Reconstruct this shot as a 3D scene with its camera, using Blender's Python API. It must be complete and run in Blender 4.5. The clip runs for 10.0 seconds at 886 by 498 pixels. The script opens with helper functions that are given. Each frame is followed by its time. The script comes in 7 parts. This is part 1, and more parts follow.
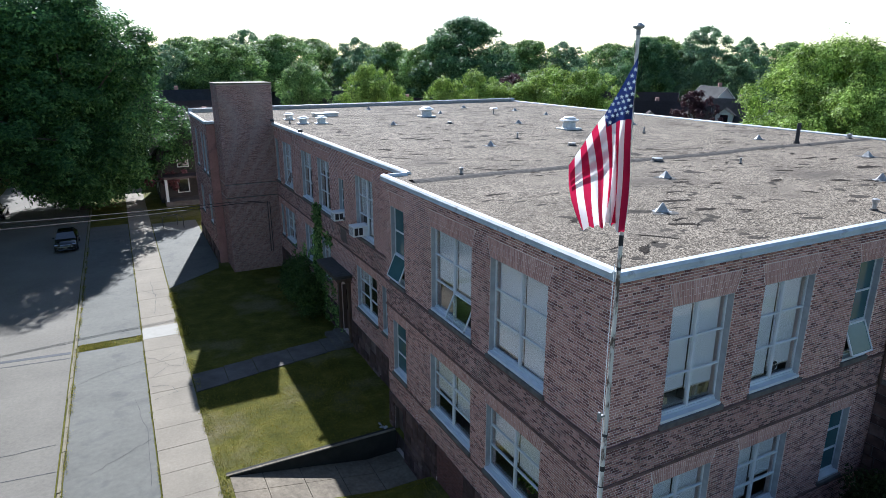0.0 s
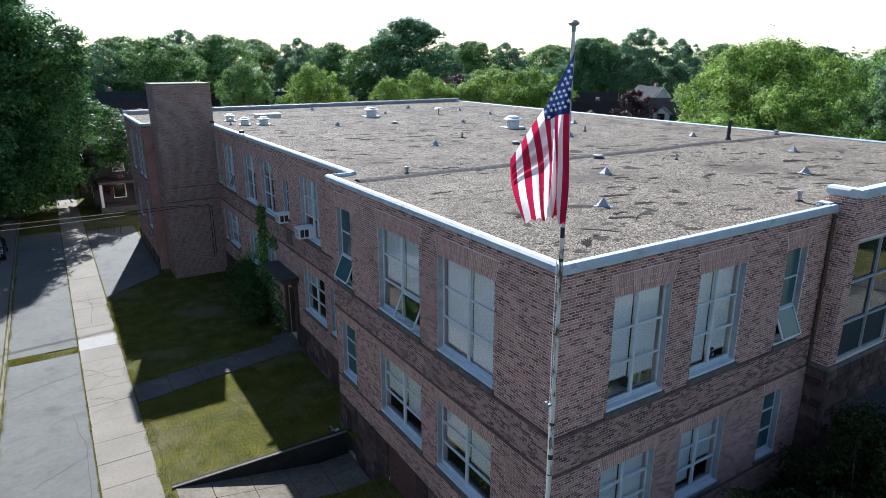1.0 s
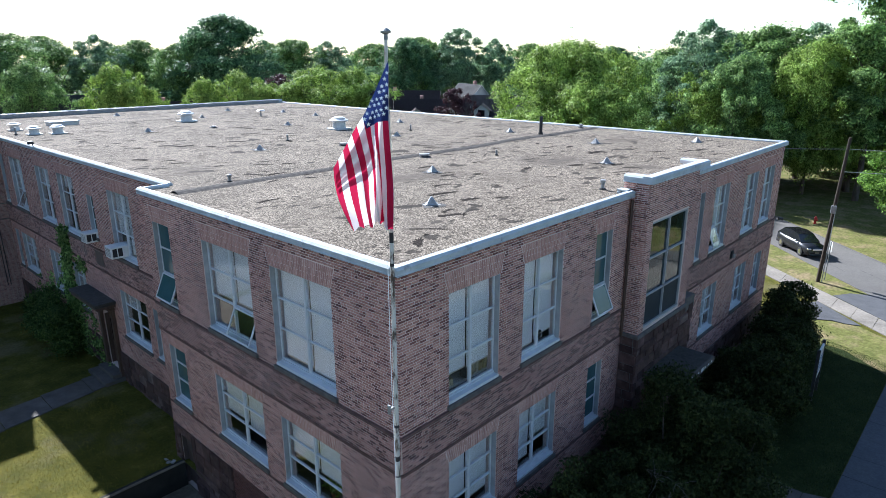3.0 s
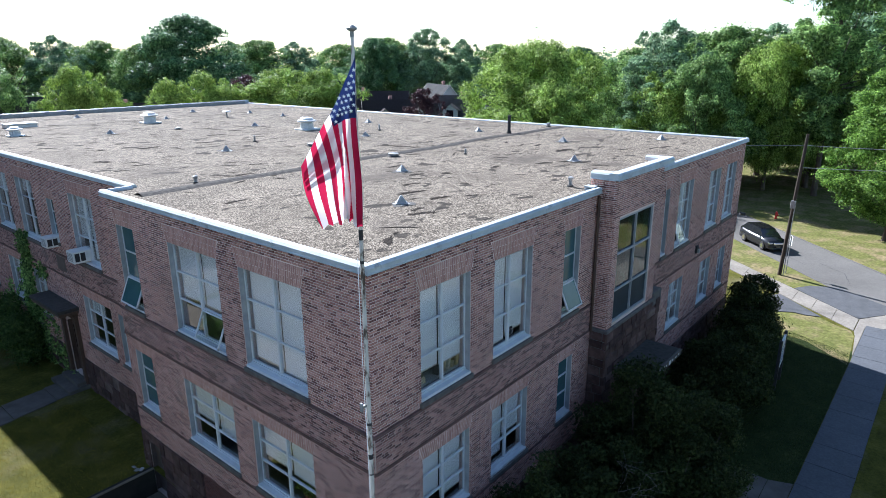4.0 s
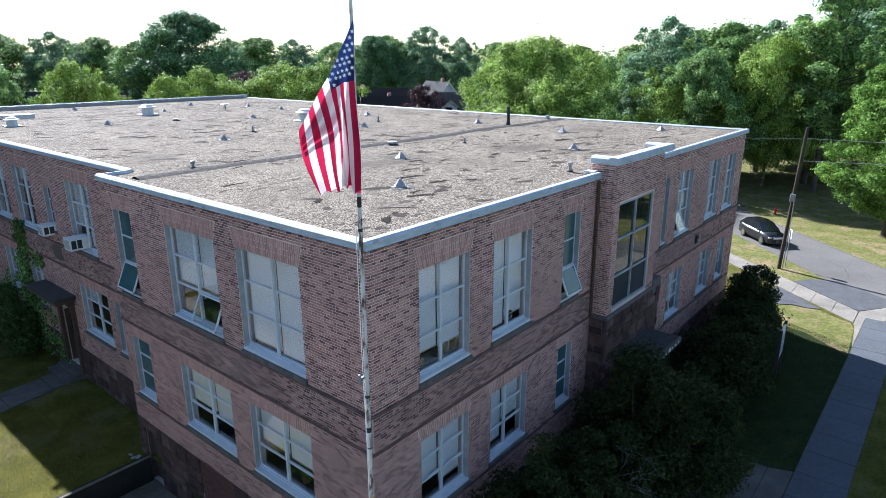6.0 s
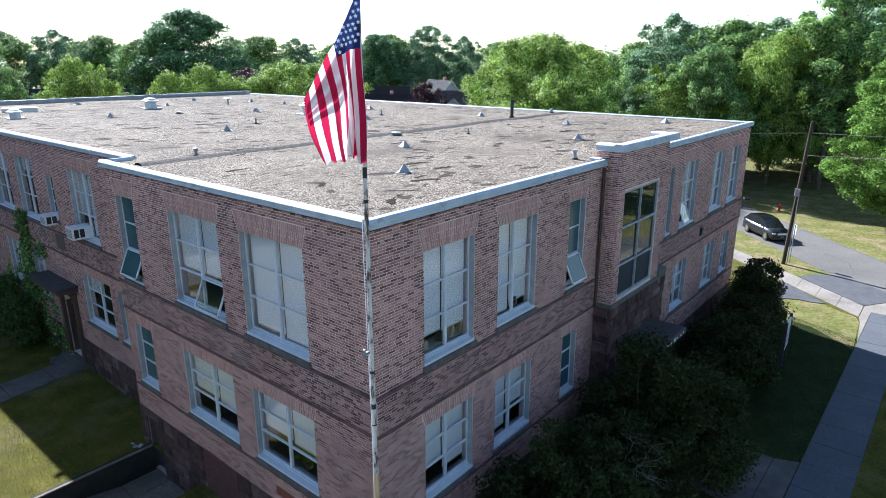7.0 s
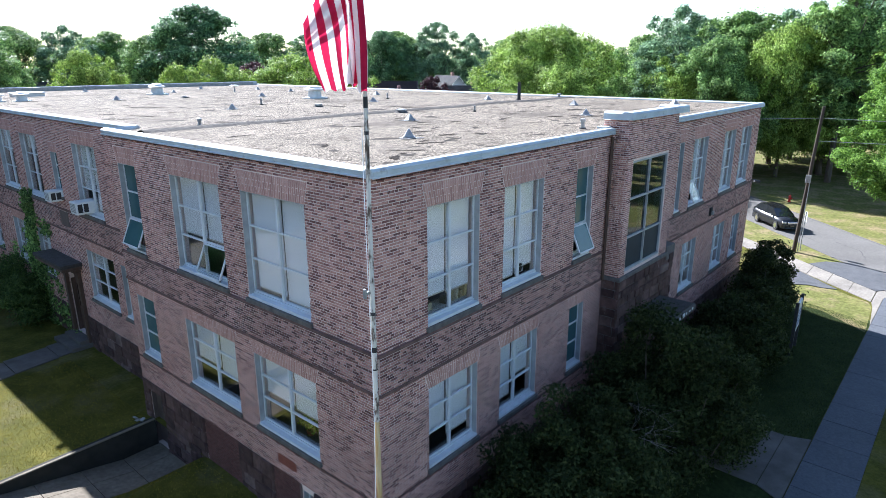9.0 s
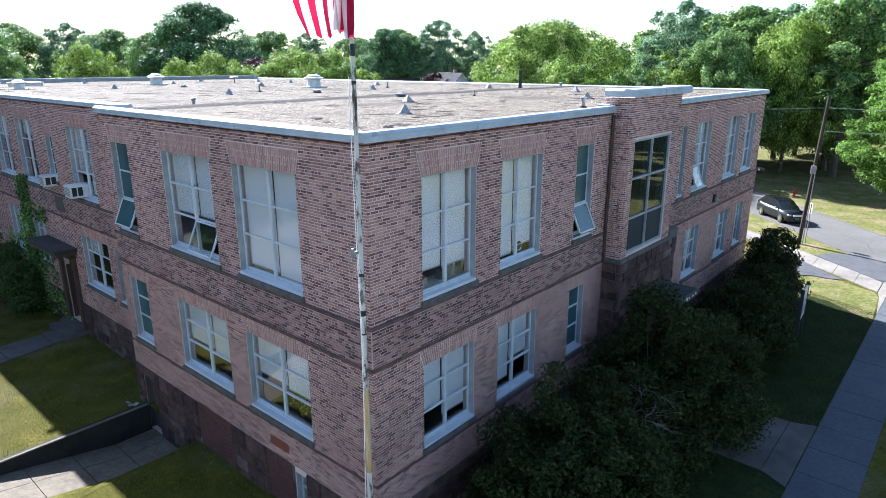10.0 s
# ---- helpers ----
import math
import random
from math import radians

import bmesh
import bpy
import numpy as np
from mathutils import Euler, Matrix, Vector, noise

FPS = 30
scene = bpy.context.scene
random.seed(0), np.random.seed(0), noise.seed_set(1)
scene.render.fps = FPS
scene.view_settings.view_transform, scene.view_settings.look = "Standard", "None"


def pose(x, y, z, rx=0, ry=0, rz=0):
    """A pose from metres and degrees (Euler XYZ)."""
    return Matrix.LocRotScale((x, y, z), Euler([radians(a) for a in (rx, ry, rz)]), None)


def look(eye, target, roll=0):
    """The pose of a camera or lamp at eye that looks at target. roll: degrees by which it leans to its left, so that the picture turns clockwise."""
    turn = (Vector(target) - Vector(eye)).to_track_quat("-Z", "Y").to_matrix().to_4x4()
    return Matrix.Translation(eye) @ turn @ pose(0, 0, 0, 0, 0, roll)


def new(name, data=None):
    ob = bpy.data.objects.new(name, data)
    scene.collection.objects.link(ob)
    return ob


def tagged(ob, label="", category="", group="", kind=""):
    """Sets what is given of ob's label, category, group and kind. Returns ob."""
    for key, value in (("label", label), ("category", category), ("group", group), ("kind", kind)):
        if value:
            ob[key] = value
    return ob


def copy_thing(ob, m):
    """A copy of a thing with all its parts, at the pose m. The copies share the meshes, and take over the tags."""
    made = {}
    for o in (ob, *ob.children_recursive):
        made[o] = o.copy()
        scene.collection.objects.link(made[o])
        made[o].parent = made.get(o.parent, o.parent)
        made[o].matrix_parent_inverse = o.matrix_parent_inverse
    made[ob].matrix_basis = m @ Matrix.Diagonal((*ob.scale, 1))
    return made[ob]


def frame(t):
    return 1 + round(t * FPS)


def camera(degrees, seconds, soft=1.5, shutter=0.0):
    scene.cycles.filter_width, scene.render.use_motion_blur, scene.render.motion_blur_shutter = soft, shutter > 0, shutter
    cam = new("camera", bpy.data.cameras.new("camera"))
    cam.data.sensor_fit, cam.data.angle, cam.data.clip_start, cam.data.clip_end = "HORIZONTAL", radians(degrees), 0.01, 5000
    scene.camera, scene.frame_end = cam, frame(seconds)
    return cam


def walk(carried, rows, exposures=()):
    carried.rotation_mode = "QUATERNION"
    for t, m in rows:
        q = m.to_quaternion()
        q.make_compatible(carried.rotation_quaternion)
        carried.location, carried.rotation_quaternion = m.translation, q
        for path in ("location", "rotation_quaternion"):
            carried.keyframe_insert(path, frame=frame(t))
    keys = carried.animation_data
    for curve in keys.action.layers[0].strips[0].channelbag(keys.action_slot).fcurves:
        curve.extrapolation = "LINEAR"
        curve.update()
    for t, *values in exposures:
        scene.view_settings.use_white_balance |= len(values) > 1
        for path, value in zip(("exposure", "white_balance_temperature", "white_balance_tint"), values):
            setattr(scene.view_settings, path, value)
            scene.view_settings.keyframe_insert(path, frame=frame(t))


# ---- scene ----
cam = camera(70.6, 10.0, soft=0.6)
PATH = [
    (0, (-8.148, -8.507, 13.815), (-7.275, -6.802, 13.239), -0.1),
    (0.5, (-8.145, -8.559, 13.792), (-7.218, -6.883, 13.218), -0.1),
    (1, (-8.13, -8.584, 13.747), (-7.115, -6.959, 13.174), -0.1),
    (1.5, (-8.116, -8.621, 13.756), (-6.983, -7.076, 13.183), -0.2),
    (2, (-8.109, -8.609, 13.786), (-6.864, -7.152, 13.212), -0.2),
    (2.5, (-8.052, -8.603, 13.843), (-6.719, -7.229, 13.265), -0.2),
    (3, (-8.004, -8.617, 13.869), (-6.596, -7.32, 13.29), -0.2),
    (4.5, (-8.067, -8.692, 13.751), (-6.593, -7.469, 13.174), -0.3),
    (5, (-8.095, -8.703, 13.644), (-6.621, -7.48, 13.068), -0.2),
    (5.5, (-8.049, -8.698, 13.508), (-6.576, -7.475, 12.931), -0.2),
    (7, (-8.11, -8.63, 12.885), (-6.641, -7.4, 12.311), -0.1),
    (7.5, (-8.129, -8.638, 12.662), (-6.662, -7.405, 12.089), -0.1),
    (8, (-8.123, -8.643, 12.421), (-6.66, -7.405, 11.848), -0.1),
    (8.5, (-8.119, -8.662, 12.169), (-6.66, -7.42, 11.596), -0.1),
    (9, (-8.085, -8.694, 11.878), (-6.63, -7.446, 11.308), -0.1),
    (9.5, (-7.981, -8.698, 11.55), (-6.53, -7.445, 10.982), -0.2),
    (10, (-7.829, -8.708, 11.161), (-6.38, -7.451, 10.595), -0.1),
]
walk(cam, [(t, look(eye, target, roll)) for t, eye, target, roll in PATH], [(0, 1.38, 5750, 10), (1.3, 1.33, 5730, 10), (3, 1.6, 5730, 10.5), (6, 1.72, 5760, 11.5), (10, 2.14, 5780, 12)])

# ---- light: afternoon sun ahead of the camera, clear sky ----
SUN_DIR = Vector((0.362, 1.42, 1.0)).normalized()
world = bpy.data.worlds.new("world")
scene.world = world
world.use_nodes = True
wn = world.node_tree.nodes
sky = wn.new("ShaderNodeTexSky")
sky.sky_type = "NISHITA"
sky.sun_disc = False
sky.sun_elevation = math.asin(SUN_DIR.z)
sky.sun_rotation = math.atan2(SUN_DIR.x, SUN_DIR.y)
sky.air_density, sky.dust_density, sky.ozone_density = 1.0, 0.3, 0.9
world.node_tree.links.new(sky.outputs[0], wn["Background"].inputs[0])
wn["Background"].inputs[1].default_value = 0.07
sun_data = bpy.data.lights.new("sun", "SUN")
sun_data.energy, sun_data.angle, sun_data.color = 5.0, radians(0.53), (1.0, 0.975, 0.94)
sun = new("sun", sun_data)
sun.matrix_world = look(SUN_DIR * 200, (0, 0, 0))

# ---- materials ----
def ramp_of(nt, stops):
    r = nt.nodes.new("ShaderNodeValToRGB")
    e = r.color_ramp.elements
    while len(e) < len(stops):
        e.new(0.5)
    for k, (p, c) in enumerate(stops):
        e[k].position, e[k].color = p, (*c, 1)
    return r


def noise_of(nt, coord, scale, detail=5, rough=0.55, stretch=None):
    n = nt.nodes.new("ShaderNodeTexNoise")
    n.inputs["Scale"].default_value, n.inputs["Detail"].default_value, n.inputs["Roughness"].default_value = scale, detail, rough
    if stretch:
        m = nt.nodes.new("ShaderNodeMapping")
        m.inputs["Scale"].default_value = stretch
        nt.links.new(coord, m.inputs[0])
        coord = m.outputs[0]
    nt.links.new(coord, n.inputs["Vector"])
    return n


def mix_of(nt, fac, a, b, mode="MIX"):
    m = nt.nodes.new("ShaderNodeMix")
    m.data_type, m.blend_type = "RGBA", mode
    for sock, v in ((m.inputs[0], fac), (m.inputs[6], a), (m.inputs[7], b)):
        if isinstance(v, (int, float)):
            sock.default_value = v
        elif isinstance(v, tuple):
            sock.default_value = (*v, 1)
        else:
            nt.links.new(v, sock)
    return m.outputs[2]


def surface(name, stops, scale=4.0, rough=0.8, metal=0.0, bump=0.15, bump_scale=40.0, rand="", tone=(), stretch=None, spec=0.35,
            blotch=(), blotch_scale=0.4, blotch_edge=(0.5, 0.62), see=0.0):
    """A surface whose colour runs through stops by noise, or piece by piece (rand: island, object); blotch adds stains of another colour."""
    m = bpy.data.materials.new(name)
    m.use_nodes = True
    nt = m.node_tree
    b = nt.nodes["Principled BSDF"]
    coord = nt.nodes.new("ShaderNodeTexCoord").outputs["Object"]
    grain = noise_of(nt, coord, scale, 6, 0.6, stretch)
    ramp = ramp_of(nt, stops)
    if rand:
        src = nt.nodes.new("ShaderNodeNewGeometry").outputs["Random Per Island"] if rand == "island" else nt.nodes.new("ShaderNodeObjectInfo").outputs["Random"]
        nt.links.new(src, ramp.inputs[0])
        g = ramp_of(nt, [(0.3, (0.82,) * 3), (0.7, (1.12,) * 3)])
        nt.links.new(grain.outputs[0], g.inputs[0])
        col = mix_of(nt, 1.0, ramp.outputs[0], g.outputs[0], "MULTIPLY")
    else:
        nt.links.new(grain.outputs[0], ramp.inputs[0])
        col = ramp.outputs[0]
    if blotch:
        n = noise_of(nt, coord, blotch_scale, 7, 0.62)
        r = ramp_of(nt, [(blotch_edge[0], (0, 0, 0)), (blotch_edge[1], (1, 1, 1))])
        nt.links.new(n.outputs[0], r.inputs[0])
        col = mix_of(nt, r.outputs[0], col, blotch)
    if tone:
        n = noise_of(nt, coord, tone[0], 4, 0.6)
        r = ramp_of(nt, [(0.3, (tone[1],) * 3), (0.7, (tone[2],) * 3)])
        nt.links.new(n.outputs[0], r.inputs[0])
        col = mix_of(nt, 1.0, col, r.outputs[0], "MULTIPLY")
    nt.links.new(col, b.inputs["Base Color"])
    b.inputs["Roughness"].default_value, b.inputs["Metallic"].default_value = rough, metal
    b.inputs["Specular IOR Level"].default_value = spec
    if bump:
        n = noise_of(nt, coord, bump_scale, 4, 0.6, stretch)
        bp = nt.nodes.new("ShaderNodeBump")
        bp.inputs["Strength"].default_value, bp.inputs["Distance"].default_value = bump, 0.02
        nt.links.new(n.outputs[0], bp.inputs["Height"])
        nt.links.new(bp.outputs[0], b.inputs["Normal"])
    if see:
        t = nt.nodes.new("ShaderNodeBsdfTranslucent")
        nt.links.new(col, t.inputs[0])
        x = nt.nodes.new("ShaderNodeMixShader")
        x.inputs[0].default_value = see
        nt.links.new(b.outputs[0], x.inputs[1])
        nt.links.new(t.outputs[0], x.inputs[2])
        nt.links.new(x.outputs[0], nt.nodes["Material Output"].inputs[0])
    return m


def glass_of(name, tint):
    m = bpy.data.materials.new(name)
    m.use_nodes = True
    nt = m.node_tree
    nt.nodes.remove(nt.nodes["Principled BSDF"])
    tr, gl, fr, mx = (nt.nodes.new("ShaderNode" + k) for k in ("BsdfTransparent", "BsdfGlossy", "LayerWeight", "MixShader"))
    tr.inputs[0].default_value = (*tint, 1)
    gl.inputs["Roughness"].default_value = 0.02
    fr.inputs[0].default_value = 0.5
    pw, ad = nt.nodes.new("ShaderNodeMath"), nt.nodes.new("ShaderNodeMath")
    pw.operation, ad.operation = "POWER", "MULTIPLY_ADD"
    pw.inputs[1].default_value, ad.inputs[1].default_value, ad.inputs[2].default_value = 4.0, 0.9, 0.05
    nt.links.new(fr.outputs["Facing"], pw.inputs[0])
    nt.links.new(pw.outputs[0], ad.inputs[0])
    nt.links.new(ad.outputs[0], mx.inputs[0])
    nt.links.new(tr.outputs[0], mx.inputs[1])
    nt.links.new(gl.outputs[0], mx.inputs[2])
    nt.links.new(mx.outputs[0], nt.nodes["Material Output"].inputs[0])
    return m


BRICK = [(0.0, (0.162, 0.069, 0.062)), (0.24, (0.281, 0.128, 0.110)), (0.36, (0.400, 0.197, 0.162)), (0.75, (0.497, 0.256, 0.210)), (1.0, (0.583, 0.320, 0.265))]
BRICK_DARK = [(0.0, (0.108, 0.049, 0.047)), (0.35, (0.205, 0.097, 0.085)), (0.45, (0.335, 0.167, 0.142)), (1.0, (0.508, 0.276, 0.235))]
BRICK_ARCH = [(0.0, (0.389, 0.207, 0.175)), (0.5, (0.475, 0.266, 0.225)), (1.0, (0.562, 0.335, 0.285))]
M_BRICK = surface("brick", BRICK, 14, 0.88, rand="island", bump=0.3, bump_scale=60, tone=(0.45, 0.8, 1.12))
M_BRICK_ONE = surface("brick_single", BRICK, 14, 0.88, rand="object", bump=0.3, bump_scale=60, tone=(0.45, 0.8, 1.12))
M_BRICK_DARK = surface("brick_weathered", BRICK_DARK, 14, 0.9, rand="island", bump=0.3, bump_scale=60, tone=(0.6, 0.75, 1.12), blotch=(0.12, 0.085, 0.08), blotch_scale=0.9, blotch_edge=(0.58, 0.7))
# Tower brick and mortar, darker and browner than the main walls.
M_BRICK_TOWER = surface("brick_tower", [(0.0, (0.196, 0.098, 0.086)), (0.5, (0.310, 0.167, 0.138)), (1.0, (0.414, 0.241, 0.201))], 14, 0.9, rand="island", bump=0.3, bump_scale=60, tone=(0.5, 0.75, 1.1))
M_MORTAR_DARK = surface("tower_mortar", [(0.3, (0.36, 0.29, 0.26)), (0.7, (0.48, 0.4, 0.36))], 9, 0.95, bump=0.2)
M_MORTAR_BAND = surface("stained_mortar", [(0.3, (0.536, 0.411, 0.371)), (0.7, (0.707, 0.557, 0.508))], 5, 0.95, bump=0.2, tone=(0.8, 0.6, 1.1), stretch=(1, 1, 0.35))
M_BRICK_ARCH = surface("brick_arch", BRICK_ARCH, 14, 0.9, rand="island", bump=0.3, bump_scale=60)
M_STRING = surface("string_stone", [(0.3, (0.075, 0.046, 0.041)), (0.7, (0.2, 0.115, 0.098))], 3, 0.92, bump=0.3)
M_BRICK_RED = surface("brick_red", [(0, (0.085, 0.032, 0.028)), (1, (0.15, 0.06, 0.052))], 14, 0.9, rand="island", bump=0.3)
M_RUST = surface("rust_red_board", [(0.3, (0.2, 0.06, 0.04)), (0.7, (0.27, 0.085, 0.058))], 4, 0.8, bump=0.1)
M_MORTAR = surface("mortar", [(0.3, (0.714, 0.562, 0.501)), (0.7, (0.827, 0.665, 0.605))], 9, 0.95, bump=0.2, tone=(0.5, 0.75, 1.1))
M_STONE = surface("brownstone", [(0.0, (0.055, 0.03, 0.028)), (0.5, (0.095, 0.053, 0.046)), (0.85, (0.13, 0.078, 0.068)), (1.0, (0.19, 0.135, 0.12))], 5, 0.92, rand="island", bump=0.8, bump_scale=11, tone=(2.2, 0.55, 1.35), blotch=(0.15, 0.105, 0.095), blotch_scale=3.0, blotch_edge=(0.6, 0.7))
M_SILL_STONE = surface("sill_stone", [(0.3, (0.085, 0.078, 0.075)), (0.7, (0.16, 0.145, 0.135))], 5, 0.85, bump=0.25)
M_COPING = surface("painted_metal", [(0.3, (0.410, 0.451, 0.475)), (0.7, (0.519, 0.560, 0.579))], 2.5, 0.6, 0.0, bump=0.05, tone=(1.2, 0.82, 1.08), blotch=(0.24, 0.23, 0.215), blotch_scale=2.4, blotch_edge=(0.58, 0.74))
M_FRAME = surface("window_paint", [(0.3, (0.294, 0.305, 0.320)), (0.7, (0.381, 0.392, 0.408))], 3, 0.5, bump=0.04, tone=(1.5, 0.85, 1.05))
M_SILL = surface("sill_paint", [(0.3, (0.546, 0.572, 0.603)), (0.7, (0.654, 0.675, 0.695))], 3, 0.45, bump=0.04)
M_GLASS = glass_of("window_glass", (0.95, 0.955, 0.96))
M_GLASS_TEAL = glass_of("tinted_glass", (0.32, 0.48, 0.48))
M_SHADE = surface("shade_cloth", [(0.3, (0.78, 0.78, 0.79)), (0.7, (0.86, 0.86, 0.86))], 2, 0.9, bump=0.05)
M_SHADE_TEAL = surface("shade_teal", [(0.3, (0.13, 0.24, 0.25)), (0.7, (0.18, 0.3, 0.31))], 2, 0.8, bump=0.05)
M_SHADE_TAN = surface("shade_tan", [(0.3, (0.5, 0.46, 0.38)), (0.7, (0.6, 0.55, 0.46))], 2, 0.9, bump=0.05)
M_ROOM = surface("room_plaster", [(0.3, (0.168, 0.162, 0.144)), (0.7, (0.216, 0.204, 0.180))], 1.5, 0.9, bump=0.05)
M_WHITE = surface("white_enamel", [(0.3, (0.602, 0.611, 0.602)), (0.7, (0.705, 0.705, 0.688))], 6, 0.4, bump=0.03)
M_ZINC = surface("weathered_zinc", [(0.3, (0.24, 0.245, 0.24)), (0.7, (0.4, 0.4, 0.39))], 9, 0.6, 0.2, bump=0.1)
M_VENT = surface("vent_metal", [(0.3, (0.447, 0.456, 0.447)), (0.7, (0.636, 0.645, 0.628))], 5, 0.5, 0.2, bump=0.06)
M_LEAD = surface("lead_flashing", [(0.3, (0.189, 0.194, 0.194)), (0.7, (0.361, 0.365, 0.361))], 7, 0.5, 0.3, bump=0.1)
M_BLACK = surface("black_iron", [(0.3, (0.02, 0.02, 0.022)), (0.7, (0.045, 0.045, 0.048))], 8, 0.6, 0.2, bump=0.08)
M_TAR = surface("tar", [(0.3, (0.028, 0.026, 0.024)), (0.7, (0.066, 0.061, 0.055))], 6, 0.85, bump=0.5, bump_scale=30)
M_POLE = surface("flaking_paint", [(0.41, (0.086, 0.062, 0.048)), (0.46, (0.344, 0.299, 0.256)), (0.5, (0.568, 0.531, 0.480)), (0.7, (0.654, 0.614, 0.560))], 9, 0.75, bump=0.3, stretch=(1, 1, 0.35))
M_POLE_LOW = surface("rusty_paint", [(0.36, (0.3, 0.17, 0.06)), (0.5, (0.47, 0.31, 0.13)), (0.68, (0.6, 0.5, 0.33))], 6, 0.7, bump=0.2, stretch=(2, 2, 0.15))
M_RED = surface("flag_red", [(0.3, (0.33, 0.01, 0.045)), (0.7, (0.43, 0.018, 0.065))], 3, 0.8, bump=0.05, see=0.42, spec=0.1)
M_FLAG_WHITE = surface("flag_white", [(0.3, (0.64, 0.61, 0.62)), (0.7, (0.74, 0.71, 0.72))], 3, 0.8, bump=0.05, see=0.42, spec=0.1)
M_STAR = surface("star_thread", [(0.3, (0.86, 0.86, 0.86)), (0.7, (0.93, 0.93, 0.93))], 3, 0.7, bump=0, spec=0.2)
M_BLUE = surface("flag_blue", [(0.3, (0.012, 0.022, 0.085)), (0.7, (0.02, 0.032, 0.11))], 3, 0.8, bump=0.05, see=0.35, spec=0.1)
M_CONCRETE = surface("sidewalk_concrete", [(0.22, (0.168, 0.145, 0.113)), (0.78, (0.224, 0.195, 0.151))], 12, 0.92, bump=0.3, bump_scale=70, tone=(0.5, 0.85, 1.08))
M_NEW_CONCRETE = surface("new_concrete", [(0.3, (0.258, 0.243, 0.213)), (0.7, (0.299, 0.285, 0.251))], 3, 0.9, bump=0.15, bump_scale=70)
M_OLD_CONCRETE = surface("old_concrete", [(0.25, (0.076, 0.068, 0.061)), (0.75, (0.132, 0.119, 0.108))], 2, 0.93, bump=0.4, bump_scale=50, tone=(0.7, 0.7, 1.1))
M_ROAD = surface("worn_road", [(0.22, (0.124, 0.113, 0.095)), (0.78, (0.170, 0.155, 0.130))], 7, 0.92, bump=0.4, bump_scale=90, tone=(0.25, 0.8, 1.1))
M_APRON = surface("sealed_asphalt", [(0.22, (0.089, 0.088, 0.077)), (0.78, (0.123, 0.119, 0.103))], 5, 0.88, bump=0.4, bump_scale=90, tone=(0.3, 0.82, 1.14), blotch=(0.075, 0.075, 0.07), blotch_scale=0.9, blotch_edge=(0.54, 0.7))
M_STREET = surface("street_asphalt", [(0.22, (0.096, 0.090, 0.083)), (0.78, (0.131, 0.122, 0.112))], 5, 0.9, bump=0.4, bump_scale=90, tone=(0.25, 0.8, 1.12))
M_DARK_ASPHALT = surface("dark_asphalt", [(0.25, (0.05, 0.052, 0.057)), (0.75, (0.085, 0.087, 0.093))], 1.5, 0.9, bump=0.4, bump_scale=90)
M_BARE = surface("bare_tar", [(0.35, (0.012, 0.01, 0.009)), (0.65, (0.05, 0.042, 0.035))], 18, 1.0, bump=0.6, bump_scale=40, spec=0.03)
# Sandy concrete, the sunlit counterpart to the walk colour darkened for shade.
M_EAST_WALK = surface("sandy_sunlit_walk", [(0.36, (0.178, 0.159, 0.135)), (0.64, (0.243, 0.218, 0.185))], 9, 0.93, bump=0.3, bump_scale=60, tone=(0.6, 0.75, 1.1))
M_KERB = surface("kerb_stone", [(0.3, (0.136, 0.118, 0.081)), (0.7, (0.187, 0.160, 0.107))], 4, 0.9, bump=0.3)
M_SEAM = surface("crack_fill", [(0.3, (0.04, 0.04, 0.04)), (0.7, (0.09, 0.085, 0.08))], 6, 0.9, bump=0.3)
M_GRASS = surface("lawn", [(0.25, (0.036, 0.040, 0.006)), (0.55, (0.080, 0.077, 0.012)), (0.8, (0.142, 0.122, 0.026))], 1.1, 0.95, bump=0.9, bump_scale=35, tone=(9, 0.7, 1.25),
                  blotch=(0.12, 0.105, 0.05), blotch_scale=0.25, blotch_edge=(0.52, 0.66), spec=0.1)
# Dry grass, coloured lighter and yellower to stand for sunlight on it.
M_LAWN_DRY_SUNLIT = surface("dry_lawn_sunlit", [(0.25, (0.075, 0.088, 0.022)), (0.55, (0.13, 0.132, 0.04)), (0.8, (0.205, 0.178, 0.075))], 0.9, 0.95, bump=0.9, bump_scale=30, tone=(5, 0.6, 1.3), spec=0.1, blotch=(0.21, 0.165, 0.09), blotch_scale=0.5, blotch_edge=(0.47, 0.62))
M_BLADE = surface("grass_blade", [(0.0, (0.115, 0.104, 0.012)), (0.5, (0.215, 0.178, 0.022)), (1.0, (0.355, 0.270, 0.045))], 3, 0.8, rand="island", bump=0, see=0.3, spec=0.1)
M_WEED = surface("weed_leaf", [(0.0, (0.09, 0.11, 0.016)), (0.5, (0.22, 0.22, 0.04)), (1.0, (0.42, 0.33, 0.09))], 3, 0.8, rand="island", bump=0, see=0.35, spec=0.1)
# Darker blades: shade on the south lawn is put into their colour.
M_BLADE_SHADED = surface("shaded_blade", [(0.0, (0.015, 0.026, 0.007)), (0.5, (0.035, 0.05, 0.014)), (1.0, (0.085, 0.095, 0.03))], 3, 0.8, rand="island", bump=0, see=0.3, spec=0.1)
M_BARK = surface("bark", [(0.3, (0.055, 0.042, 0.033)), (0.7, (0.13, 0.105, 0.085))], 4, 0.95, bump=0.8, bump_scale=12, stretch=(1, 1, 0.25))
M_POLE_WOOD = surface("weathered_wood", [(0.3, (0.032, 0.024, 0.018)), (0.7, (0.070, 0.052, 0.039))], 3, 0.9, bump=0.4, stretch=(3, 3, 0.2))
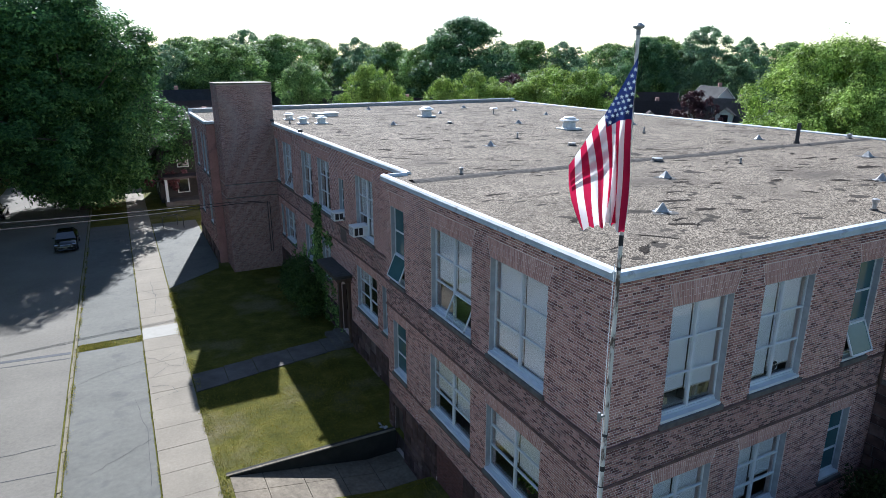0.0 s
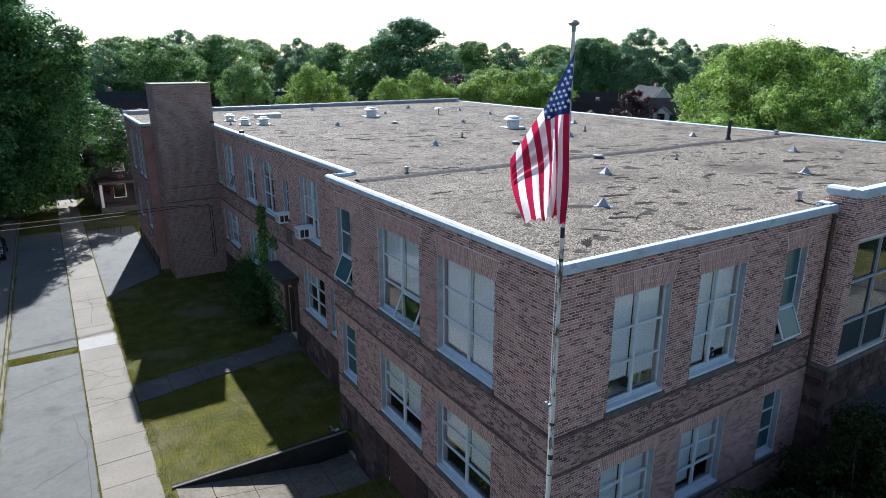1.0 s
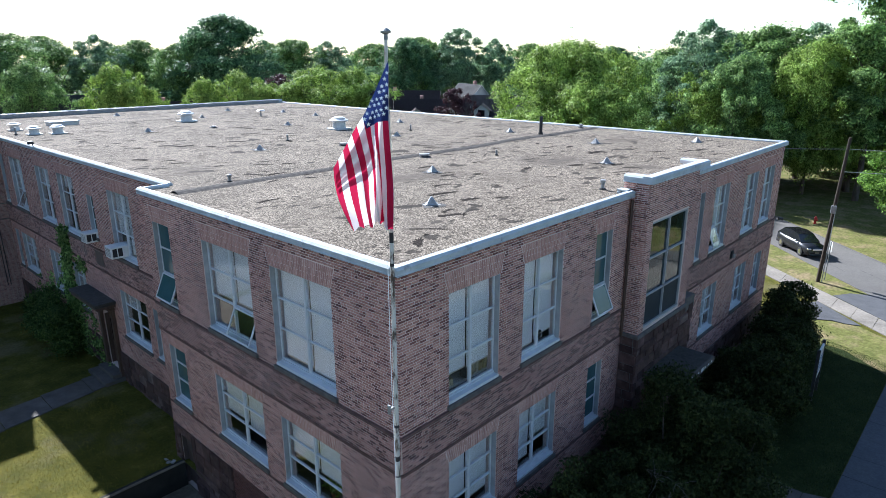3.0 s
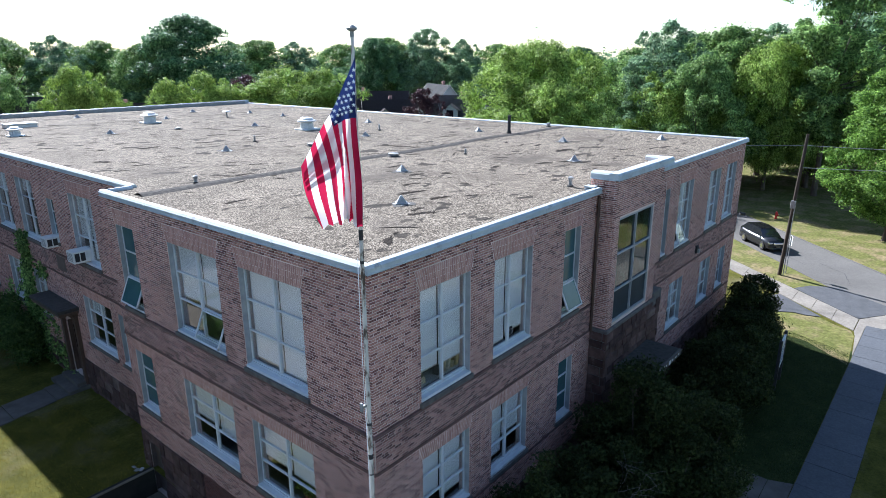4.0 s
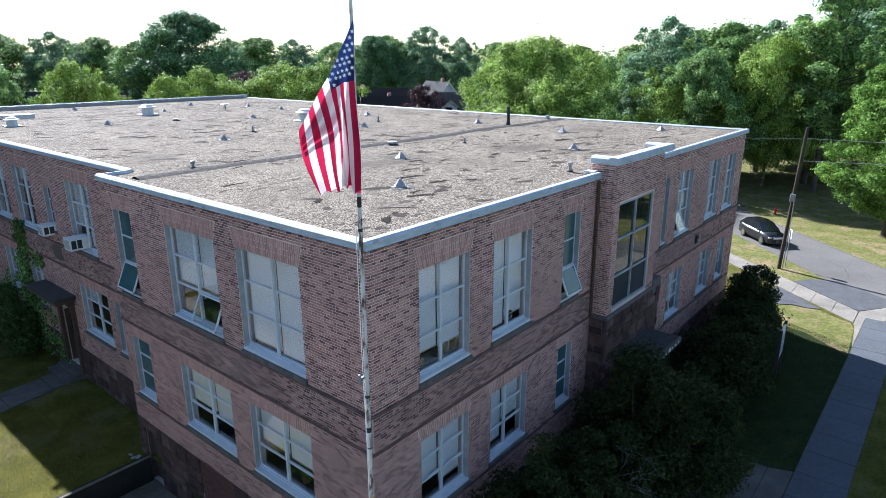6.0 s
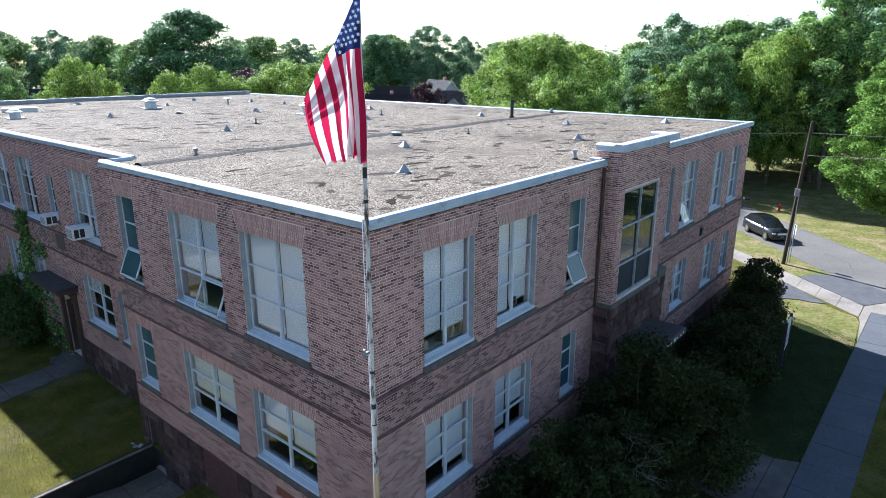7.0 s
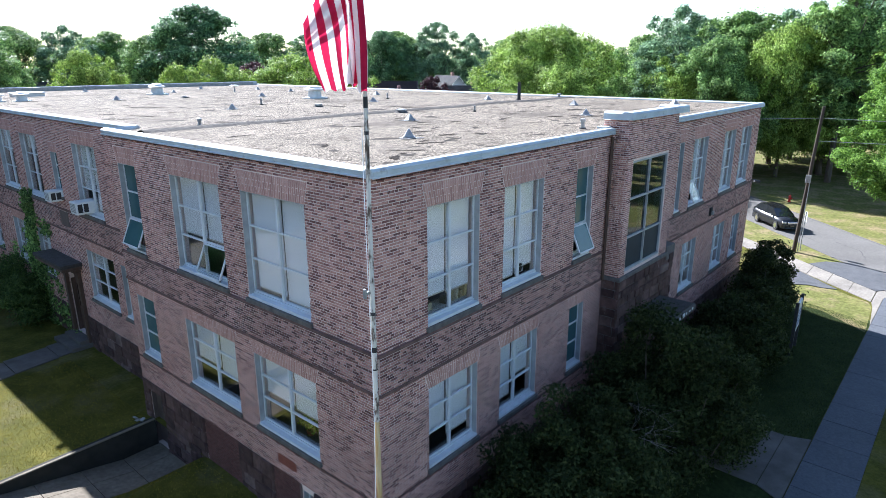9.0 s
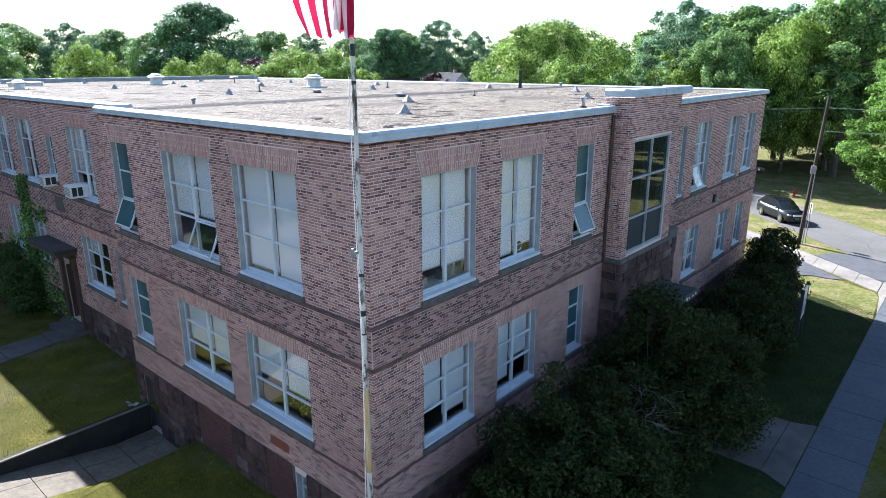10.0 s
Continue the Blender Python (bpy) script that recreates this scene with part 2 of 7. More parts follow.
M_WOOD_DARK = surface("dark_varnish", [(0.3, (0.05, 0.03, 0.022)), (0.7, (0.1, 0.06, 0.045))], 3, 0.6, bump=0.2, stretch=(3, 3, 0.4))
M_BOARD = surface("weathered_board", [(0.3, (0.09, 0.068, 0.06)), (0.7, (0.15, 0.115, 0.1))], 4, 0.85, bump=0.2, stretch=(2, 2, 0.4))
M_SHINGLE = surface("shingle", [(0.0, (0.039, 0.040, 0.043)), (1.0, (0.086, 0.086, 0.090))], 3, 0.9, bump=0.4, bump_scale=18, tone=(1.0, 0.8, 1.2))
M_SHINGLE_BROWN = surface("shingle_brown", [(0.0, (0.052, 0.036, 0.034)), (1.0, (0.107, 0.082, 0.077))], 3, 0.9, bump=0.4, bump_scale=18)
M_SIDING = surface("siding_white", [(0.3, (0.533, 0.533, 0.516)), (0.7, (0.636, 0.636, 0.619))], 2, 0.7, bump=0.4, bump_scale=3, stretch=(0.2, 0.2, 6))
M_SIDING_GREY = surface("siding_grey", [(0.3, (0.2, 0.22, 0.24)), (0.7, (0.3, 0.32, 0.34))], 2, 0.7, bump=0.4, bump_scale=3, stretch=(0.2, 0.2, 6))
M_CAR = surface("black_car_paint", [(0.3, (0.008, 0.009, 0.011)), (0.7, (0.014, 0.015, 0.018))], 3, 0.12, bump=0, spec=0.7)
M_CAR_GREY = surface("grey_car_paint", [(0.3, (0.02, 0.021, 0.024)), (0.7, (0.032, 0.033, 0.037))], 3, 0.25, 0.3, bump=0, spec=0.6)
M_TYRE = surface("rubber", [(0.3, (0.015, 0.015, 0.015)), (0.7, (0.035, 0.035, 0.035))], 9, 0.85, bump=0.2)
M_CHROME = surface("chrome", [(0.3, (0.6, 0.6, 0.6)), (0.7, (0.7, 0.7, 0.7))], 3, 0.15, 1.0, bump=0)
M_CAR_GLASS = surface("car_glass", [(0.3, (0.012, 0.014, 0.016)), (0.7, (0.02, 0.022, 0.025))], 3, 0.05, bump=0, spec=0.8)
M_HYDRANT = surface("hydrant_red", [(0.3, (0.4, 0.02, 0.02)), (0.7, (0.52, 0.035, 0.03))], 8, 0.5, bump=0.1)
M_SIGN_BLUE = surface("sign_blue", [(0.3, (0.1, 0.16, 0.32)), (0.7, (0.13, 0.2, 0.38))], 3, 0.5, bump=0)
M_RIDGE = surface("ridge_gravel", [(0.3, (0.028, 0.025, 0.022)), (0.7, (0.095, 0.083, 0.073))], 8, 0.95, bump=0.8, bump_scale=40, spec=0.2)
M_DOOR_STEEL = surface("brown_steel", [(0.3, (0.065, 0.048, 0.043)), (0.7, (0.090, 0.067, 0.060))], 3, 0.6, bump=0.05)
M_TEAL_PANE = surface("teal_pane", [(0.3, (0.038, 0.094, 0.106)), (0.7, (0.053, 0.116, 0.129))], 1.5, 0.12, bump=0, spec=0.5)
# South walk concrete darkened and blued in colour to stand for shade.
M_SHADED_WALK = surface("shaded_walk", [(0.36, (0.066, 0.071, 0.081)), (0.64, (0.089, 0.095, 0.107))], 12, 0.92, bump=0.3, bump_scale=70, tone=(0.5, 0.85, 1.08))
# Near-black concrete: the retaining wall's shade is put into its colour.
M_SHADED_CONCRETE = surface("shaded_concrete", [(0.25, (0.012, 0.012, 0.010)), (0.75, (0.030, 0.028, 0.023))], 2.5, 0.93, bump=0.4, bump_scale=50)
M_SIDING_DARK = surface("siding_dark", [(0.3, (0.020, 0.018, 0.017)), (0.7, (0.035, 0.030, 0.028))], 2, 0.7, bump=0.3, bump_scale=3, stretch=(0.2, 0.2, 6))
M_RAMP = surface("ramp_concrete", [(0.3, (0.119, 0.097, 0.070)), (0.7, (0.198, 0.166, 0.124))], 7, 0.93, bump=0.4, bump_scale=50, tone=(0.8, 0.7, 1.1))
M_BLUE_PANEL = surface("blue_panel", [(0.3, (0.018, 0.03, 0.042)), (0.7, (0.028, 0.044, 0.058))], 2, 0.5, bump=0.02, spec=0.12)
M_TWIG = surface("dead_twig", [(0.3, (0.12, 0.105, 0.095)), (0.7, (0.21, 0.19, 0.175))], 6, 0.9, bump=0)
M_BOOK = surface("book_cover", [(0.0, (0.05, 0.05, 0.06)), (0.5, (0.5, 0.4, 0.2)), (1.0, (0.6, 0.55, 0.42))], 8, 0.7, rand="object", bump=0.05)


def leaf_of(name, a, b, c):
    return surface(name, [(0.0, a), (0.55, b), (1.0, c)], 0.5, 0.5, rand="island", bump=0, see=0.3, spec=0.05, tone=(0.25, 0.7, 1.3))


M_LEAF = leaf_of("leaf_green", (0.042, 0.084, 0.032), (0.180, 0.302, 0.091), (0.385, 0.550, 0.178))
M_LEAF_BRIGHT = leaf_of("leaf_bright", (0.064, 0.104, 0.020), (0.236, 0.358, 0.070), (0.455, 0.600, 0.148))
M_LEAF_LAWN = leaf_of("leaf_lawn_tree", (0.042, 0.090, 0.020), (0.125, 0.235, 0.042), (0.260, 0.410, 0.080))
# Lifted for far trees: some distance haze is in this colour.
M_LEAF_DARK = leaf_of("leaf_dark", (0.030, 0.068, 0.034), (0.096, 0.192, 0.083), (0.220, 0.362, 0.151))
# Darkened leaf tone that stands for the shaded near side of the tree.
M_LEAF_SHADED = leaf_of("leaf_shaded", (0.031, 0.078, 0.030), (0.075, 0.166, 0.053), (0.178, 0.321, 0.090))
# Paler and bluer than M_LEAF: distance haze painted into the leaf colour.
M_LEAF_HAZED = leaf_of("leaf_hazed", (0.058, 0.110, 0.069), (0.185, 0.302, 0.160), (0.359, 0.510, 0.276))
M_LEAF_SHRUB = leaf_of("leaf_shrub", (0.018, 0.028, 0.011), (0.038, 0.054, 0.019), (0.082, 0.098, 0.035))
M_LEAF_BUSH = leaf_of("leaf_bush", (0.024, 0.045, 0.014), (0.055, 0.095, 0.03), (0.12, 0.17, 0.05))
M_LEAF_PURPLE = leaf_of("leaf_purple", (0.03, 0.015, 0.02), (0.06, 0.03, 0.036), (0.1, 0.05, 0.055))
M_LEAF_PINK = leaf_of("blossom", (0.12, 0.05, 0.06), (0.22, 0.09, 0.1), (0.3, 0.14, 0.15))


def roof_gravel():
    m = surface("roof_gravel", [(0.4, (0.035, 0.030, 0.023)), (0.5, (0.147, 0.123, 0.097)), (0.6, (0.334, 0.285, 0.227))], 26, 0.95, bump=1.0, bump_scale=22, tone=(0.3, 0.8, 1.15), spec=0.06, blotch=(0.07, 0.058, 0.046), blotch_scale=4.5, blotch_edge=(0.5, 0.72))
    nt = m.node_tree
    b = nt.nodes["Principled BSDF"]
    col = b.inputs["Base Color"].links[0].from_socket
    coord = nt.nodes.new("ShaderNodeTexCoord").outputs["Object"]
    for scale, stretch, edge, dark in ((1.0, (0.8, 1.1, 1.0), (0.63, 0.645), (0.03, 0.026, 0.022)), (2.6, (0.6, 1.3, 1.0), (0.645, 0.66), (0.03, 0.026, 0.022)), (0.35, (0.7, 1.0, 1.0), (0.58, 0.72), (0.085, 0.072, 0.06))):
        wear = noise_of(nt, coord, scale, 4, 0.55, stretch)      # bare patches where gravel has washed away
        r = ramp_of(nt, [(edge[0], (0, 0, 0)), (edge[1], (0.85, 0.85, 0.85))])
        nt.links.new(wear.outputs[0], r.inputs[0])
        col = mix_of(nt, r.outputs[0], col, dark)
    nt.links.new(col, b.inputs["Base Color"])
    return m


M_GRAVEL = roof_gravel()

# ---- mesh helpers ----
def mesh_object(name, me, material, parent=None, label=""):
    ob = new(name, me)
    if material and not me.materials:
        me.materials.append(material)
    if parent:
        ob.parent = parent
    return tagged(ob, label)


def part(name, bm, material, parent, label=""):
    me = bpy.data.meshes.new(name)
    bmesh.ops.recalc_face_normals(bm, faces=bm.faces)
    bm.to_mesh(me)
    bm.free()
    return mesh_object(name, me, material, parent, label)


def thing(name, label, category, at=(0, 0, 0), turn=0, group="", kind=""):
    ob = new(name)
    ob.empty_display_size = 0.2
    ob.matrix_basis = pose(*at, 0, 0, turn)
    return tagged(ob, label, category, group, kind)


def box(bm, x0, x1, y0, y1, z0, z1, bevel=0.0, m=None):
    v = bmesh.ops.create_cube(bm, size=1.0)["verts"]
    s = Matrix.Translation(((x0 + x1) / 2, (y0 + y1) / 2, (z0 + z1) / 2)) @ Matrix.Diagonal((abs(x1 - x0), abs(y1 - y0), abs(z1 - z0), 1))
    bmesh.ops.transform(bm, matrix=(m @ s) if m else s, verts=v)
    if bevel:
        bmesh.ops.bevel(bm, geom=list({e for q in v for e in q.link_edges}), offset=bevel, segments=1, affect="EDGES")
    return bm


def rod(bm, a, b, r0, r1=None, sides=10):
    a, b = Vector(a), Vector(b)
    r1 = r0 if r1 is None else r1
    v = bmesh.ops.create_cone(bm, cap_ends=True, segments=sides, radius1=r0, radius2=max(r1, 0.001), depth=(b - a).length)["verts"]
    m = Matrix.Translation((a + b) / 2) @ (b - a).to_track_quat("Z", "Y").to_matrix().to_4x4()
    bmesh.ops.transform(bm, matrix=m, verts=v)
    return bm


def tube(bm, pts, r, sides=6):
    """One bent tube through the points."""
    pts = [Vector(q) for q in pts]
    rings = []
    for k, p in enumerate(pts):
        t = (pts[min(k + 1, len(pts) - 1)] - pts[max(k - 1, 0)]).normalized()
        a = t.orthogonal().normalized()
        if rings:
            a = (keep - t * keep.dot(t)).normalized()
        keep = a
        b = t.cross(a)
        rings.append([bm.verts.new(p + (a * math.cos(2 * math.pi * i / sides) + b * math.sin(2 * math.pi * i / sides)) * r) for i in range(sides)])
    for p, q in zip(rings, rings[1:]):
        for i in range(sides):
            bm.faces.new((p[i], p[(i + 1) % sides], q[(i + 1) % sides], q[i]))
    bm.faces.new(rings[0][::-1])
    bm.faces.new(rings[-1])
    return bm


def lathe(bm, profile, sides=20, m=None):
    """A turned shape from (radius, z) pairs."""
    rings = [[bm.verts.new((r * math.cos(2 * math.pi * k / sides), r * math.sin(2 * math.pi * k / sides), z)) for k in range(sides)] for r, z in profile]
    for p, q in zip(rings, rings[1:]):
        for k in range(sides):
            bm.faces.new((p[k], p[(k + 1) % sides], q[(k + 1) % sides], q[k]))
    bm.faces.new(rings[0][::-1])
    bm.faces.new(rings[-1])
    if m:
        bmesh.ops.transform(bm, matrix=m, verts=[v for r in rings for v in r])
    return bm


def B():
    return bmesh.new()


def data_mesh(name, verts, faces):
    me = bpy.data.meshes.new(name)
    me.from_pydata(verts, [], faces)
    me.update()
    return me


def fast_mesh(name, verts, quads):
    """A mesh of triangles or quads from numpy arrays."""
    me = bpy.data.meshes.new(name)
    n, (k, c) = len(verts), np.shape(quads)
    me.vertices.add(n)
    me.vertices.foreach_set("co", np.asarray(verts, np.float32).ravel())
    me.loops.add(c * k)
    me.loops.foreach_set("vertex_index", np.asarray(quads, np.int32).ravel())
    me.polygons.add(k)
    me.polygons.foreach_set("loop_start", np.arange(0, c * k, c, dtype=np.int32))
    me.update(calc_edges=True)
    me.validate()
    return me


class Facade:
    """A wall plane: u runs along it, d outward from it, z up."""

    def __init__(self, origin, along, out):
        self.o, self.u, self.n = Vector(origin), Vector(along), Vector(out)
        self.flip = self.u.cross(Vector((0, 0, 1))).dot(self.n) < 0
        self.m = Matrix((( self.u.x, self.n.x, 0, self.o.x), (self.u.y, self.n.y, 0, self.o.y), (self.u.z, self.n.z, 1, self.o.z), (0, 0, 0, 1)))

    def at(self, u, d, z):
        return self.o + self.u * u + self.n * d + Vector((0, 0, z))

    def box(self, bm, u0, u1, d0, d1, z0, z1, bevel=0.0):
        return box(bm, u0, u1, d0, d1, z0, z1, bevel, self.m)


WEST = Facade((0, 0, 0), (0, 1, 0), (-1, 0, 0))
SOUTH = Facade((0, 0, 0), (1, 0, 0), (0, -1, 0))
WING = Facade((1.0, 0, 0), (0, 1, 0), (-1, 0, 0))
BAY = Facade((0, -0.56, 0), (1, 0, 0), (0, -1, 0))
BAY_SIDE = Facade((10.08, 0, 0), (0, -1, 0), (-1, 0, 0))
TOWER = Facade((0, 34.0, 0), (1, 0, 0), (0, -1, 0))
FAR_WEST = Facade((-2.9, 0, 0), (0, 1, 0), (-1, 0, 0))


def wall(name, fac, u0, u1, z0, z1, holes, thick, material, d0=0.0):
    """A wall of real thickness with openings through it."""
    us = sorted({u0, u1, *(h[0] for h in holes), *(h[1] for h in holes)})
    zs = sorted({z0, z1, *(h[2] for h in holes), *(h[3] for h in holes)})
    solid = {}
    for i in range(len(us) - 1):
        for j in range(len(zs) - 1):
            cu, cz = (us[i] + us[i + 1]) / 2, (zs[j] + zs[j + 1]) / 2
            solid[i, j] = not any(h[0] < cu < h[1] and h[2] < cz < h[3] for h in holes)
    verts, faces, seen = [], [], {}

    def vert(i, j, k):
        key = (i, j, k)
        if key not in seen:
            seen[key] = len(verts)
            verts.append(fac.at(us[i], d0 - (thick if k else 0), zs[j]))
        return seen[key]

    for (i, j), s in solid.items():
        if not s:
            continue
        faces.append([vert(i, j, 0), vert(i + 1, j, 0), vert(i + 1, j + 1, 0), vert(i, j + 1, 0)])
        faces.append([vert(i, j, 1), vert(i, j + 1, 1), vert(i + 1, j + 1, 1), vert(i + 1, j, 1)])
        for di, dj, a, b in ((-1, 0, (i, j), (i, j + 1)), (1, 0, (i + 1, j + 1), (i + 1, j)), (0, -1, (i + 1, j), (i, j)), (0, 1, (i, j + 1), (i + 1, j + 1))):
            if not solid.get((i + di, j + dj), False):
                faces.append([vert(*a, 0), vert(*a, 1), vert(*b, 1), vert(*b, 0)])
    if fac.flip:
        faces = [f[::-1] for f in faces]
    ob = mesh_object(name, data_mesh(name, verts, faces), material)
    return tagged(ob, kind="structure")


BL, BH = 0.205, 0.0635       # length and height of a brick with its joint
JOINT = 0.017


def brick_boxes(fac, u0, u1, z0, z1, holes=(), splays=(), proud=0.005, base=0.0, rng=None):
    """Corner lists of running-bond bricks on a facade. holes: (u0, u1, z0, z1) left free; splays: flat arches (u0, u1, z0, z1, spread)."""
    rng = rng or random.Random(3)
    out = []
    row = 0
    z = z0
    while z < z1 - 0.02:
        zt = min(z + BH - JOINT, z1)
        cz = (z + zt) / 2
        cuts = [(h[0], h[1]) for h in holes if h[2] < zt and h[3] > z and not (h[3] - z < 0.012 or zt - h[2] < 0.012)]
        for a, b, s0, s1, spread in splays:
            if s0 < cz < s1:
                e = spread * (cz - s0) / (s1 - s0)
                cuts.append((a - e - JOINT, b + e + JOINT))
        header = row % 6 == 5
        step = BL / 2 + JOINT / 4 if header else BL
        u = u0 - (step / 2 if row % 2 else 0)
        while u < u1:
            a, b = max(u, u0), min(u + step - JOINT, u1)
            u += step
            for c, d in cuts:
                if a >= c - 0.005 and b <= d + 0.005:
                    a = b
                elif c < b <= d and a < c:
                    b = c
                elif c <= a < d and b > d:
                    a = d
                elif a < c and b > d:
                    out.append((d, b, z, zt, proud + rng.uniform(-0.0015, 0.0015), base))
                    b = c
            if b - a > 0.02:
                out.append((a, b, z, zt, proud + rng.uniform(-0.0015, 0.0015), base))
        z += BH
        row += 1
    return out


def brick_mesh(name, fac, bricks, material, parent, label=""):
    """One mesh of many bricks, each an island of its own."""
    a = np.array([bk[:6] for bk in bricks], float)
    n = len(a)
    u = np.stack([a[:, 0], a[:, 1], a[:, 1], a[:, 0]] * 2, 1)
    z = np.stack([a[:, 2], a[:, 2], a[:, 3], a[:, 3]] * 2, 1)
    d = np.concatenate([np.repeat((a[:, 5] + a[:, 4])[:, None], 4, 1), np.repeat((a[:, 5] - 0.006)[:, None], 4, 1)], 1)
    u[:, 4:] += np.array([-0.002, 0.002, 0.002, -0.002])
    p = np.array(fac.o)[None, None] + u[..., None] * np.array(fac.u) + d[..., None] * np.array(fac.n) + z[..., None] * np.array((0, 0, 1.0))
    f = np.array([[0, 1, 2, 3], [4, 5, 1, 0], [5, 6, 2, 1], [6, 7, 3, 2], [7, 4, 0, 3]])
    if fac.flip:
        f = f[:, ::-1]
    faces = (f[None] + 8 * np.arange(n)[:, None, None]).reshape(-1, 4)
    ob = mesh_object(name, fast_mesh(name, p.reshape(-1, 3), faces), material, parent, label)
    ob["kind"] = "stuff"
    return ob


def arch_bricks(fac, splays, base=0.0, seed=1):
    """Soldier bricks of flat arches as (corner) prisms: returns vertices and quads."""
    rng = random.Random(seed)
    verts, quads = [], []
    for a, b, s0, s1, spread in splays:
        n = max(3, round((b - a) / 0.064))
        for k in range(n):
            cut = s0 + (s1 - s0) * (0.36 if k % 2 else 0.66)
            for y0, y1 in ((s0, cut - JOINT), (cut, s1)):
                e0, e1 = spread * (y0 - s0) / (s1 - s0), spread * (y1 - s0) / (s1 - s0)
                pts = []
                for kk in (k, k + 1):
                    t = kk / n
                    pts.append((a - e0 + (b - a + 2 * e0) * t, a - e1 + (b - a + 2 * e1) * t))
                (l0, l1), (r0, r1) = pts
                j = JOINT / 2
                pr = base + 0.0055 + rng.uniform(-0.0015, 0.0015)
                q = [(l0 + j, y0), (r0 - j, y0), (r1 - j, y1), (l1 + j, y1)]
                i = len(verts)
                verts += [fac.at(u, pr, z) for u, z in q] + [fac.at(u, base - 0.006, z) for u, z in q]
                fs = [[0, 1, 2, 3], [4, 5, 1, 0], [5, 6, 2, 1], [6, 7, 3, 2], [7, 4, 0, 3]]
                quads += [[i + c for c in (f[::-1] if fac.flip else f)] for f in fs]
    return verts, quads

# ---- the school: walls, bricks, windows ----
Z_HEAD, Z_SILL = 8.95, 6.2       # upper windows
Z_HEAD2, Z_SILL2 = 4.64, 2.5     # lower windows
Z_TOP = 9.79                     # underside of the roof edge
Z_STONE = 1.45                   # top of the stone base
ARCH = 0.5

WEST_WIN = [  # u0, u1, z0, z1, columns, shade bottoms by column (share of the height left open), opened sash
    (2.2, 4.72, Z_SILL, Z_HEAD, 2, (0.0, 0.03), None),
    (5.68, 8.25, Z_SILL, Z_HEAD, 2, (0.36, 0.36), (0, 0)),
    (10.32, 11.5, Z_SILL, Z_HEAD, 1, (), (0, 0)),
    (2.2, 4.78, Z_SILL2, Z_HEAD2, 2, (0.36, 0.4), None),
    (5.66, 8.35, Z_SILL2, Z_HEAD2, 2, (0.3, 0.36), None),
    (10.32, 11.5, Z_SILL2, Z_HEAD2, 1, (), None),
]
SOUTH_WIN = [
    (1.53, 3.4, Z_SILL, Z_HEAD, 2, (0.16, 0.14), None),
    (4.38, 6.22, Z_SILL, Z_HEAD, 2, (0.02, 0.08), None),
    (8.0, 9.0, Z_SILL, Z_HEAD, 1, (), (0, 0)),
    (15.9, 16.4, Z_SILL, Z_HEAD, 1, (), None),
    (17.4, 19.12, Z_SILL, Z_HEAD, 2, (0.4, 0.1), (0, 0)),
    (21.2, 22.85, Z_SILL, Z_HEAD, 2, (0.0, 0.0), None),
    (23.7, 25.3, Z_SILL, Z_HEAD, 2, (0.0, 0.05), None),
    (1.53, 3.4, Z_SILL2, Z_HEAD2, 2, (0.3, 0.12), None),
    (4.38, 6.2, Z_SILL2, Z_HEAD2, 2, (0.1, 0.36), None),
    (8.0, 8.9, Z_SILL2, Z_HEAD2, 1, (), None),
    (17.3, 18.95, Z_SILL2, Z_HEAD2, 2, (0.35, 0.2), None),
    (21.2, 22.75, Z_SILL2, Z_HEAD2, 2, (0.3, 0.3), None),
    (23.95, 25.1, Z_SILL2, Z_HEAD2, 2, (0.3, 0.3), None),
]
WING_WIN = [
    (15.85, 18.05, Z_SILL, Z_HEAD, 2, (0.02, 0.3), None),
    (19.72, 20.5, 6.6, 8.42, 1, (), None),
    (21.92, 24.05, Z_SILL, Z_HEAD, 2, (0.5, 0.75), None),
    (25.15, 27.3, Z_SILL, Z_HEAD, 2, (0.55, 0.6), None),
    (29.6, 31.75, Z_SILL, Z_HEAD, 2, (0.2, 0.3), (0, 0)),
    (33.0, 33.75, Z_SILL, Z_HEAD, 1, (), None),
    (15.7, 18.3, Z_SILL2, Z_HEAD2, 2, (1.0, 0.62), None),
    (14.45, 15.1, Z_SILL2, Z_HEAD2, 1, (), None),
    (22.4, 24.0, Z_SILL2, Z_HEAD2, 2, (0.4, 0.4), None),
    (25.4, 27.35, Z_SILL2, Z_HEAD2, 2, (0.5, 0.5), None),
    (29.7, 32.2, Z_SILL2, Z_HEAD2, 2, (0.4, 0.2), None),
    (32.75, 33.4, Z_SILL2, Z_HEAD2, 1, (), None),
]
WING_DOOR = (19.55, 20.85, 0.35, 3.3)
DOOR = (10.62, 11.52, -0.92, 1.14)
BASE_WIN = [(2.55, 3.05, 0.2, 1.28), ]
BAY_WIN = (10.5, 13.3, 5.3, 8.94)
FAR_WIN = [(37.6, 38.7, Z_SILL, Z_HEAD), (39.2, 40.3, Z_SILL, Z_HEAD), (42.6, 43.8, Z_SILL, Z_HEAD), (38.0, 39.2, 2.6, Z_HEAD2), (42.4, 43.8, 2.6, Z_HEAD2)]


def holes_of(wins):
    return [w[:4] for w in wins]


def arches_of(wins):
    return [(w[0], w[1], w[3] + 0.006, w[3] + (ARCH if w[3] > 8.5 or w[3] < 5 else 0.4), 0.15) for w in wins]


NEAR_Z = (6.7, 8.85)     # the stretch beside the street corner whose bricks are parts


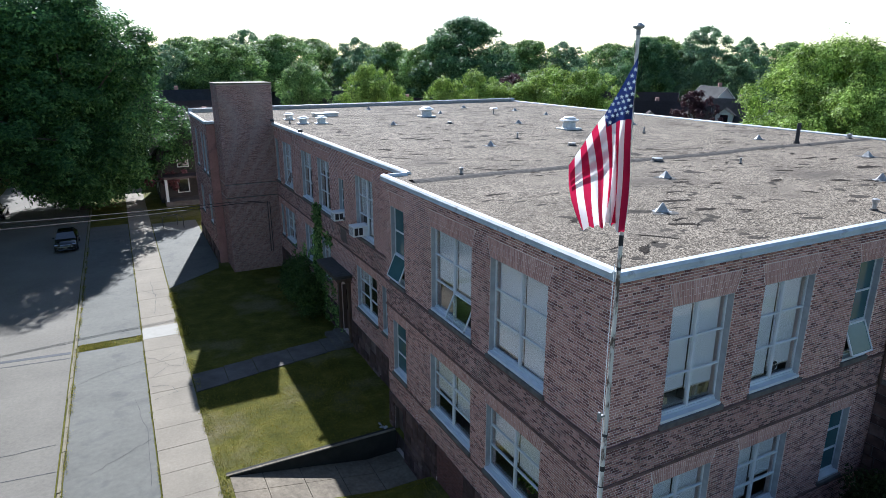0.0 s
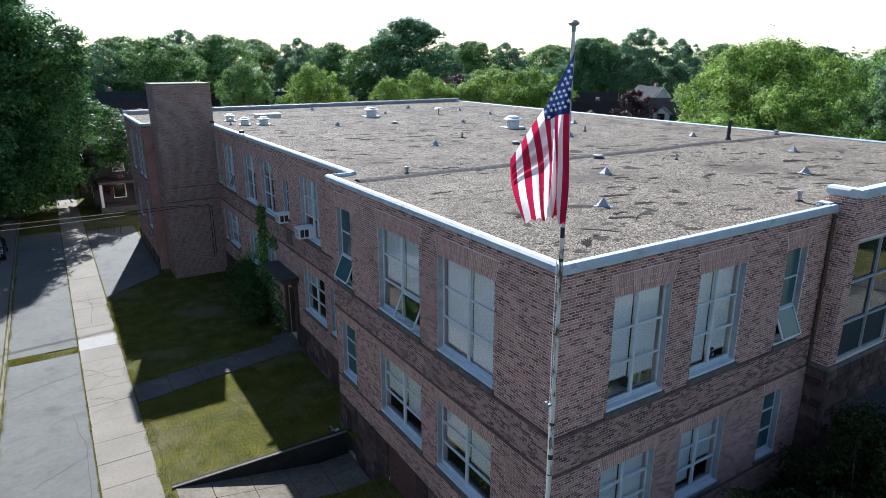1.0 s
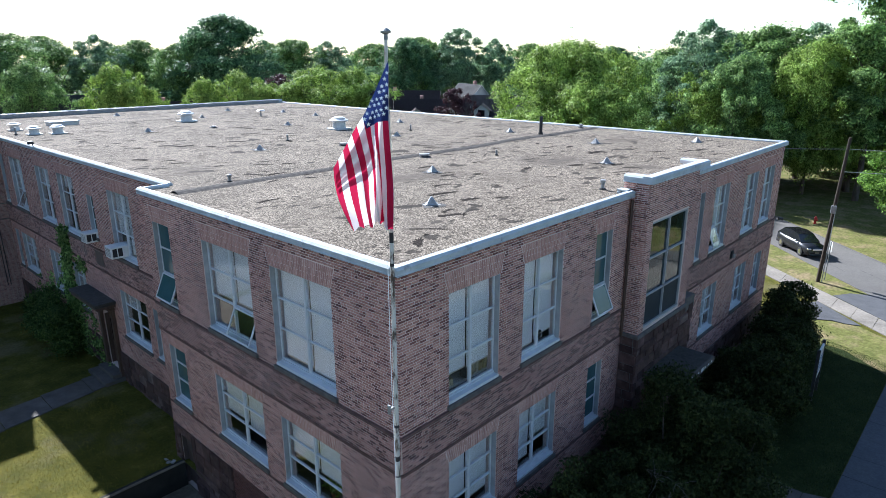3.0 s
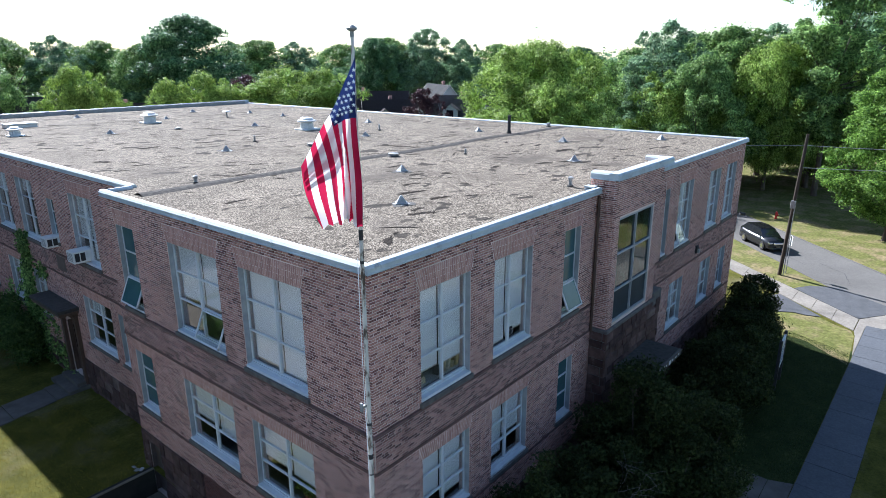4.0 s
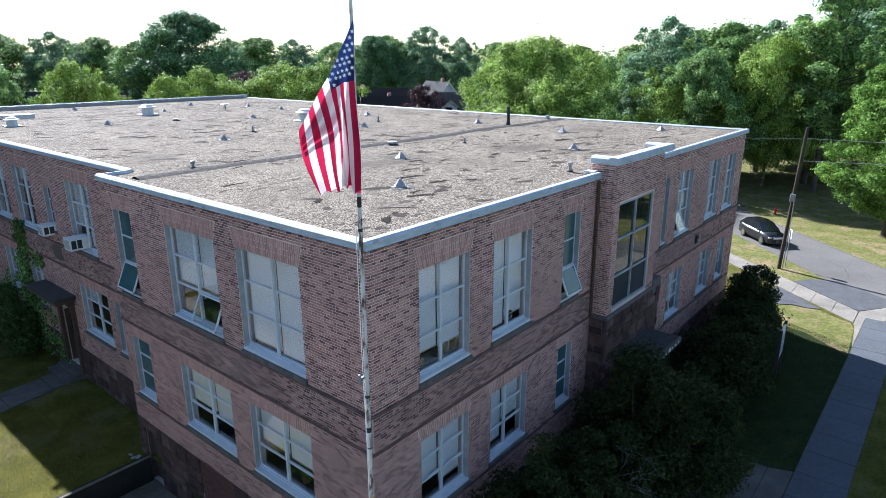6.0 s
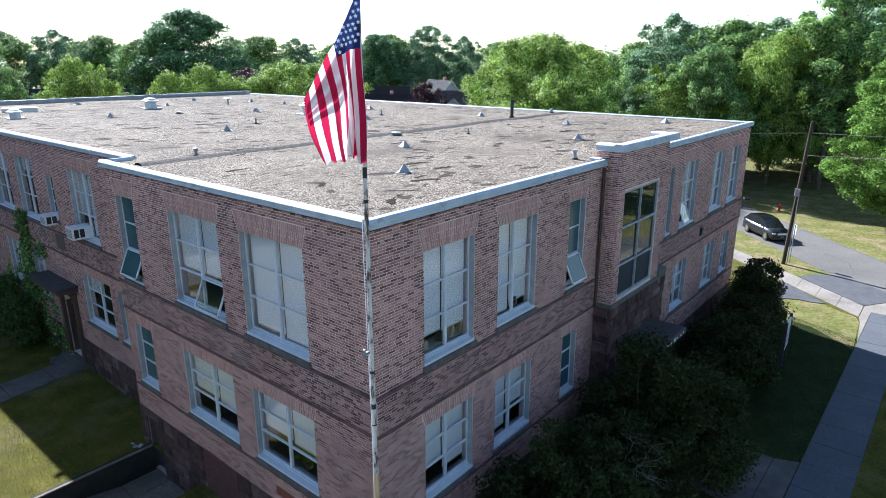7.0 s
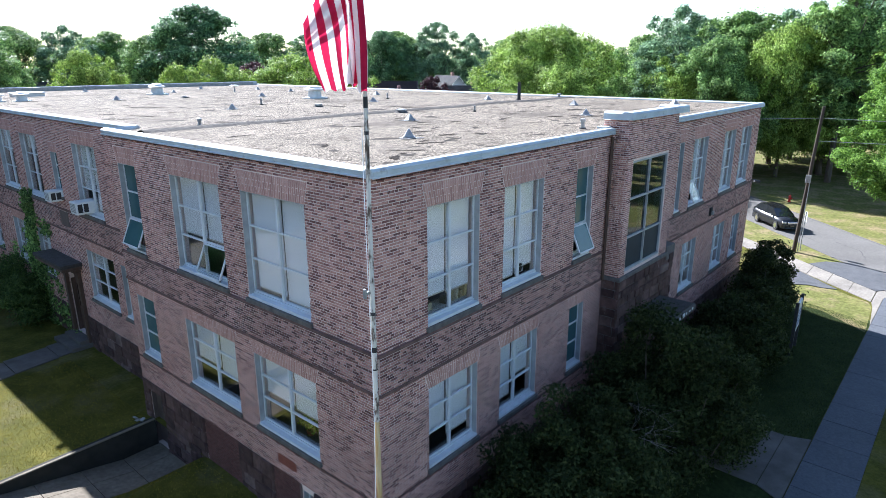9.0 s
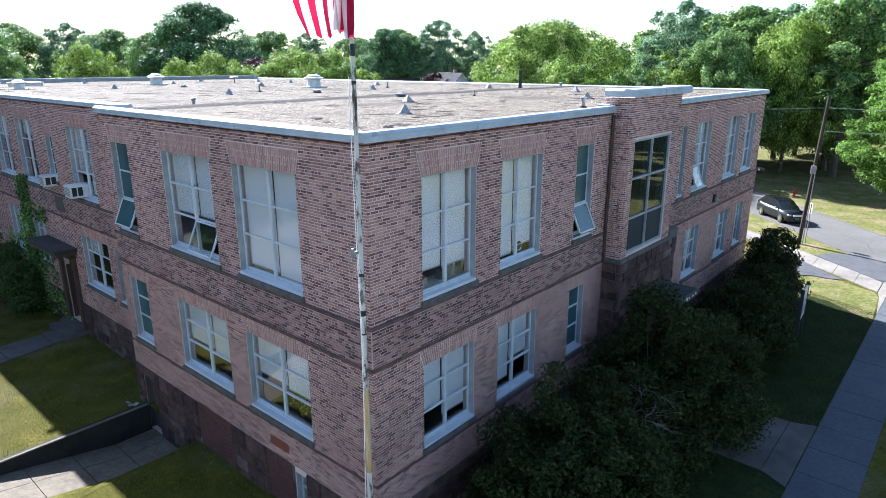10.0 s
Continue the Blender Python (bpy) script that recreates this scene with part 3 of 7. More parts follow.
def brick_wall(name, fac, u0, u1, z1, wins, extra_holes=(), near=None, z0=Z_STONE, material=None, core=None):
    """The masonry of one facade: mortar wall, bricks, flat arches, weathered band between the storeys."""
    holes = holes_of(wins) + list(extra_holes)
    w = wall(name, fac, u0 if core is None else core, u1, -1.3, z1, holes, 0.36, M_MORTAR)
    tagged(w, "pinkish brown brick wall with light mortar joints")
    sp = arches_of(wins)
    keep = [(h[0], h[1], h[2] - 0.13, h[3]) for h in holes_of(wins)] + list(extra_holes)
    rng = random.Random(len(name))
    lo = brick_boxes(fac, u0, u1, z0, 5.1, keep, sp, rng=rng)
    hi = brick_boxes(fac, u0, u1, 6.05, z1, keep, sp, rng=rng)
    band = brick_boxes(fac, u0, u1, 5.16, 6.0, keep, sp, rng=rng, base=0.03)
    field = lo + hi
    if near:
        picked = [b for b in field if near[0] <= b[0] and b[1] <= near[1] and NEAR_Z[0] <= b[2] and b[3] <= NEAR_Z[1]][:300]
        chosen = set(picked)
        field = [b for b in field if b not in chosen]
    else:
        picked = []
    brick_mesh("brickwork", fac, field, material or M_BRICK, w)
    bm = B()
    fac.box(bm, u0, u1, -0.01, 0.03, 5.13, 6.03)
    part("band_backing", bm, M_MORTAR_BAND, w)
    brick_mesh("band_brickwork", fac, band, M_BRICK_DARK, w, "darker weathered brick band between the storeys")
    for z, out in ((5.075, 0.058), (6.0, 0.062)):
        bm = B()
        fac.box(bm, u0 - 0.03, u1, -0.01, out, z, z + 0.075, 0.008)
        part("string_course", bm, M_STRING, w, "narrow dark string course")
    bm = B()
    fac.box(bm, u0 - 0.03, u1, -0.01, 0.035, 2.29, 2.33, 0.006)
    if fac is not WING:
        part("string_course", bm, M_STRING, w, "narrow dark string course")
    else:
        bm.free()
    v, q = arch_bricks(fac, sp, seed=len(name))
    ob = mesh_object("flat_arches", data_mesh("flat_arches", v, q), M_BRICK_ARCH, w, "splayed upright bricks over the windows")
    ob["kind"] = "stuff"
    return w, picked


def stone_base(parent, fac, u0, u1, z0, z1, holes=(), out=0.05, seed=1):
    """Rough blocks of brownstone in courses, with open joints, under the brickwork."""
    rng = random.Random(seed)
    rows, z = [], z0
    while z < z1 - 0.1:
        h = min(rng.uniform(0.26, 0.42), z1 - z)
        if z1 - (z + h) < 0.15:
            h = z1 - z
        rows.append((z, z + h))
        z += h
    verts, quads = [], []
    for za, zb in rows:
        u = u0 - rng.uniform(0, 0.4)
        while u < u1:
            ln = rng.uniform(0.32, 0.85)
            a, b = max(u, u0), min(u + ln - 0.014, u1)
            u += ln
            spans = [(a, b)]
            for h in holes:
                if h[2] < zb - 0.03 and h[3] > za + 0.03:
                    nxt = []
                    for c, d in spans:
                        if d <= h[0] or c >= h[1]:
                            nxt.append((c, d))
                        else:
                            nxt += [(c, h[0]), (h[1], d)]
                    spans = [s for s in nxt if s[1] - s[0] > 0.03]
            for c, d in spans:
                p, i = out + rng.uniform(-0.025, 0.025), len(verts)
                top = zb - 0.014
                verts += [fac.at(uu, -0.01, zz) for uu, zz in ((c, za), (d, za), (d, top), (c, top))]
                verts += [fac.at(uu, p, zz) for uu, zz in ((c + 0.02, za + 0.02), (d - 0.02, za + 0.02), (d - 0.02, top - 0.02), (c + 0.02, top - 0.02))]
                fs = [[4, 5, 6, 7], [0, 1, 5, 4], [1, 2, 6, 5], [2, 3, 7, 6], [3, 0, 4, 7]]
                quads += [[i + k for k in (f[::-1] if fac.flip else f)] for f in fs]
    ob = mesh_object("stone_base", data_mesh("stone_base", verts, quads), M_STONE, parent, "rough dark brownstone blocks at the foot of the wall")
    ob["kind"] = "stuff"
    return ob


WIN_COUNT = [0]


def sash_at(fac, parent, u0, u1, z0, z1, d, angle, glass):
    """An awning sash hung from its top edge and pushed outward at the foot."""
    bm = B()
    h, t = z1 - z0, 0.045
    for a, b, c, e in ((u0, u1, -t, 0), (u0, u1, -h, -h + t), (u0, u0 + t, -h, 0), (u1 - t, u1, -h, 0)):
        box(bm, a, b, -0.02, 0.02, c, e)
    turn = fac.m @ Matrix.Translation((0, d, z1)) @ Matrix.Rotation(angle, 4, "X")
    bmesh.ops.transform(bm, matrix=turn, verts=bm.verts)
    s = part("sash", bm, M_SILL, parent, "pale sash tilted open at the foot")
    bm = B()
    box(bm, u0 + t, u1 - t, -0.004, 0.004, -h + t, -t)
    bmesh.ops.transform(bm, matrix=turn, verts=bm.verts)
    part("pane", bm, glass, s)


def window(fac, u0, u1, z0, z1, cols, shades, opened, rows=3, glass=None, deep=0.16):
    """A tall painted window with a middle post, crossbars, panes, painted sill and stone sill; roller shades hang behind it."""
    WIN_COUNT[0] += 1
    narrow = cols == 1
    glass = glass or (M_TEAL_PANE if narrow else M_GLASS)
    w = thing("window_%d" % WIN_COUNT[0], "tall narrow window in pale grey-blue paint" if narrow else "large six-pane window in pale grey-blue paint", "window", kind="structure")
    t, d0, d1 = 0.045, -deep - 0.06, -deep
    if narrow and not shades:
        shades = (0.34 if opened else 0.0,)
    bm = B()
    fac.box(bm, u0, u0 + 0.02, -deep, -0.02, z0, z1)
    fac.box(bm, u1 - 0.02, u1, -deep, -0.02, z0, z1)
    fac.box(bm, u0 + 0.02, u1 - 0.02, -deep, -0.02, z1 - 0.02, z1)
    part("jamb_lining", bm, M_FRAME, w)
    bm = B()
    s0 = z0 + 0.12
    fac.box(bm, u0, u0 + t, d0, d1, s0, z1)
    fac.box(bm, u1 - t, u1, d0, d1, s0, z1)
    fac.box(bm, u0 + t, u1 - t, d0, d1, z1 - t, z1)
    fac.box(bm, u0 + t, u1 - t, d0, d1, s0, s0 + t)
    part("window_frame", bm, M_SILL, w)
    bm = B()
    fac.box(bm, u0 + 0.001, u1 - 0.001, d0, 0.02, z0, z0 + 0.075, 0.006)
    fac.box(bm, u0 + 0.001, u1 - 0.001, d0, d1 + 0.03, z0 + 0.075, s0)
    part("window_sill", bm, M_SILL, w, "pale blue painted sill")
    bm = B()
    fac.box(bm, u0 - 0.06, u1 + 0.06, -0.1, 0.075, z0 - 0.125, z0 - 0.003, 0.01)
    part("stone_sill", bm, M_SILL_STONE, w, "dark weathered stone sill")
    cw = (u1 - u0 - 2 * t) / cols
    rh = (z1 - t - s0 - t) / rows
    for c in range(1, cols):
        bm = B()
        uu = u0 + t + cw * c
        fac.box(bm, uu - 0.035, uu + 0.035, d0, d1 + 0.025, s0, z1 - t, 0.006)
        part("mullion", bm, M_SILL, w)
    for r in range(1, rows):
        for c in range(cols):
            bm = B()
            zz = s0 + t + rh * r
            a = u0 + t + cw * c + (0.035 if c else 0)
            b = u0 + t + cw * (c + 1) - (0.035 if c < cols - 1 else 0)
            fac.box(bm, a, b, d0 + 0.01, d1 + 0.012, zz - 0.02, zz + 0.02)
            part("crossbar", bm, M_SILL, w)
    for c in range(cols):
        for r in range(rows):
            a = u0 + t + cw * c + (0.035 if c else 0)
            b = u0 + t + cw * (c + 1) - (0.035 if c < cols - 1 else 0)
            za, zb = s0 + t + rh * r + (0.025 if r else 0), s0 + t + rh * (r + 1) - (0.025 if r < rows - 1 else 0)
            if opened == (c, r):
                sash_at(fac, w, a, b, za - 0.03, zb, d1 + 0.02, 0.42, glass)
                continue
            bm = B()
            fac.box(bm, a, b, d0 + 0.028, d0 + 0.036, za, zb)
            part("pane", bm, glass, w)
    for c, left in enumerate(shades):
        if left >= 0.99:
            continue
        a, b = u0 + t + cw * c + 0.015, u0 + t + cw * (c + 1) - 0.035
        low = s0 + t + left * (z1 - s0 - 2 * t)
        sh = thing("roller_shade", "teal shade drawn down behind the glass" if narrow else "off-white roller shade drawn down behind the glass", "window shade", group="roller shades in the windows")
        bm = B()
        fac.box(bm, a, b, d0 - 0.075, d0 - 0.069, low, z1 - 0.05)
        part("cloth", bm, M_SHADE_TEAL if narrow else M_SHADE, sh)
        bm = B()
        fac.box(bm, a, b, d0 - 0.085, d0 - 0.06, low - 0.03, low)
        part("hem_bar", bm, M_SHADE_TAN, sh)
        bm = B()
        rod(bm, fac.at(a, d0 - 0.1, z1 - 0.04), fac.at(b, d0 - 0.1, z1 - 0.04), 0.03, sides=8)
        part("roller", bm, M_SHADE_TAN, sh)
    return w


DOOR_HOLE = DOOR
wall_west, near_west = brick_wall("wall_west", WEST, 0.0, 12.0, Z_TOP, WEST_WIN, [DOOR_HOLE, *BASE_WIN], near=(0.0, 2.1), core=0.36)
wall_south, near_south = brick_wall("wall_south", SOUTH, 0.0, 26.45, Z_TOP, SOUTH_WIN, [(10.5, 13.3, 5.3, 8.94)], near=(0.0, 1.5))
wall_wing, _ = brick_wall("wall_wing", WING, 12.0, 34.0, Z_TOP, WING_WIN, [WING_DOOR])
bm = B()
WEST.box(bm, 11.99, 12.006, -0.3, 0.008, Z_STONE, Z_TOP)
part("corner_edge", bm, M_BRICK_DARK, wall_west)
stone_base(wall_west, WEST, 0.0, 12.0, -1.2, Z_STONE, [DOOR_HOLE, *BASE_WIN, (6.0, 7.9, -0.2, 1.3), (3.15, 4.3, -0.2, 1.26)], seed=2)
stone_base(wall_south, SOUTH, -0.03, 10.3, -0.2, Z_STONE, seed=3)
stone_base(wall_south, SOUTH, 14.8, 26.45, -0.2, Z_STONE, seed=4)
stone_base(wall_wing, WING, 12.0, 34.0, -0.2, Z_STONE, [WING_DOOR], seed=5)
bm = B()
WEST.box(bm, DOOR[0] - 0.1, DOOR[1] + 0.1, -0.01, 0.055, DOOR[3] + 0.005, Z_STONE - 0.01, 0.015)
part("door_lintel", bm, M_STONE, wall_west, "rough brownstone lintel")
for u0, u1, z0, z1 in ((6.0, 7.9, -0.2, 1.44), (3.15, 4.3, -0.2, 1.44)):
    bm = B()
    WEST.box(bm, u0, u1, -0.01, 0.001, z0, z1)
    part("opening_backing", bm, M_STONE, wall_west)
    brick_mesh("bricked_up_opening", WEST, brick_boxes(WEST, u0, u1, z0, z1), M_BRICK_RED, wall_west, "basement opening filled with dark red brick")
bm = B()
WEST.box(bm, 3.25, 4.03, -0.01, 0.012, 1.69, 1.95)
part("patch", bm, M_RUST, wall_west, "small plain rust-red patch on the brick")
for f, wins in ((WEST, WEST_WIN), (SOUTH, SOUTH_WIN), (WING, WING_WIN)):
    for u0, u1, z0, z1, cols, shades, opened in wins:
        window(f, u0, u1, z0, z1, cols, shades, opened)
window(WEST, *BASE_WIN[0], 1, (0.2,), None, rows=2, glass=M_GLASS)
# walls that close the building where the camera never sees them from outside
for nm, fac, a, b in (("wall_step", Facade((0, 12.37, 0), (1, 0, 0), (0, 1, 0)), 0.37, 0.98), ("wall_north", Facade((0, 46.5, 0), (1, 0, 0), (0, 1, 0)), -2.9, 28.0)):
    tagged(wall(nm, fac, a, b, -1.3, Z_TOP, [], 0.36, M_MORTAR), "plain brick wall")
east = mesh_object("wall_east", data_mesh("wall_east", [(26.45, 0, -1.3), (28.0, 46.14, -1.3), (28.0, 46.14, Z_TOP), (26.45, 0, Z_TOP), (26.09, 0.36, -1.3), (27.64, 46.14, -1.3), (27.64, 46.14, Z_TOP), (26.09, 0.36, Z_TOP)],
                   [[0, 1, 2, 3], [7, 6, 5, 4], [0, 4, 5, 1], [1, 5, 6, 2], [2, 6, 7, 3], [3, 7, 4, 0]]), M_BRICK_DARK)
tagged(east, "plain brick wall", kind="structure")

# stair bay with its tall window on the south front
bay = wall("wall_bay", BAY, 10.08, 13.95, 5.1, 10.2, [BAY_WIN], 0.35, M_MORTAR)
tagged(bay, "projecting brick stair bay above a stone entrance")
brick_mesh("brickwork", BAY, brick_boxes(BAY, 10.08, 13.95, 5.2, 10.2, [(10.48, 13.32, 5.2, 8.96)]), M_BRICK, bay)
brick_mesh("side_brickwork", BAY_SIDE, brick_boxes(BAY_SIDE, -0.3, 0.555, 5.2, 10.2), M_BRICK, bay)
bm = B()
box(bm, 10.082, 10.43, -0.2, 0.3, 5.1, 10.2)
box(bm, 13.6, 13.948, -0.2, 0.3, 9.6, 10.2)
box(bm, 10.43, 13.6, -0.22, 0.12, 9.5, 9.875)
part("parapet_back", bm, M_MORTAR, bay)
PIL = Facade((0, -0.3, 0), (1, 0, 0), (0, -1, 0))
bm = B()
PIL.box(bm, 13.95, 14.55, -0.29, 0.0, 5.1, 10.2)
part("pilaster", bm, M_MORTAR, bay, "narrow brick pilaster")
brick_mesh("pilaster_brickwork", PIL, brick_boxes(PIL, 13.95, 14.55, 5.2, 10.2), M_BRICK_DARK, bay)
bm = B()
box(bm, 10.05, 14.6, -0.57, -0.006, -0.2, 5.1)
part("entrance_block", bm, M_SILL_STONE, bay)
stone_base(bay, Facade((0, -0.57, 0), (1, 0, 0), (0, -1, 0)), 10.03, 14.62, -0.2, 5.1, [(11.4, 13.0, -0.3, 2.9)], seed=7)
stone_base(bay, Facade((10.05, 0, 0), (0, -1, 0), (-1, 0, 0)), 0.0, 0.6, -0.2, 5.1, seed=8)
bm = B()
BAY.box(bm, 9.99, 14.0, -0.555, 0.09, 5.08, 5.21, 0.02)
part("ledge", bm, M_SILL_STONE, bay, "dark stone ledge under the tall window")
bm = B()
box(bm, 13.95, 14.75, -0.62, -0.006, 4.85, 5.4, 0.03)
part("corbel", bm, M_SILL_STONE, bay, "dark stone corbel block")

stair = thing("window_%d" % (WIN_COUNT[0] + 1), "tall stair window with four tinted panes over two dark blue panels", "window", kind="structure")
u0, u1, z0, z1 = BAY_WIN
bm = B()
for a, b, c, d in ((u0, u0 + 0.045, z0, z1), (u1 - 0.045, u1, z0, z1), (u0 + 0.045, u1 - 0.045, z1 - 0.07, z1), (u0 + 0.045, u1 - 0.045, z0, z0 + 0.08)):
    BAY.box(bm, a, b, -0.13, -0.025, c, d)
part("window_frame", bm, M_FRAME, stair)
um = (u0 + u1) / 2
zr = [z0 + 0.08, 6.45, 7.72, z1 - 0.07]
bm = B()
BAY.box(bm, um - 0.028, um + 0.028, -0.12, -0.015, z0 + 0.08, z1 - 0.07)
part("mullion", bm, M_FRAME, stair)
for zz in zr[1:3]:
    for a, b in ((u0 + 0.045, um - 0.028), (um + 0.028, u1 - 0.045)):
        bm = B()
        BAY.box(bm, a, b, -0.12, -0.02, zz - 0.03, zz + 0.03)
        part("crossbar", bm, M_FRAME, stair)
for k in range(3):
    for a, b in ((u0 + 0.045, um - 0.028), (um + 0.028, u1 - 0.045)):
        bm = B()
        BAY.box(bm, a, b, -0.09, -0.08, zr[k] + (0.03 if k else 0), zr[k + 1] - (0.03 if k < 2 else 0))
        part("pane" if k else "lower_panel", bm, M_GLASS_TEAL if k else M_BLUE_PANEL, stair, "" if k else "dark blank panel")

# entrance canopy
can = thing("entrance_canopy", "flat dark-roofed entrance canopy with a pale worn edge", "canopy")
bm = B()
box(bm, 10.9, 13.75, -1.93, -0.62, 3.36, 3.58, 0.015)
part("slab", bm, M_OLD_CONCRETE, can, "weathered pale slab edge")
bm = B()
box(bm, 10.98, 13.67, -1.85, -0.63, 3.58, 3.61)
part("roofing", bm, M_TAR, can, "dark tarred top")
rc = random.Random(12)
for k in range(9):
    bm = B()
    x = 11.0 + 0.3 * k
    box(bm, x, x + rc.uniform(0.08, 0.22), -1.936, -1.931, 3.4 + rc.uniform(0, 0.05), 3.5 + rc.uniform(0, 0.06))
    part("paint_flake", bm, M_WHITE, can)
for x in (11.2, 13.45):
    bm = B()
    box(bm, x - 0.12, x + 0.12, -1.05, -0.63, 2.95, 3.36, 0.02)
    part("bracket", bm, M_SILL_STONE, can)
ed = thing("door_3", "dark wooden entrance door under the canopy", "door", kind="structure")
bm = B()
box(bm, 11.4, 13.0, -0.60, -0.572, 0.0, 2.9)
part("leaf", bm, M_WOOD_DARK, ed)

# chimney tower at the inner corner
tower = thing("chimney_tower", "square brick chimney tower rising above the roof", "chimney")
bm = B()
box(bm, -2.35, 1.05, 34.0, 36.6, -0.2, 12.4)
part("shaft", bm, M_MORTAR_DARK, tower)
bands = [(-0.1, 5.1), (5.16, 6.0), (6.05, 12.36)]
brick_mesh("brickwork", TOWER, [b for z0, z1 in bands for b in brick_boxes(TOWER, -2.35, 1.05, z0, z1, proud=0.008)], M_BRICK_TOWER, tower)
T_SIDE = Facade((-2.35, 0, 0), (0, 1, 0), (-1, 0, 0))
brick_mesh("side_brickwork", T_SIDE, [b for z0, z1 in bands for b in brick_boxes(T_SIDE, 34.0, 36.6, z0, z1, proud=0.008)], M_BRICK_TOWER, tower)
for z, h, o in ((12.4, 0.1, 0.05), (6.0, 0.05, 0.04), (5.1, 0.06, 0.04)):
    bm = B()
    if z > 12:
        box(bm, -2.35 - o, 1.05 + o, 34 - o, 36.6 + o, z, z + h, 0.01)
        part("cap", bm, M_KERB, tower, "pale stone cap")
    else:
        box(bm, -2.35 - o, 1.0, 34 - o, 34.0, z, z + h)
        part("string_course", bm, M_SILL_STONE, tower)
bm = B()
for k, x in enumerate((-0.55, -0.4)):
    top = 4.75 - 0.1 * k
    rod(bm, (x + 0.75, 33.9, 1.2), (x + 0.75, 33.9, top), 0.022, sides=8)
    rod(bm, (x + 0.75, 33.9, top), (-1.95, 33.9, top + 0.12), 0.018, sides=8)
part("conduit", bm, M_BLACK, tower, "dark conduits down the face")

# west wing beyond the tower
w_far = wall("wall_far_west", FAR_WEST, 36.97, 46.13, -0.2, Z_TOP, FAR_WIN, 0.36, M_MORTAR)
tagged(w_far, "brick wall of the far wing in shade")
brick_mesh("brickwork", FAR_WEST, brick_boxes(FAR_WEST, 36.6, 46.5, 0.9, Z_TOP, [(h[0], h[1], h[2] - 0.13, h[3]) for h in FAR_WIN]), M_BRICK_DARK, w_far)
stone_base(w_far, FAR_WEST, 36.6, 46.5, -0.2, 0.9, seed=11)
FAR_SOUTH = Facade((0, 36.6, 0), (1, 0, 0), (0, -1, 0))
tagged(wall("wall_far_south", FAR_SOUTH, -2.9, -2.0, -0.2, Z_TOP, [], 0.36, M_BRICK_DARK), "narrow brick return wall")
for h in FAR_WIN:
    window(FAR_WEST, *h, 2, (0.0, 0.1) if h[2] > 5 else (0.9, 0.9), None)

# inside: floors and back walls that the windows look onto
for nm, z in (("floor_upper", 5.3), ("floor_lower", 1.6)):
    bm = B()
    box(bm, 1.4, 26.0, 0.4, 46.1, z - 0.1, z)
    box(bm, 0.36, 1.4, 0.4, 11.6, z - 0.1, z)
    box(bm, -2.5, 1.4, 36.7, 46.1, z - 0.1, z)
    tagged(part(nm, bm, M_ROOM, None), "plain classroom floor seen dimly through the windows", kind="structure")
bm = B()
box(bm, 6.0, 6.1, 6.1, 46.1, 1.6, 9.6)
box(bm, 0.4, 26.0, 6.0, 6.1, 1.6, 9.6)
box(bm, 9.5, 9.6, 0.4, 6.0, 1.6, 9.6)
tagged(part("wall_inner", bm, M_ROOM, None), "plain plaster classroom partition", kind="structure")

# ---- roof ----
ROOF = [(0, 0), (26.45, 0), (28.0, 46.5), (-2.9, 46.5), (-2.9, 36.6), (1.0, 36.6), (1.0, 12.0), (0, 12.0)]
Z_ROOF = 9.87


def roof_height(x, y):
    """The gravel roof dips and swells a little between its drains."""
    e = min(1.0, 0.25 * min(abs(x), abs(y), abs(26.4 - x)))
    return Z_ROOF + e * (0.035 * noise.noise((x * 0.25, y * 0.25, 0.0)) + 0.012 * noise.noise((x * 1.3, y * 1.3, 4.0)))


bm = B()


def roof_patch(y0, y1, x0, x1, nx, ny):
    """A sheet of gravel between the edges; x1 may slant with y."""
    g = []
    for j in range(ny + 1):
        y = y0 + (y1 - y0) * j / ny
        xr = x1 + y * 0.0333 if x1 > 20 else x1
        g.append([bm.verts.new((x0 + (xr - x0) * i / nx, y, roof_height(x0 + (xr - x0) * i / nx, y))) for i in range(nx + 1)])
    for p, q in zip(g, g[1:]):
        for i in range(nx):
            bm.faces.new((p[i], p[i + 1], q[i + 1], q[i]))


roof_patch(0.1, 12.1, 0.1, 26.32, 44, 20)
roof_patch(12.1, 46.2, 1.1, 26.32, 42, 56)
roof_patch(36.7, 46.2, -2.8, 1.1, 6, 14)
roof = part("roof_surface", bm, M_GRAVEL, None)
for p in roof.data.polygons:
    p.use_smooth = True
tagged(roof, "flat gravel roof with dark washed-out patches", kind="structure")
bm = B()
top = [bm.verts.new((x, y, Z_ROOF - 0.07)) for x, y in ROOF]
bot = [bm.verts.new((x, y, 9.7)) for x, y in ROOF]
bm.faces.new(top)
bm.faces.new(bot[::-1])
for k in range(len(ROOF)):
    bm.faces.new((bot[k], bot[(k + 1) % len(ROOF)], top[(k + 1) % len(ROOF)], top[k]))
tagged(part("ceiling", bm, M_GRAVEL, None), "roof slab under the gravel", kind="structure")

coping = thing("roof_edge", "pale painted metal roof edge with seams", "roof edge", kind="structure")


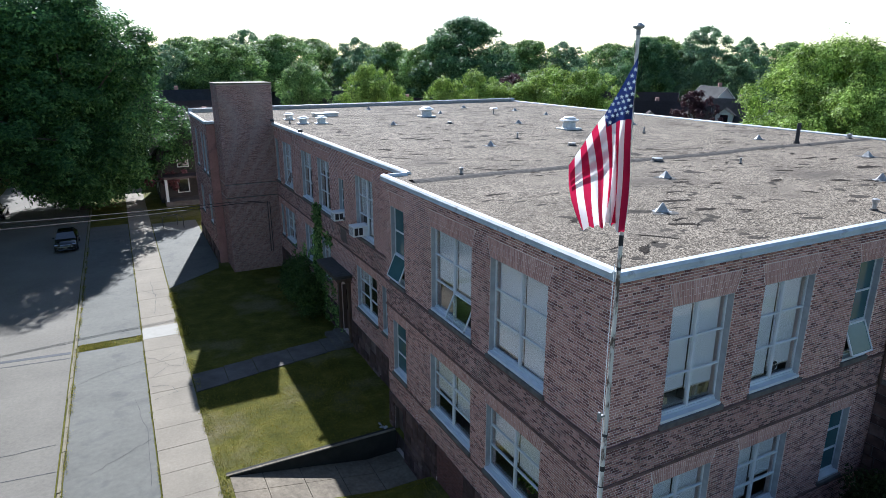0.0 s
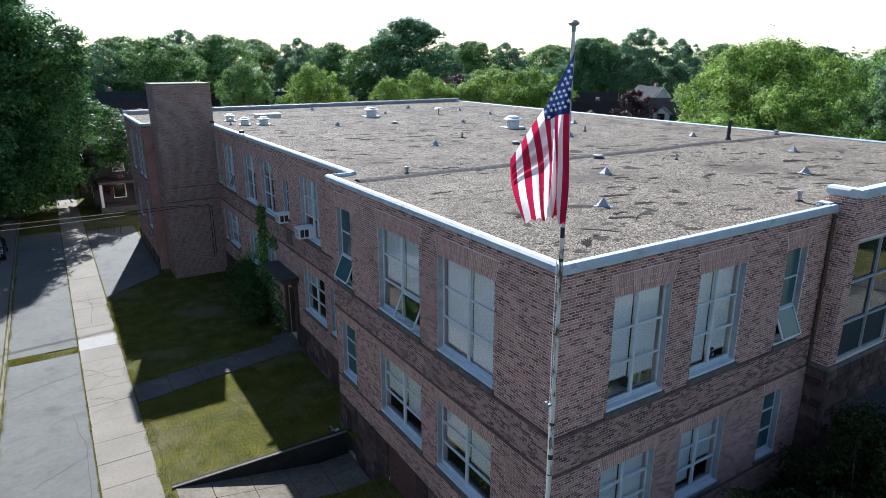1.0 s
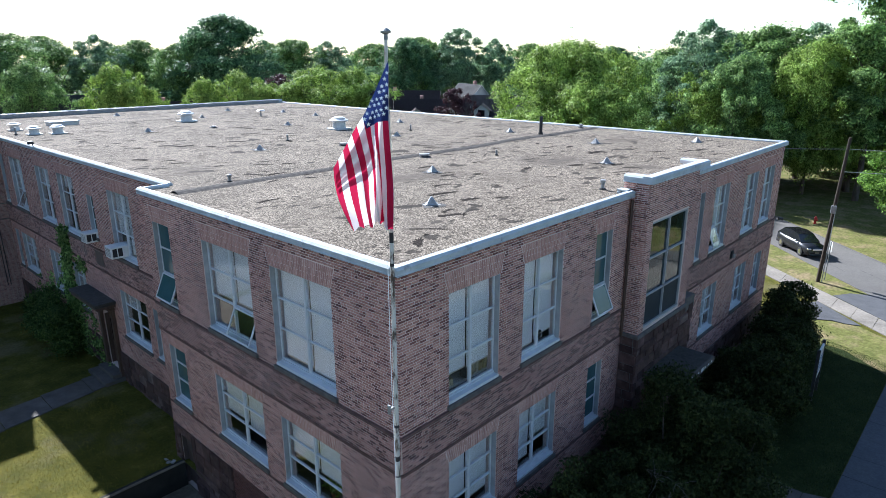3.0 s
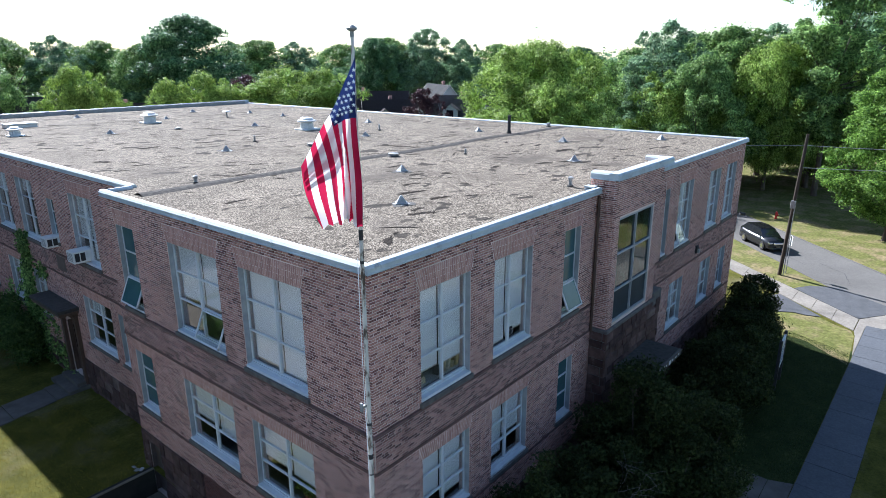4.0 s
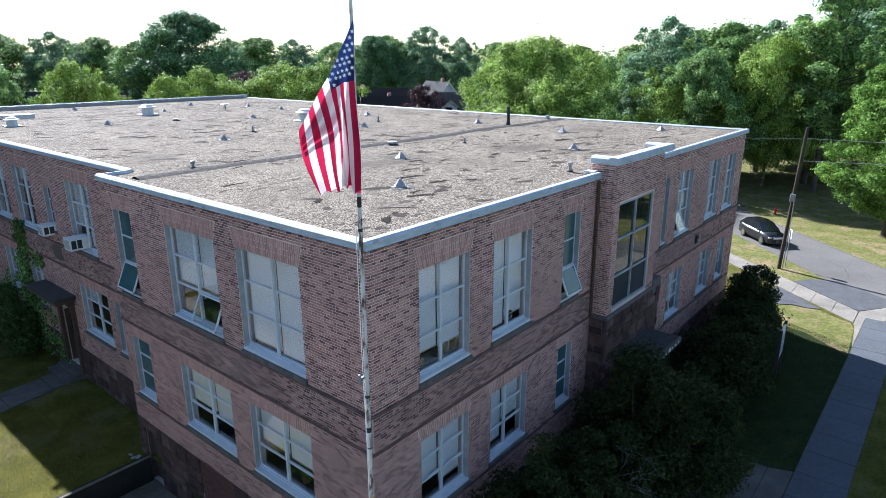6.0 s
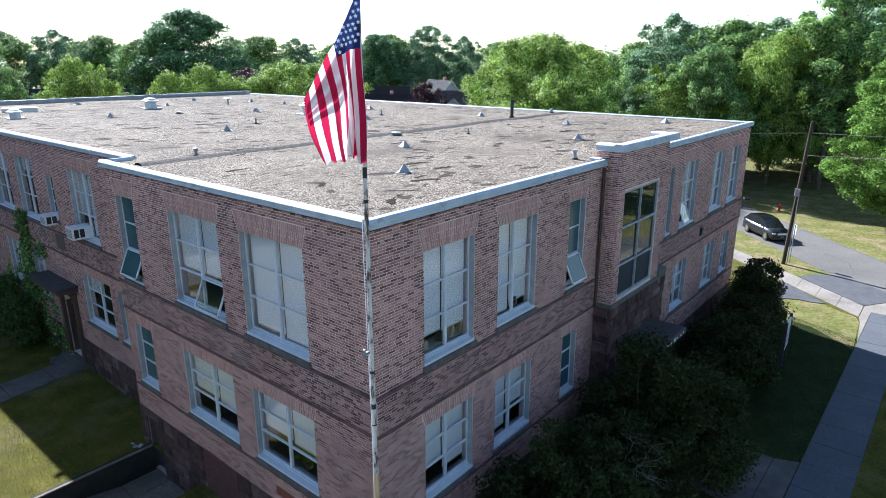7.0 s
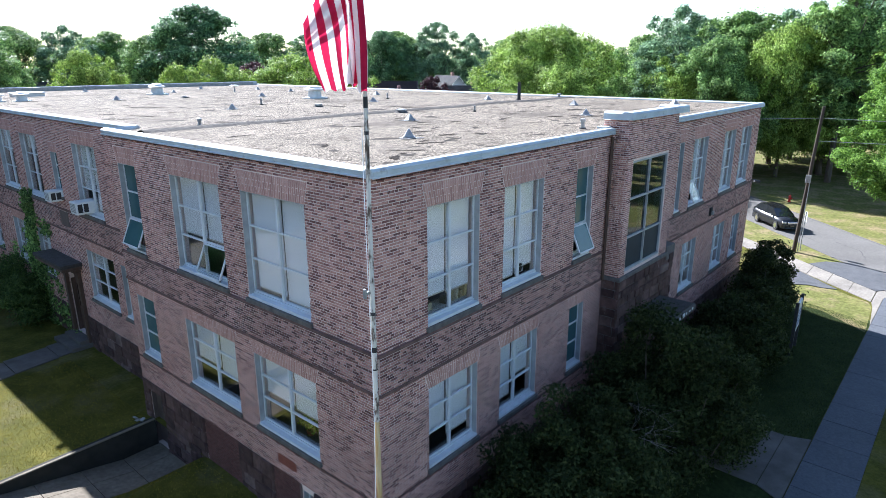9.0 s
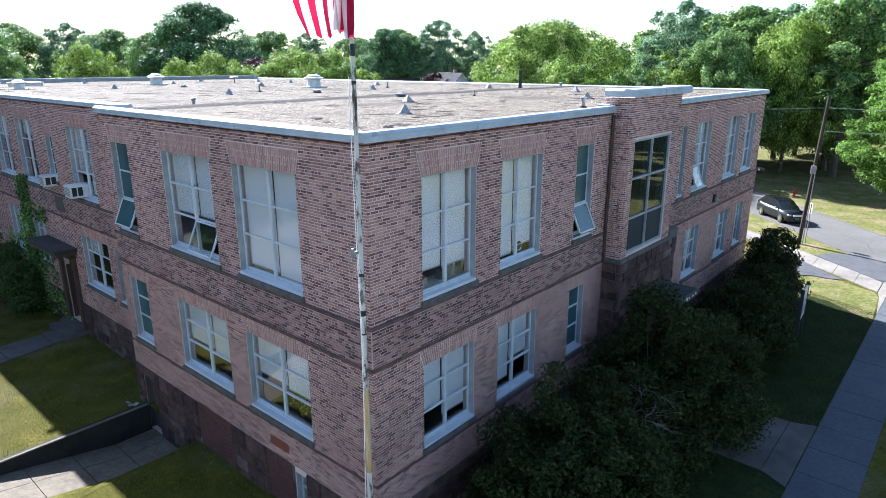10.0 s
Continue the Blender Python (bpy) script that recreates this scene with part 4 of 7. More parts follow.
def coping_run(a, b, z0=9.785, z1=9.965, out=0.1, inn=0.12, piece=3.05, ends=(0.06, 0.06)):
    """Metal edge in lengths: a tall fascia with a drip, and a narrow top that turns down to the gravel."""
    a, b = Vector((*a, 0)), Vector((*b, 0))
    along = (b - a).normalized()
    side = Vector((along.y, -along.x, 0))
    a, b = a - along * ends[0], b + along * ends[1]
    L = (b - a).length
    n = max(1, round(L / piece))
    prof = [(out, z0), (out + 0.014, z0 - 0.012), (out + 0.014, z0 + 0.016), (out, z0 + 0.028), (out, z1 - 0.06), (out + 0.01, z1 - 0.056), (out - 0.045, z1), (-inn + 0.06, z1 + 0.012), (-inn, z1 - 0.05), (-inn, z0 + 0.06), (0.0, z0 + 0.06), (0.0, z0)]
    for k in range(n):
        p, q = a + along * (L * k / n + 0.004), a + along * (L * (k + 1) / n - 0.004)
        bm = B()
        r0 = [bm.verts.new(p + side * o + Vector((0, 0, z))) for o, z in prof]
        r1 = [bm.verts.new(q + side * o + Vector((0, 0, z))) for o, z in prof]
        for i in range(len(prof)):
            j = (i + 1) % len(prof)
            bm.faces.new((r0[i], r0[j], r1[j], r1[i]))
        bm.faces.new(r0[::-1])
        bm.faces.new(r1)
        part("length", bm, M_COPING, coping)
        if k:
            bm = B()
            rodm = Matrix((( along.x, side.x, 0, p.x), (along.y, side.y, 0, p.y), (0, 0, 1, 0), (0, 0, 0, 1)))
            box(bm, -0.03, 0.022, out + 0.002, out + 0.016, z0 + 0.03, z1 - 0.062, 0, rodm)
            part("seam_cover", bm, M_COPING, coping)


coping_run((0, 0), (10.06, 0), ends=(0.112, 0))
coping_run((14.57, 0), (26.45, 0), ends=(0, 0.112))
coping_run((0, 12.0), (0, 0), ends=(0.112, -0.003))
coping_run((1.0, 12.0), (0.0, 12.0), ends=(-0.11, -0.003), piece=2)
coping_run((1.0, 34.0), (1.0, 12.0), ends=(0, -0.115))
coping_run((26.45, 0), (28.0, 46.5), ends=(-0.003, 0))
coping_run((28.0, 46.5), (-2.9, 46.5), z1=10.2, inn=0.28)
coping_run((-2.9, 46.5), (-2.9, 36.6), ends=(0, 0.0))
coping_run((-2.9, 36.6), (-2.35, 36.6), ends=(-0.003, 0.0), piece=1)
coping_run((10.08, -0.56), (14.5, -0.56), z0=10.235, z1=10.45, inn=0.25, ends=(0.11, 0.11))
coping_run((10.08, 0.3), (10.08, -0.56), z0=10.235, z1=10.45, inn=0.25, ends=(0.0, -0.003), piece=2)
coping_run((14.5, -0.56), (14.5, 0.3), z0=10.235, z1=10.45, inn=0.25, ends=(-0.003, 0), piece=2)
bm = B()
box(bm, -2.7, 27.6, 46.1, 46.22, Z_ROOF - 0.08, 10.17)
part("parapet_face", bm, M_LEAD, coping, "grey-blue inner face of the far parapet")
for z in (9.98, 9.9, 9.82):
    bm = B()
    box(bm, 9.78, 10.06, 0.05, 0.4, z - 0.03, z + 0.025, 0.008)
    part("step_flashing", bm, M_COPING, coping)

# ---- ground, streets, walks ----
RAMP = (-6.3, 0.0, 8.0, 11.55)      # sunken drive to the basement door


def ground_sheet():
    xs = [-2500, -400, -60, -11.58, RAMP[0], -0.05, 60, 400, 2500]
    ys = [-2500, -400, -60, RAMP[2], RAMP[3], 60, 400, 2500]
    verts = [(x, y, 0.0 if max(abs(x), abs(y)) < 500 else -3.0) for y in ys for x in xs]
    faces = []
    for j in range(len(ys) - 1):
        for i in range(len(xs) - 1):
            if xs[i] == RAMP[0] and ys[j] == RAMP[2]:
                continue
            k = j * len(xs) + i
            faces.append([k, k + 1, k + 1 + len(xs), k + len(xs)])
    return data_mesh("ground", verts, faces)


tagged(mesh_object("ground", ground_sheet(), M_GRASS), "dry summer lawn, worn yellow in places", kind="structure")


def flat(name, pts, z, material, label, parent=None, thick=0.12, kind="structure"):
    """A slab with the given outline, its top at height z."""
    bm = B()
    a = [bm.verts.new((x, y, z)) for x, y in pts]
    b = [bm.verts.new((x, y, z - thick)) for x, y in pts]
    bm.faces.new(a)
    bm.faces.new(b[::-1])
    for k in range(len(pts)):
        bm.faces.new((a[k], b[k], b[(k + 1) % len(pts)], a[(k + 1) % len(pts)]))
    ob = part(name, bm, material, parent)
    return tagged(ob, label, kind="" if parent else kind)


def rect(x0, x1, y0, y1):
    return [(x0, y0), (x1, y0), (x1, y1), (x0, y1)]


flat("road", rect(-20.3, -11.66, -120, 220), 0.01, M_ROAD, "worn grey street with patched seams")
flat("apron", rect(-11.42, -8.5, -10.8, 24.72), 0.045, M_APRON, "bluish sealed asphalt strip between kerb and walk")
flat("apron", rect(-11.42, -8.5, 25.6, 52), 0.045, M_APRON, "bluish sealed asphalt strip between kerb and walk")
flat("driveway", [(-6.6, 32.6), (-3.2, 35.5), (-3.0, 37.0), (-3.0, 51), (-6.6, 51)], 0.03, M_APRON, "pale worn driveway beside the far wing")
kerb = thing("kerb", "yellowish stone kerb, chipped and overgrown", "kerb", kind="structure")
rng = random.Random(5)
y = -10.8
while y < 75:
    ln = rng.uniform(1.6, 2.6)
    bm = B()
    j = rng.uniform(-0.02, 0.02)
    box(bm, -11.59 + j, -11.47 + j, y, y + ln - 0.03, -0.1, 0.075 + rng.uniform(-0.015, 0.01), 0.015)
    part("kerb_stone", bm, M_KERB, kerb)
    y += ln
walkway = thing("pavement_west", "light concrete walk in square slabs with cracks", "pavement", kind="structure")
y = -10.75
while y < 75:
    ln = 1.55
    new_one = abs(y - 24.75) < 0.9
    flat("slab", rect(-8.44, -6.68, y, y + ln - 0.018), 0.05 + rng.uniform(-0.006, 0.006), M_NEW_CONCRETE if new_one else M_CONCRETE, "clean white new slab" if new_one else "", walkway)
    y += ln
front_path = thing("pavement_front", "old grey concrete path to the side door", "pavement", kind="structure")
x = -6.62
for k, ln in enumerate((1.42, 1.35, 1.75, 1.7, 1.5)):
    flat("slab", [(x, 18.0 + 0.3 * k), (x + ln - 0.03, 18.25 + 0.3 * k), (x + ln - 0.03, 19.9 + 0.25 * k), (x, 19.75 + 0.25 * k)], 0.035 + rng.uniform(-0.01, 0.015), M_OLD_CONCRETE, "", front_path)
    x += ln
# South lawn darkened in colour to stand for the building's shade.
M_LAWN_SHADED = surface("lawn_painted_shade", [(0.25, (0.014, 0.024, 0.007)), (0.55, (0.028, 0.042, 0.012)), (0.8, (0.05, 0.062, 0.02))], 1.3, 0.95, bump=0.9, bump_scale=35, tone=(7, 0.65, 1.3), spec=0.1)
flat("lawn_south", rect(-6.6, 26.3, -6.22, -0.06), 0.005, M_LAWN_SHADED, "south lawn coloured dark for the shade of the building")
side_walk = thing("pavement_south", "grey concrete walk along the front lawn", "pavement", kind="structure")
x = -6.62
while x < 29.0:
    flat("slab", rect(x, x + 1.52, -7.8, -6.25), 0.045 + rng.uniform(-0.005, 0.005), M_SHADED_WALK, "", side_walk)
    x += 1.54
entry = thing("pavement_entry", "grey concrete path from the walk to the entrance", "pavement", kind="structure")
for a, b, x0, x1, x2, x3 in ((-6.22, -5.5, 9.35, 13.3, 9.72, 13.02), (-5.48, -4.1, 9.72, 13.02, 9.75, 13.04), (-4.08, -2.6, 9.75, 13.04, 10.3, 13.04), (-2.58, -0.7, 10.3, 13.04, 10.8, 13.0)):
    flat("slab", [(x0, a), (x1, a), (x3, b), (x2, b)], 0.035, M_OLD_CONCRETE, "", entry)


def diag(s0, s1, t0, t1):
    """A strip beside the slanting street: s across (x - y), t along it (x + y)."""
    return [((t + s) / 2, (t - s) / 2) for s, t in ((s0, t0), (s1, t0), (s1, t1), (s0, t1))]


flat("street", diag(39.7, 46.8, -260, 300), 0.01, M_STREET, "grey asphalt street curving past the lawn")
flat("lawn_far", diag(47.1, 130, -60, 220), 0.008, M_LAWN_DRY_SUNLIT, "dry yellowish lawn beyond the street, coloured lighter for the sun")
flat("lawn_verge", [(34.4, -1.9), (35.5, -2.6), (36.0, -3.85), (37.3, -2.55), (40.1, 0.25), (70, 30.15), (66, 35.0), (37.3, 1.85)], 0.006, M_LAWN_DRY_SUNLIT, "dry yellowish verge beside the street, coloured lighter for the sun")
# Sunlit corner laid as a lighter patch along the building's shadow edge.
flat("lawn_corner", [(24.5, -6.2), (28.4, -5.95), (29.1, -5.7), (29.5, -4.9), (30.1, -4.1), (29.9, -3.4), (29.9, -2.8), (29.5, -2.1), (28.9, -1.5), (27.2, -0.6), (26.8, -2.2), (26.2, -4.2)], 0.007, M_LAWN_DRY_SUNLIT, "lawn corner coloured lighter and yellowish where the sun falls")
diag_walk = thing("pavement_east", "pale concrete walk beside the street", "pavement", kind="structure")
UP0, UP1, LO0, LO1 = Vector((31.1, -5.8)), Vector((37.2, 1.8)), Vector((29.2, -5.8)), Vector((35.3, 1.8))
for k in range(40):
    a, b = k * 0.155, k * 0.155 + 0.152
    flat("slab", [LO0.lerp(LO1, a), UP0.lerp(UP1, a), UP0.lerp(UP1, b), LO0.lerp(LO1, b)], 0.045 + rng.uniform(-0.005, 0.005), M_EAST_WALK, "", diag_walk)
for s in (39.6, 46.92):
    k2 = thing("kerb", "worn pale street kerb", "kerb", kind="structure")
    t = -20.0
    while t < 140:
        flat("kerb_stone", diag(s - 0.09, s + 0.09, t, t + 3.9), 0.03, M_STREET, "", k2, thick=0.2)
        t += 3.95
flat("drive_apron", [(34.35, -1.95), (35.45, -2.65), (36.05, -3.95), (36.1, -4.1), (34.2, -6.9), (33.2, -7.2), (31.2, -5.78)], 0.034, M_DARK_ASPHALT, "dark asphalt drive crossing to the street")
flat("drive_end", [(32.65, -1.5), (30.2, -4.13), (29.95, -3.4), (30.0, -2.8), (29.6, -2.1), (29.0, -1.5), (31.0, -0.3)], 0.034, M_DARK_ASPHALT, "dark asphalt drive end on the lawn")
flat("corner_apron", [(25.6, -6.23), (28.4, -5.98), (29.15, -5.84), (31.15, -5.84), (33.2, -7.25), (34.2, -9.5), (26.0, -9.5), (26.0, -7.82), (30.0, -7.82), (30.0, -6.23)], 0.036, M_EAST_WALK, "cracked concrete at the street corner")
# Unseen street inferred from window reflections, kept pale to bounce light on walls.
flat("street", rect(-11.6, 24, -24, -11.2), 0.008, M_EAST_WALK, "pale unseen street beyond the front lawn that bounces light")
for yy, wid in ((24.45, 0.1), (25.0, 0.28), (14.6, 0.05)):
    flat("road_seam", [(-20.2, yy + 0.75), (-11.7, yy - 0.2), (-11.7, yy - 0.2 + wid), (-20.2, yy + 0.75 + wid)], 0.016, M_SEAM if wid < 0.2 else M_DARK_ASPHALT, "tarred seam across the street", thick=0.01)

# sunken drive with its retaining wall
ramp = thing("sunken_drive", "concrete drive sloping down to a basement door", "driveway", kind="structure")
cuts = [-6.3, -5.2, -3.9, -2.6, -1.3, 0.0]
lv = lambda q: -0.92 * max(0.0, min(1.0, (q + 6.3) / 5.0)) + 0.02
for a, b in zip(cuts, cuts[1:]):
    for c, d in ((9.3, 10.4), (10.4, 11.35)):
        bm = B()
        tp = [bm.verts.new((xx, yy, lv(xx))) for xx, yy in ((a, c), (b - 0.02, c), (b - 0.02, d - 0.02), (a, d - 0.02))]
        bt = [bm.verts.new(v.co - Vector((0, 0, 0.15))) for v in tp]
        bm.faces.new(tp)
        bm.faces.new(bt[::-1])
        for k in range(4):
            bm.faces.new((tp[k], bt[k], bt[(k + 1) % 4], tp[(k + 1) % 4]))
        part("slab", bm, M_RAMP, ramp)
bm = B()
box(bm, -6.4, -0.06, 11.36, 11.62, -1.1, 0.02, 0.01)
part("retaining_wall", bm, M_SHADED_CONCRETE, ramp, "low concrete retaining wall")
# Thin lip in paler concrete, painting the sunlit top edge of the wall.
bm = B()
box(bm, -6.42, -0.06, 11.345, 11.46, 0.02, 0.06, 0.012)
part("wall_cap", bm, M_RAMP, ramp, "thin lip of the retaining wall, coloured pale as if sunlit")
bm = B()
bank = [[bm.verts.new((xx, yy, lv(xx) * q + 0.006)) for yy, q in ((8.0, 0.0), (8.4, 0.2), (8.9, 0.7), (9.32, 1.0))] for xx in (-6.3, -5.2, -3.9, -2.6, -1.3, -0.02)]
for p, q in zip(bank, bank[1:]):
    for i in range(3):
        bm.faces.new((p[i], q[i], q[i + 1], p[i + 1]))
part("bank", bm, M_GRASS, ramp, "grassy bank falling to the drive")
bm = B()
box(bm, -6.3, 0.0, 9.3, 11.36, -1.3, -1.08)
part("bedding", bm, M_OLD_CONCRETE, ramp)
lit = thing("litter", "crumpled greyish paper litter on the lawn edge", "litter", (-0.45, 11.8, 0.04))
bm = B()
rl = random.Random(6)
for k in range(7):
    a, q = rl.uniform(0, 6.3), rl.uniform(0.0, 0.22)
    box(bm, -0.08, 0.08, -0.05, 0.05, 0, 0.012, 0, pose(q * math.cos(a) * 1.4, q * math.sin(a), 0.02, rl.uniform(-25, 25), rl.uniform(-25, 25), rl.uniform(0, 180)))
part("paper", bm, M_LEAD, lit)

# cracks in walk and asphalt, weeds along the joints
def crack(name, pts, z, width, label):
    bm = B()
    prev = None
    rk = random.Random(len(pts))
    dense = []
    for (x0, y0), (x1, y1) in zip(pts, pts[1:]):
        for k in range(6):
            t = k / 6
            dense.append((x0 + (x1 - x0) * t + rk.uniform(-0.05, 0.05), y0 + (y1 - y0) * t + rk.uniform(-0.05, 0.05)))
    dense.append(pts[-1])
    for k, (x, y) in enumerate(dense):
        nx, ny = dense[min(k + 1, len(dense) - 1)]
        px, py = dense[max(k - 1, 0)]
        d = Vector((nx - px, ny - py, 0)).normalized()
        sd = Vector((-d.y, d.x, 0)) * width * rk.uniform(0.4, 1.0)
        cur = (bm.verts.new(Vector((x, y, z)) + sd), bm.verts.new(Vector((x, y, z)) - sd))
        if prev:
            bm.faces.new((prev[0], prev[1], cur[1], cur[0]))
        prev = cur
    tagged(part(name, bm, M_SEAM, None), label, kind="structure")


for pts in ([(-8.4, 22.6), (-7.8, 21.9), (-7.5, 21.2), (-8.3, 20.3)], [(-7.5, 21.2), (-6.9, 20.9), (-6.75, 21.9)], [(-7.9, 21.9), (-7.1, 22.6)], [(-8.3, 19.4), (-7.6, 19.1), (-7.4, 18.4), (-8.3, 18.1)],
            [(-7.6, 34.5), (-7.5, 31), (-7.7, 28.5)], [(-8.2, 33), (-7.5, 31.8), (-6.9, 31.5)], [(-7.4, 29.8), (-6.8, 29.2)]):
    crack("walk_crack", pts, 0.06, 0.012, "dark crack in the concrete walk")
for pts in ([(-11.3, 21.0), (-10.2, 21.8), (-8.6, 22.3)], [(-10.6, 13.6), (-9.5, 14.4), (-8.6, 15.0)], [(-9.0, 18.5), (-8.7, 15.5), (-8.75, 12.0)], [(-11.2, 33), (-9.8, 33.4), (-8.7, 33.3)]):
    crack("asphalt_crack", pts, 0.052, 0.014, "dark crack in the asphalt")
for pts in ([(-20, 17.2), (-16, 16.4), (-11.8, 16.3)], [(-20, 12.2), (-15, 11.4), (-11.8, 11.5)]):
    crack("road_crack", pts, 0.018, 0.02, "dark crack across the street")
for pts in ([(37.5, -4.5), (39.5, -3.9), (41.0, -2.2)], [(40, -1.5), (42, 0.5), (43.5, 0.9)], [(29.5, -6.6), (31, -7.4), (31.8, -8.6)]):
    crack("street_crack", pts, 0.042 if pts[0][0] < 30 else 0.018, 0.03, "dark crack in the asphalt street")


def weeds():
    rs = np.random.RandomState(14)
    pts = []
    for x, y0, y1, n, sp in ((-11.42, -5, 45, 8000, 0.06), (-8.47, 4, 40, 2600, 0.03), (-6.64, 2, 32, 5200, 0.07), (-6.5, 8, 33, 5000, 0.09), (-6.45, 24, 32, 3000, 0.15)):
        y = rs.uniform(y0, y1, n)
        keep = np.sin(y * 1.3 + x) + np.sin(y * 3.1) + rs.normal(size=n) * 0.6 > 0.1
        pts.append(np.stack([x + rs.normal(size=n) * sp, y, 0.05 + rs.uniform(0, 0.04, n)], 1)[keep])
    q = np.stack([rs.uniform(-11.35, -8.5, 9000), rs.uniform(24.75, 25.58, 9000), rs.uniform(0.02, 0.06, 9000)], 1)
    q = q[np.sin(q[:, 0] * 2.2) + rs.normal(size=len(q)) * 0.7 > -0.1]
    return np.concatenate(pts + [q]), rs


wp, wr = weeds()


def blades(name, points, size, rs):
    n = len(points)
    a = rs.uniform(0, 6.283, n)
    d = np.stack([np.cos(a), np.sin(a), np.zeros(n)], 1)
    h = size * rs.uniform(0.5, 1.4, n)[:, None]
    s = np.stack([-d[:, 1], d[:, 0], np.zeros(n)], 1) * h * 0.22
    lean = d * h * 0.7 + np.array((0, 0, 1.0)) * h
    v = np.stack([points - s, points + s, points + s * 0.4 + lean, points - s * 0.4 + lean], 1).reshape(-1, 3)
    return fast_mesh(name, v, np.arange(4 * n).reshape(n, 4))


tagged(mesh_object("weeds", blades("weeds", wp, 0.038, wr), M_WEED), "grass and weeds growing along kerb and walk", "weeds", kind="stuff")
gr = np.random.RandomState(4)
gp = np.stack([gr.uniform(-6.5, -0.2, 80000), gr.uniform(2.0, 18.5, 80000), np.zeros(80000)], 1)
gp = gp[~((gp[:, 1] > 9.25) & (gp[:, 1] < 11.65))]
low = -0.92 * np.clip((gp[:, 0] + 6.3) / 5.0, 0, 1) * np.interp(gp[:, 1], (8.0, 8.4, 8.9, 9.32, 9.33), (0, 0.2, 0.7, 1.0, 0))
gp[:, 2] = low
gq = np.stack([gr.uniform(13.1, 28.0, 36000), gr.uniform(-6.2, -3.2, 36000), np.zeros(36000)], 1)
# Dark blades only inside the building's shadow.
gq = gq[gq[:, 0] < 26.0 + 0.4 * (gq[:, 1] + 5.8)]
tagged(mesh_object("grass", blades("grass", gq, 0.035, gr), M_BLADE_SHADED), "grass coloured dark green for the shaded lawn beside the entrance", "grass", kind="stuff")
tagged(mesh_object("grass", blades("grass", gp, 0.024, gr), M_BLADE), "short dry grass on the front lawn", "grass", kind="stuff")

# ---- foliage ----
def leaf_cloud(name, points, normals, size, rs, squash=0.6, sides=4, scatter=0.75):
    """Many small leaf sprays, each a bent three- or four-sided blade, as one mesh."""
    n = len(points)
    t = rs.normal(size=(n, 3))
    nn = normals + scatter * rs.normal(size=(n, 3))
    nn /= np.linalg.norm(nn, axis=1)[:, None] + 1e-9
    t -= nn * (t * nn).sum(1)[:, None]
    t /= np.linalg.norm(t, axis=1)[:, None] + 1e-9
    s = np.cross(nn, t)
    k = size * rs.uniform(0.55, 1.35, n)[:, None]
    a, c = points - t * k, points + t * k
    b = points + s * k * squash + nn * k * 0.22
    d = points - s * k * squash + nn * k * 0.22
    v = (np.stack([a, b, c, d], 1) if sides == 4 else np.stack([a, b, points + t * k - s * k * squash], 1)).reshape(-1, 3)
    return fast_mesh(name, v, np.arange(sides * n).reshape(n, sides))


def lobes_points(lobes, count, rs, shell=0.55, fray=0.16):
    """Points on and within round lobes (x, y, z, r), denser near their skin, with their outward directions."""
    lobes = np.array(lobes)
    w = lobes[:, 3] ** 2
    idx = rs.choice(len(lobes), count, p=w / w.sum())
    d = rs.normal(size=(count, 3))
    d /= np.linalg.norm(d, axis=1)[:, None]
    r = lobes[idx, 3] * (1 - shell * rs.uniform(0, 1, count) ** 2.2) * rs.uniform(0.88, 1.12, count)
    p = lobes[idx, :3] + d * r[:, None] * np.array((1, 1, 0.82))
    return p + rs.normal(size=(count, 3)) * (lobes[idx, 3] * fray)[:, None], d


def pad_points(pads, count, rs):
    """Points over leafy pads (x, y, z, r): a domed upper skin, a thin ragged underside, a few stray sprays round the rim."""
    pads = np.array(pads)
    w = pads[:, 3] ** 2
    idx = rs.choice(len(pads), count, p=w / w.sum())
    d = rs.normal(size=(count, 3))
    d /= np.linalg.norm(d, axis=1)[:, None]
    under = rs.uniform(0, 1, count) < 0.68
    d[:, 2] = np.where(under, np.abs(d[:, 2]), d[:, 2])
    r = pads[idx, 3]
    wob = 1 + 0.22 * np.sin(4 * np.arctan2(d[:, 1], d[:, 0]) + 1.7 * idx) + 0.16 * np.sin(9 * d[:, 2] + 2.3 * idx)
    q = r * wob * (1 - 0.45 * rs.uniform(0, 1, count) ** 2.6)
    p = pads[idx, :3] + d * q[:, None] * np.array((1, 1, 0.85))
    stray = (rs.uniform(0, 1, count) < 0.14)[:, None]
    p = p + rs.normal(size=(count, 3)) * (r * 0.05)[:, None] + stray * d * (r * rs.uniform(0.05, 0.4, count))[:, None]
    return p, d + np.array((0, 0, 0.45))


